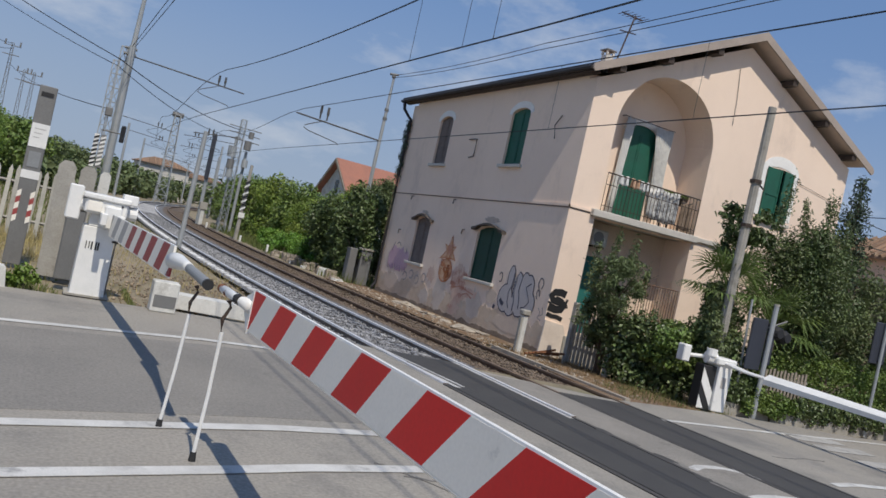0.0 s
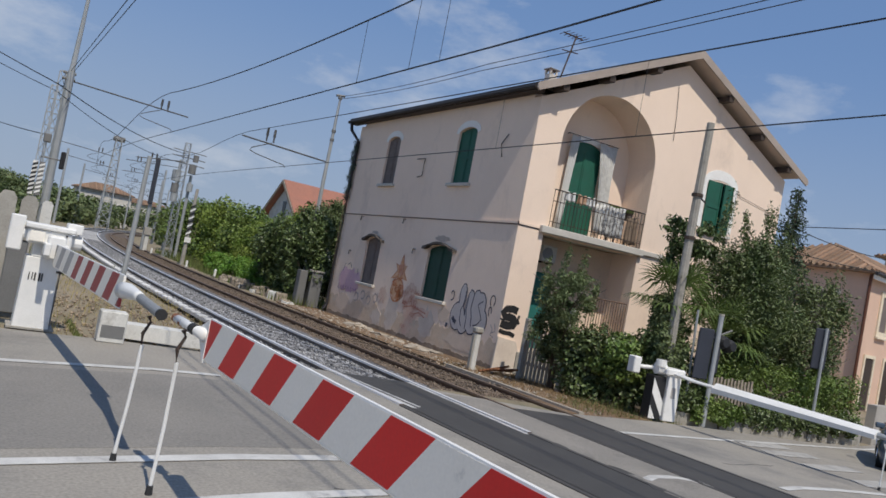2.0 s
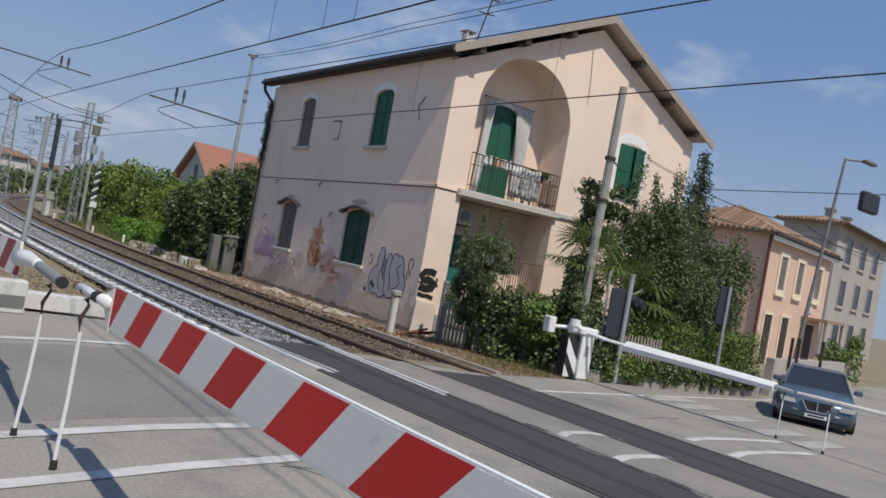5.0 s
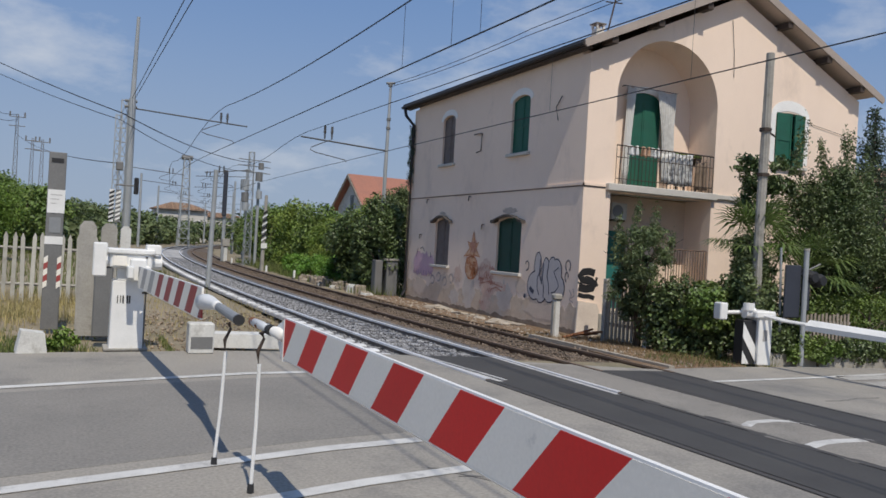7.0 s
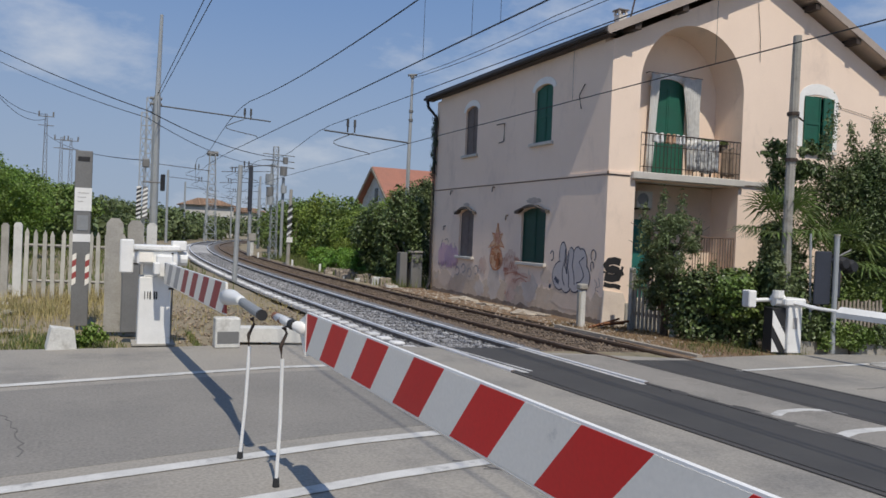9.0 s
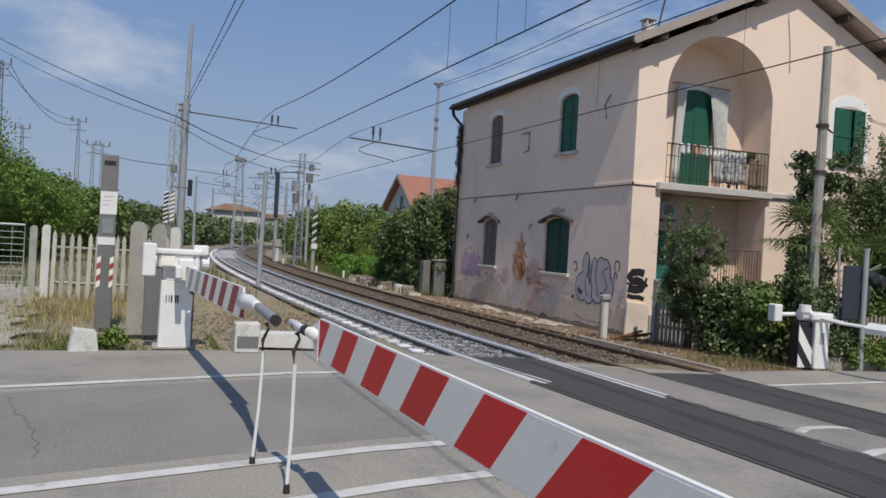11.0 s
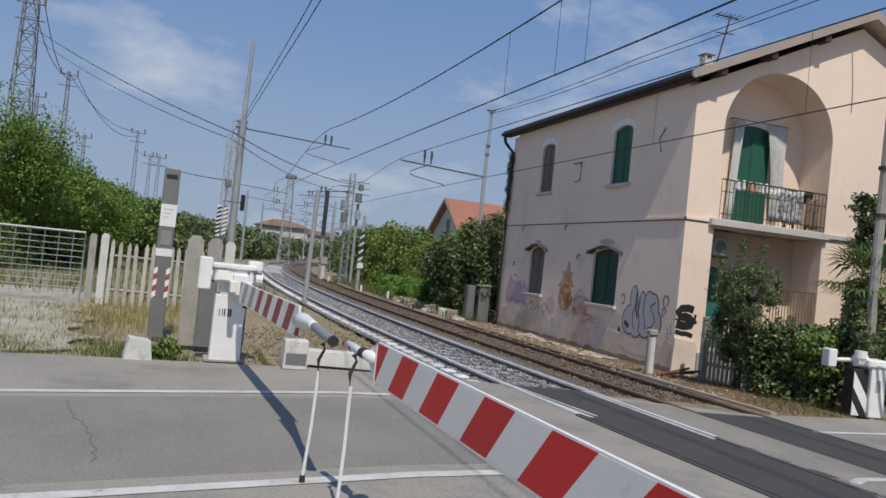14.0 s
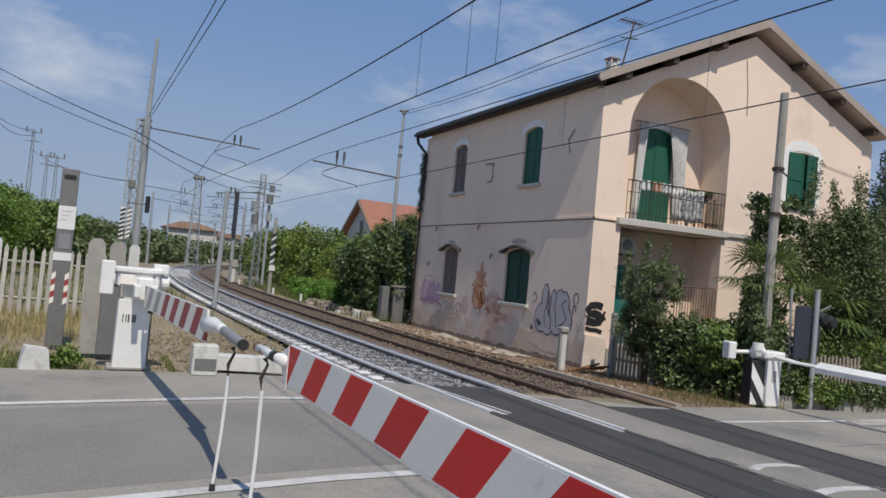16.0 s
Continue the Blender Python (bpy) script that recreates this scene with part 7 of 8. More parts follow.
for x, y, z, rx, ry, rz, m, seed, label in spec:
    far = y > 42
    plant("bush", label, "bush", (x, y, ground_z(x) - 0.05), (x, y, z + rz * 0.4), 0.10, clumped(x, y, z, rx, ry, rz, 46, seed, 0.30), 9000 if far else 13000, 0.20 if far else 0.13, m, 7, seed, 0.9, 0.6, shell=0.6)
for x, y, rx, ry, rz, seed in ((10.95, 35.2, 0.85, 1.8, 0.85, 81), (10.9, 39.0, 0.9, 2.2, 0.85, 82), (11.2, 43.2, 0.9, 2.2, 0.8, 83)):
    plant("bush", "low bright green brambles spilling down the embankment", "bush", (x, y, ground_z(x) - 0.05), (x, y, 0.3), 0.04, clumped(x, y, 0.15, rx, ry, rz, 40, seed, 0.30), 8000, 0.11, LEAF_BRAMBLE, 4, seed, 0.4, 0.6, shell=0.7)
# cherry-coloured tree top by the slim mast
plant("bush", "reddish-green treetop rising beside the house end", "bush", (13.15, 33.2, -0.4), (13.15, 33.2, 3.4), 0.10, clumped(13.15, 33.2, 3.0, 1.0, 1.0, 1.35, 30, 41, 0.32), 6000, 0.12, LEAF_OLIVE, 6, 41, 0.6, 0.6, shell=0.7)
ob = thing("rubble_wall", "low broken rubble wall along the embankment", "wall", (0, 0, 0))
rw = random.Random(8)
for i in range(44):
    y = 27.9 + 9.5 * i / 43
    x = 10.05 + rw.uniform(-0.18, 0.18)
    a, h = rw.uniform(0.10, 0.24), rw.uniform(-0.22, 0.06)
    bm = box(-a, -a * 0.8, -0.4, a, a * 0.8, h, 0.05)
    for v in bm.verts:
        v.co += Vector((rw.uniform(-0.04, 0.04), rw.uniform(-0.04, 0.04), rw.uniform(-0.04, 0.04)))
    stone = part("stone", bm, OLD_WALL if i % 9 else CONCRETE_WHITE, ob)
    stone.matrix_basis = pose(x, y, 0, 0, 0, rw.uniform(-40, 40))

# left side: thicket behind the fence
spec = [(-7.2, 33.5, 2.9, 3.4, 3.2, 3.95, LEAF_ACACIA, 51), (-9.6, 30.0, 3.4, 3.2, 3.0, 4.6, LEAF_ACACIA, 52), (-4.6, 42.0, 2.05, 2.7, 3.5, 2.45, LEAF_ACACIA, 53), (-6.8, 44.0, 2.5, 3.1, 4.0, 3.0, LEAF_ACACIA, 54),
        (-2.6, 54.0, 1.9, 2.6, 4.5, 2.3, LEAF_MID, 55), (-5.5, 60.0, 2.3, 3.5, 5.0, 2.9, LEAF_MID, 56), (-1.0, 70.0, 1.9, 2.8, 5.5, 2.3, LEAF_OLIVE, 57), (1.0, 88.0, 1.9, 3.0, 6.5, 2.4, LEAF_OLIVE, 58), (-14, 40, 2.6, 4, 5, 3.4, LEAF_MID, 59), (-5.4, 37.5, 2.2, 2.3, 2.6, 2.7, LEAF_ACACIA, 60)]
for x, y, z, rx, ry, rz, m, seed in spec:
    plant("bush", "tall green thicket behind the picket fence" if y < 50 else "distant green thicket along the railway line", "bush", (x, y, -0.05), (x, y, z + rz * 0.4), 0.12, clumped(x, y, z, rx, ry, rz, 60, seed, 0.28), 34000 if y < 50 else 9000, 0.125 if y < 50 else 0.26, m, 7, seed, 1.2, 0.6, shell=0.6)
# far woods at the end of the line
bl = []
for i in range(60):
    k = i / 59
    x, y = -45 + 150 * k, 265 + 30 * math.sin(k * 7)
    bl.append((x, y, 2.2, 5.0, 5.0, 3.4 + 1.4 * math.sin(i * 1.9)))
for i in range(26):
    bl.append((2.0 + 3.5 * math.sin(i * 1.7) - 5.0 * (i / 25), 100 + 4.5 * i, 1.6, 2.4, 3.0, 2.3 + 0.6 * math.sin(i)))
for i in range(26):
    y = 78 + 6 * i
    bl.append((track_x(y, False) + 6.5 + 1.5 * math.sin(i * 2.1), y, 1.5, 2.6, 3.2, 2.5 + 0.8 * math.sin(i * 1.3)))
rf = random.Random(77)
for _ in range(90):
    y = rf.uniform(108, 166)
    x = rf.uniform(2.0, track_x(y) - 4.5)
    bl.append((x, y, 1.5, 2.2, 2.4, rf.uniform(1.6, 2.9)))
for i in range(18):
    bl.append((12.0 + 0.78 * i, 167.5 + math.sin(i), 1.8, 1.5, 1.2, 2.3 + 0.4 * math.sin(i * 2.3)))
for _ in range(46):
    y = rf.uniform(62, 110)
    x = track_x(y) - rf.uniform(5.5, 10)
    bl.append((x, y, 0.9, 1.6, 2.2, rf.uniform(1.0, 2.0)))
c, n = crown_points(bl, 78000, 0.5)
tagged(leaves_mesh("distant_woods", c, n, 0.62, LEAF_OLIVE, None, 0.7), "distant green trees lining the railway curve", "woods", kind="stuff")
bm = bmesh.new()
prev = None
for i in range(60):
    a = -0.75 + 1.6 * i / 59
    x, y = math.sin(a) * 1500, math.cos(a) * 1500
    h = 26 + 16 * noise.noise(Vector((i * 0.18, 1, 0))) + 5 * noise.noise(Vector((i * 0.7, 4, 0)))
    cur = (bm.verts.new((x, y, -5)), bm.verts.new((x * 1.02, y * 1.02, h)), bm.verts.new((x * 1.12, y * 1.12, -5)))
    if prev:
        bm.faces.new((prev[0], cur[0], cur[1], prev[1]))
        bm.faces.new((prev[1], cur[1], cur[2], prev[2]))
    prev = cur
tagged(part("backdrop", bm, HILL, smooth=True), "low wooded hills on the horizon", "hill", kind="structure")


# grass and weeds
def patch(n, x0, x1, y0, y1, keep):
    p = []
    r = random.Random(int(x0 * 10 + y0 * 100))
    while len(p) < n:
        x, y = r.uniform(x0, x1), r.uniform(y0, y1)
        if keep(x, y) and noise.noise(Vector((x * 1.1, y * 1.1, 5))) > r.uniform(-0.6, 0.45):
            p.append((x, y, ground_z(x) - 0.05))
    return p


def road_top(x):
    for (xa, ya), (xb, yb) in zip(ROAD_N, ROAD_N[1:]):
        if xa <= x <= xb:
            return ya + (yb - ya) * (x - xa) / (xb - xa)
    return 12.0


blades("dry_grass", "dry yellow grass on the verge", "grass", patch(3000, -1.5, 4.2, 11.9, 22, lambda x, y: y > road_top(x) + 0.10 and x < track_x(y) - 1.25 and not (1.4 < x < 3.4 and y < 13.3)), 0.13, GRASS_DRY, 0.5, 0.014)
blades("dry_grass", "tall dry grass along the picket fence", "grass", patch(3800, -1.9, 1.0, 15.5, 21.5, lambda x, y: True), 0.27, GRASS_DRY, 1.0, 0.012)
blades("weeds", "low green weeds at the road edge", "grass", patch(3600, -2.5, 1.4, 11.8, 15.5, lambda x, y: road_top(x) + 0.05 < y < road_top(x) + 1.8 and not (0.4 < x < 1.3)), 0.08, GRASS_GREEN, 0.7, 0.02)
blades("weeds", "green weeds along the railway line", "grass", patch(6000, -14, 3.5, 22, 60, lambda x, y: x < track_x(y) - 1.8), 0.45, GRASS_GREEN, 0.5, 0.04)
blades("dry_grass", "dry brown grass between the track and the garden", "grass", patch(7000, 9.5, 12.2, 11.0, 17, lambda x, y: y > road_top(x) + 0.1 and x > track_x(y, False) + 1.4 and not (x > HX0 - 0.1 and y > HY0 - 0.1)), 0.10, GRASS_BROWN, 0.6, 0.014)
blades("weeds", "green weeds below the hedge", "grass", patch(700, 10.3, 13.2, 11.0, 13.6, lambda x, y: y > road_top(x) + 0.08 and y < road_top(x) + 1.6), 0.16, GRASS_GREEN, 0.6, 0.018)
blades("weeds", "green weeds on the embankment", "grass", patch(6000, 9.7, 13, 28, 60, lambda x, y: x > track_x(y, False) + 1.6), 0.4, GRASS_GREEN, 0.5, 0.035)
blades("weeds", "sparse weeds on the gravel forecourt", "grass", patch(4200, -7, -0.8, 11.0, 19.5, lambda x, y: y > road_top(x) + 0.1), 0.12, GRASS_GREEN, 0.7, 0.018)
blades("dry_grass", "sparse dry grass on the gravel forecourt", "grass", patch(4200, -7, -0.8, 11.0, 19.5, lambda x, y: y > road_top(x) + 0.3), 0.16, GRASS_DRY, 0.6, 0.014)
r = random.Random(17)
stones("loose_rubble", "pale rubble and dry litter beside the far track", [(track_x(y, False) + r.uniform(1.15, 2.2), y, ground_z(10) - 0.03) for y in [r.uniform(11.3, 28) for _ in range(900)]], 0.042, material("pale_rubble", (0.27, 0.21, 0.155), 0.9, per_island=0.4))
stones("loose_rubble", "small stones and dry leaves beside the barrier drive", [(r.uniform(0.9, 3.9), r.uniform(12.1, 18), -0.03) for _ in range(900)], 0.035, material("pale_pebble", (0.30, 0.235, 0.165), 0.9, per_island=0.4))
weed = thing("weed_clump", "green weed clump beside the concrete block", "weed", (-0.05, 12.0, -0.05))
c, n = crown_points(clumped(0, 0, 0.14, 0.24, 0.2, 0.16, 6, 61, 0.5), 500, 0.8)
leaves_mesh("leaves", c, n, 0.07, LEAF_BRIGHT, weed, 0.5)
part("stem", tube([(0, 0, 0), (0, 0, 0.2)], 0.012, 5), BARK, weed)


# ---------------------------------------------------------------- other buildings
def facade_window(parent, x, z, w, h, frame=PLASTER_WHITE, y=0.0, sill=True, pane=WINDOW_DARK, f=0.12):
    """A window on a face that looks along -y of its building."""
    win = part("window", box(x, y - 0.02, z, x + w, y + 0.02, z + h), pane, parent)
    bm = bmesh.new()
    for a, b, c, d in ((x - f, x, z - f, z + h + f), (x + w, x + w + f, z - f, z + h + f), (x, x + w, z - f, z), (x, x + w, z + h, z + h + f)):
        box(a, y - 0.07, c, b, y + 0.02, d, 0, bm)
    part("frame", bm, frame, win)
    if sill:
        part("sill", box(x - 0.2, y - 0.14, z - f - 0.08, x + w + 0.2, y + 0.02, z - f), frame, win)
    return win


def hip_roof(parent, x0, x1, y0, y1, z, rise, over, mat):
    a = [(x0 - over, y0 - over), (x1 + over, y0 - over), (x1 + over, y1 + over), (x0 - over, y1 + over)]
    half = (y1 - y0) / 2 + over
    ym = (y0 + y1) / 2
    bm = bmesh.new()
    low = [bm.verts.new((*p, z)) for p in a]
    up = [bm.verts.new((*p, z + 0.10)) for p in a]
    r0, r1 = bm.verts.new((x0 - over + half, ym, z + rise)), bm.verts.new((x1 + over - half, ym, z + rise))
    bm.faces.new(low)
    for i in range(4):
        bm.faces.new((low[i], low[(i + 1) % 4], up[(i + 1) % 4], up[i]))
    bm.faces.new((up[0], up[1], r1, r0))
    bm.faces.new((up[1], up[2], r1))
    bm.faces.new((up[2], up[3], r0, r1))
    bm.faces.new((up[3], up[0], r0))
    roof = part("roof", bm, mat, parent, "weathered terracotta tiled roof")
    # rows of tiles on the two slopes that face the road and the gardens
    bm = bmesh.new()
    n = int((x1 - x0 + 2 * over) / 0.3)
    for i in range(n):
        x = x0 - over + 0.15 + i * 0.3
        k = min(1.0, (x - (x0 - over)) / half, ((x1 + over) - x) / half)
        tube([(x, y0 - over - 0.02, z + 0.12), (x, y0 - over + half * k, z + 0.12 + (rise - 0.1) * k)], 0.085, 5, bm)
    n = int((y1 - y0 + 2 * over) / 0.3)
    for i in range(n):
        y = y0 - over + 0.15 + i * 0.3
        k = min(1.0, (y - (y0 - over)) / half, ((y1 + over) - y) / half)
        tube([(x0 - over - 0.02, y, z + 0.12), (x0 - over + half * k, y, z + 0.12 + (rise - 0.1) * k)], 0.085, 5, bm)
    tagged(part("roof_tiling", bm, mat, roof), kind="stuff")
    part("eaves_gutter", tube([(x0 - over - 0.05, y0 - over - 0.06, z), (x1 + over, y0 - over - 0.06, z)], 0.08, 6), GUTTER, roof, "dark eaves gutter")
    return roof


b = thing("orange_house", "two-storey orange rendered house with cream window frames", "house", (33.6, 21.0, -0.55), 11.7)
part("wall", box(0, 0, -0.2, 9.6, 6.0, 6.05), ORANGE_WALL, b)
hip_roof(b, 0, 9.6, 0, 6.0, 6.05, 1.55, 0.35, TILE_OLD)
CREAM_TRIM = material("cream_stone_trim", (0.80, 0.70, 0.54), 0.9, second=(0.68, 0.58, 0.44), scale=2, amount=0.7, grain=0.05)
for x in (1.9, 4.4, 7.4):
    facade_window(b, x, 3.62, 0.85, 1.60, CREAM_TRIM, pane=SHUTTER_BROWN, f=0.24)
part("fascia", box(-0.28, -0.34, 5.80, 9.88, -0.27, 6.02), PLASTER_WHITE, b, "white board below the gutter")
part("plaque", box(6.75, -0.05, 2.78, 7.75, -0.004, 3.32, 0.02), CONCRETE_WHITE, b, "pale carved wall plaque")
for x in (0.95, 3.3):
    d = part("door", box(x, -0.03, 0.0, x + 1.0, 0.02, 2.35), WOOD_DARK, b, "dark wooden house door")
    part("door_frame", box(x - 0.16, -0.07, 2.35, x + 1.16, 0.02, 2.5), CREAM_TRIM, d)
    for q in (x - 0.16, x + 1.0):
        part("door_jamb", box(q, -0.07, 0.0, q + 0.16, 0.02, 2.35), CREAM_TRIM, d)
part("porch_roof", box(6.2, -1.3, 2.45, 9.4, 0, 2.6), TILE_OLD, b, "small tiled porch roof")
for x in (6.35, 9.25):
    part("porch_post", box(x, -1.25, 0, x + 0.12, -1.13, 2.45), OLD_WALL, b)
d = part("door", box(7.2, -0.03, 0.0, 8.4, 0.02, 2.2), WOOD_DARK, b)
part("door_frame", box(7.1, -0.05, 2.2, 8.5, 0.02, 2.3), CREAM_TRIM, d)
part("downpipe", tube([(-0.1, -0.1, 0), (-0.1, -0.1, 6.0)], 0.07, 6), material("copper_pipe", (0.16, 0.065, 0.04), 0.6, 0.4), b)
for y in (1.2, 3.8):
    w = part("window", box(-0.03, y, 2.9, 0.02, y + 1.3, 5.0), SHUTTER_BROWN, b)
    part("frame", box(-0.06, y - 0.12, 5.0, 0.02, y + 1.42, 5.12), CREAM_TRIM, w)
    for q in (y - 0.12, y + 1.3):
        part("frame", box(-0.06, q, 2.9, 0.02, q + 0.12, 5.0), CREAM_TRIM, w)
    part("sill", box(-0.10, y - 0.16, 2.80, 0.02, y + 1.46, 2.9), CREAM_TRIM, w)
b = thing("grey_building", "plain grey rendered three-storey building", "building", (57.0, 30.2, -0.55), 11.7)
part("wall", box(0, 0, -0.2, 14, 4, 9.8), GREY_WALL, b)
hip_roof(b, 0, 14, 0, 4, 9.8, 0.7, 0.6, TILE_OLD)
for x in (2.2, 6.2, 10.0):
    for z in (0.8, 4.0, 7.2):
        facade_window(b, x, z, 1.5, 1.9, GREY_WALL)
for x in (3.5, 8.0):
    c_ = part("chimney", box(x, 1.7, 10.0, x + 0.6, 2.3, 11.3), GREY_WALL, b)
    part("chimney_cap", box(x - 0.1, 1.6, 11.3, x + 0.7, 2.4, 11.45), CONCRETE, c_)
b = thing("red_roofed_house", "white gabled house with a red tiled roof behind the bushes", "house", (22.65, 65.3, -0.5), 5)
part("wall", prism([(0, -0.3), (6.0, -0.3), (6.0, 5.3), (3.0, 7.75), (0, 5.3)], 9.5, lambda u, v, w: (w, u, v)), CONCRETE_WHITE, b)
rr = part("roof", prism([(-0.6, 4.95), (3.0, 7.95), (6.6, 4.95), (6.6, 5.2), (3.0, 8.22), (-0.6, 5.2)], 10.4, lambda u, v, w: (w - 0.45, u, v)), TILE_RED, b, "bright red tiled roof")
part("verge_trim", prism([(-0.65, 4.88), (3.0, 7.88), (6.65, 4.88), (6.65, 5.15), (3.0, 8.18), (-0.65, 5.15)], 0.08, lambda u, v, w: (w - 0.56, u, v)), OLD_WALL, rr)
part("dormer", prism(arched(0.0, 1.5, 4.9, 6.2, 0.5), 0.9, lambda u, v, w: (3.6 + u, w - 0.75, v)), PLASTER_WHITE, rr, "white arched dormer")
w = part("window", box(-0.04, 2.5, 5.1, 0.03, 3.2, 6.3), WINDOW_DARK, b)
part("frame", box(-0.06, 2.4, 4.98, 0.0, 3.3, 5.1), PLASTER_WHITE, w)
for k, (x, y, w_, d_, h) in enumerate(((14.6, 172, 10.4, 7, 6.6), (34, 250, 16, 10, 7.0), (2, 310, 10, 8, 5.0))):
    b = thing("distant_house", "pale distant house at the end of the line", "house", (x, y, -0.5), 10 * k, group="distant houses")
    part("wall", box(0, 0, 0, w_, d_, h), CREAM_WALL, b)
    hip_roof(b, 0, w_, 0, d_, h, 1.6, 0.5, TILE_OLD)
    for i in range(3):
        facade_window(b, 1.5 + i * w_ / 3.2, h * 0.45, 1.2, 1.5)

# street lamp and hanging signal by the far road
lamp = thing("street_lamp", "tall slim street lamp with a bent arm", "street lamp", (28.0, 15.75, -0.54))
part("column", tube([(0, 0, 0), (1.2, 0.0, 8.6)], [0.09, 0.05], 8), STEEL_DARK, lamp)
part("arm", tube([(1.2, 0, 8.6), (2.3, -0.35, 8.72)], 0.04, 6), STEEL_DARK, lamp)
part("head", box(1.9, -0.5, 8.62, 2.7, -0.25, 8.76, 0.04), STEEL_DARK, lamp)
ob = thing("hanging_signal", "dark rectangular signal hung on span wires over the road", "signal", (0, 0, 0))
part("body", box(21.25, 10.75, 4.95, 22.1, 10.95, 5.5, 0.05), SIGN_BLUE, ob)
part("span_wire", tube([(19.6, 15.2, 5.05), (21.6, 10.9, 5.45), (24, 3, 6.0)], 0.012, 4), WIRE, ob)
gw = thing("garden_wall", "grey rendered boundary wall with dark gate posts", "wall", (22.3, 13.1, -0.55), 13)
part("wall_run", box(0, 0, -0.2, 9.5, 0.25, 1.05), GREY_WALL, gw)
for x in (1.2, 1.9, 4.6):
    part("gate_post", box(x, -0.08, -0.1, x + 0.08, 0.0, 1.75), IRON, gw)
plant("bush", "round green bush by the grey boundary wall", "bush", (31.2, 15.4, -0.55), (31.2, 15.4, 0.6), 0.06, clumped(31.2, 15.4, 0.45, 1.3, 1.0, 1.1, 20, 71, 0.36), 3500, 0.13, LEAF_MID, 5, 71, 0.5, 0.6)

# ---------------------------------------------------------------- the waiting car
CAR_Z = ground_z(17.5)
car = thing("car", "blue-grey saloon car waiting at the crossing", "car", (16.62, 8.66, CAR_Z), 180 + 31.0)
car.scale = (0.90, 0.90, 0.81)
# local x points to the car's front; the nose is at x = 0 and the tail at -4.4
def car_section(x, half, sill, top, tuck):
    return [(x, -half * 0.93, sill), (x, -half, sill + 0.25), (x, -half * 0.98, sill + (top - sill) * 0.72), (x, -half * tuck, top), (x, half * tuck, top), (x, half * 0.98, sill + (top - sill) * 0.72), (x, half, sill + 0.25), (x, half * 0.93, sill)]


def loft(sections):
    bm = bmesh.new()
    rings = [[bm.verts.new(p) for p in s] for s in sections]
    for a, b in zip(rings, rings[1:]):
        for k in range(len(a)):
            bm.faces.new((a[k], a[(k + 1) % len(a)], b[(k + 1) % len(b)], b[k]))
    bm.faces.new(rings[0])
    bm.faces.new(rings[-1][::-1])
    return bm


bm = loft([car_section(0.0, 0.72, 0.30, 0.66, 0.85), car_section(-0.12, 0.84, 0.22, 0.76, 0.86), car_section(-0.5, 0.90, 0.20, 0.86, 0.86), car_section(-1.25, 0.91, 0.20, 0.97, 0.88), car_section(-2.6, 0.91, 0.20, 0.99, 0.90), car_section(-3.7, 0.90, 0.20, 1.0, 0.88), car_section(-4.3, 0.84, 0.28, 0.95, 0.85), car_section(-4.42, 0.76, 0.36, 0.86, 0.84)])
body = part("body", bm, CAR_PAINT, car, smooth=True)


def cab(x, half, z):
    return [(x, -half, z), (x, half, z)]


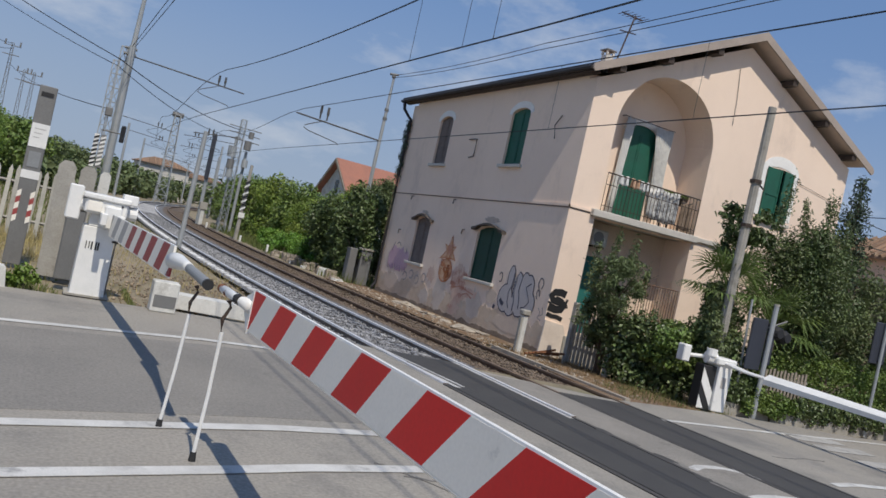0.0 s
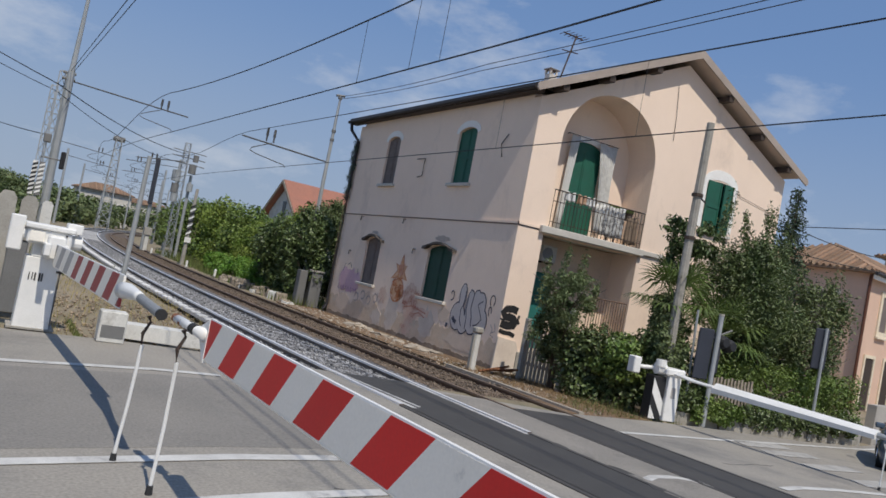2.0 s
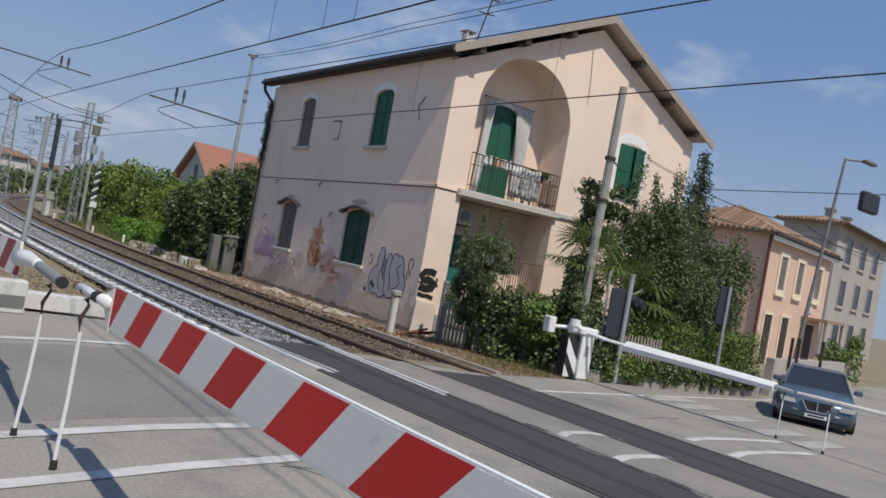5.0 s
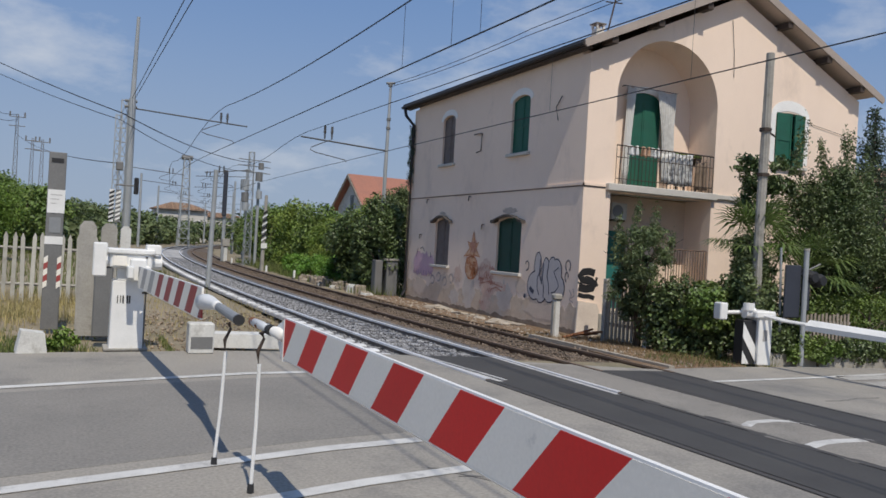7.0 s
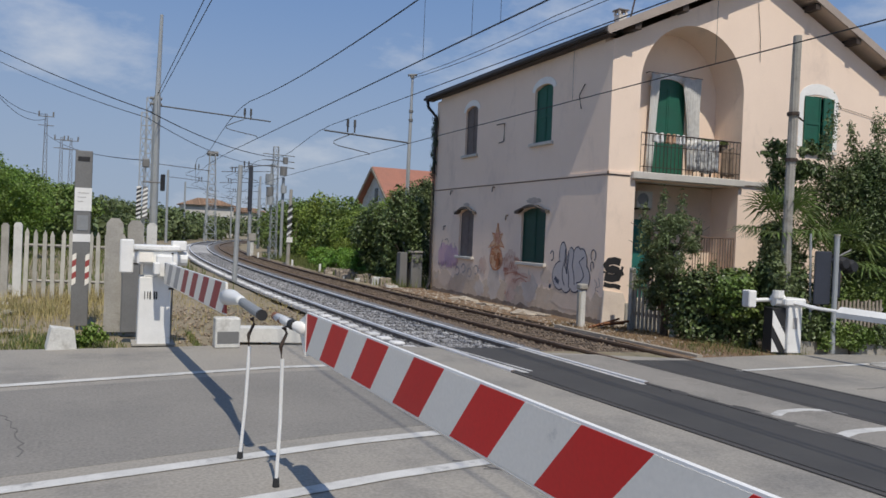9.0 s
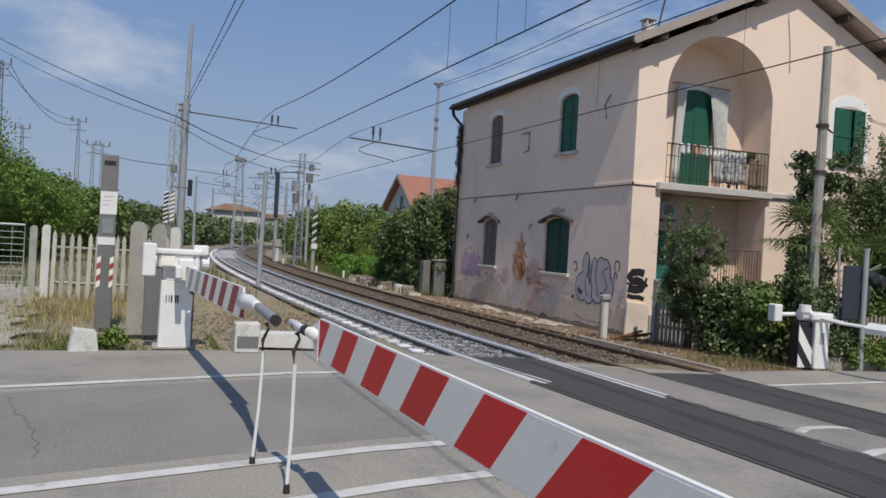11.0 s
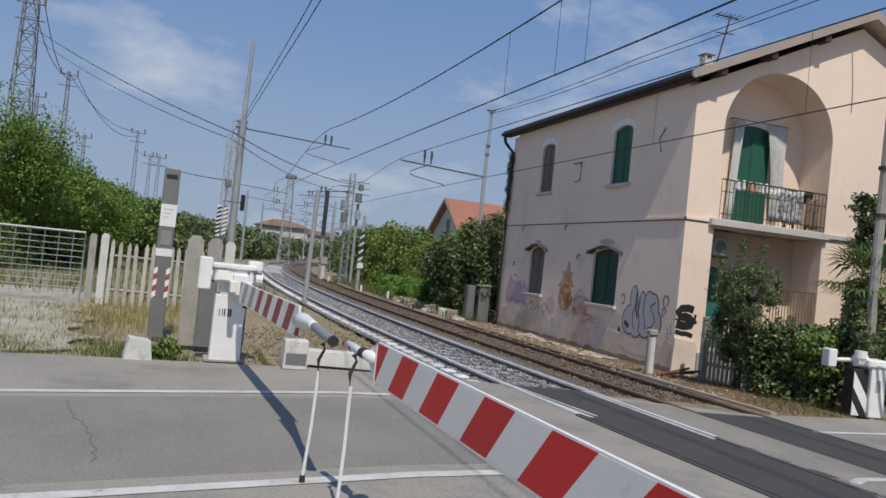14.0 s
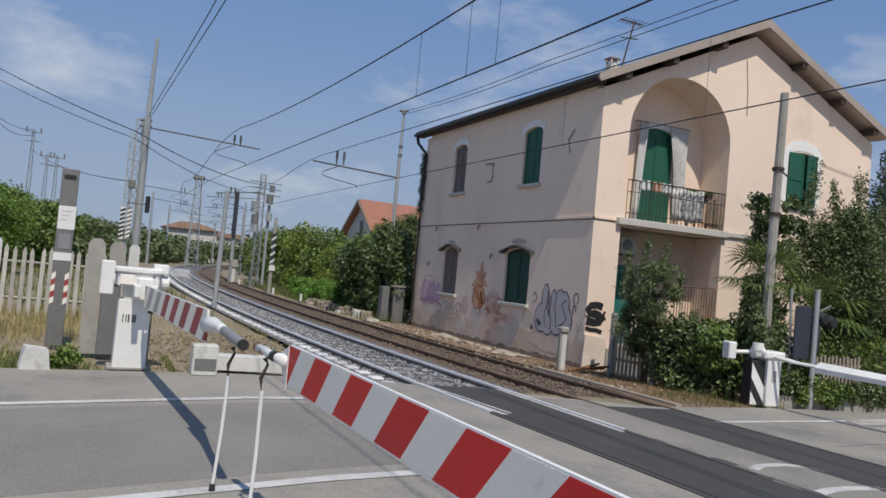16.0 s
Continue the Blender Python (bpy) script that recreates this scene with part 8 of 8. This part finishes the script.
bm = bmesh.new()
rows = [cab(-1.22, 0.76, 0.965), cab(-2.0, 0.60, 1.43), cab(-3.15, 0.58, 1.44), cab(-3.95, 0.72, 1.0)]
vs = [[bm.verts.new(p) for p in r_] for r_ in rows]
for a, b2 in zip(vs, vs[1:]):
    bm.faces.new((a[0], a[1], b2[1], b2[0]))
bm.faces.new([v[0] for v in vs])
bm.faces.new([v[1] for v in vs])
bm.faces.new((vs[0][0], vs[0][1], vs[3][1], vs[3][0]))
part("glasshouse", bm, CAR_GLASS, car, "dark tinted glass")
bm = bmesh.new()
prism([(-1.98, -0.62), (-1.98, 0.62), (-3.2, 0.60), (-3.2, -0.60)], 0.035, lambda u, v, w: (u, v, 1.425 + w), bm)
part("roof", bm, CAR_PAINT, car)
for s in (-1, 1):
    part("pillar", tube([(-1.20, s * 0.765, 0.96), (-1.98, s * 0.61, 1.44)], 0.03, 6), CAR_PAINT, car)
    part("mirror", box(-1.45, s * 0.93 - 0.10, 0.98, -1.30, s * 0.93 + 0.10, 1.12, 0.03), CAR_PAINT, car)
    part("headlight", prism([(s * 0.46, 0.60), (s * 0.78, 0.60), (s * 0.82, 0.72), (s * 0.50, 0.70)], 0.16, lambda u, v, w: (-0.17 + w + 0.04, u, v)), LENS, car, "clear headlight")
    part("bumper_trim", tube([(0.0, s * 0.40, 0.44), (-0.04, s * 0.68, 0.45)], 0.022, 5), CHROME, car)
    for x in (-0.85, -3.5):
        wheel = part("wheel", tube([(x, s * 0.74, 0.31), (x, s * 0.90, 0.31)], 0.31, 20), RUBBER, car)
        part("rim", tube([(x, s * 0.89, 0.31), (x, s * 0.915, 0.31)], 0.19, 14), CHROME, wheel, "alloy rim")
grille = part("grille", prism([(-0.36, 0.72), (0.36, 0.72), (0.25, 0.46), (-0.25, 0.46)], 0.04, lambda u, v, w: (-0.02 + w, u, v)), BLACK, car, "dark grille with chrome vee")
part("grille_bar", tube([(0.025, -0.34, 0.72), (0.03, -0.20, 0.47), (0.03, 0.20, 0.47), (0.025, 0.34, 0.72)], 0.022, 6), CHROME, grille)
part("grille_bar", tube([(0.03, 0.0, 0.48), (0.025, 0.0, 0.71)], 0.022, 6), CHROME, grille)
part("number_plate", box(0.0, -0.24, 0.30, 0.02, 0.24, 0.40), PAINT_WHITE, car)
part("plate_bars", box(0.021, -0.18, 0.33, 0.024, 0.18, 0.37), BLACK, car)
part("lower_bumper", box(-0.25, -0.78, 0.16, -0.02, 0.78, 0.28, 0.03), RUBBER, car)
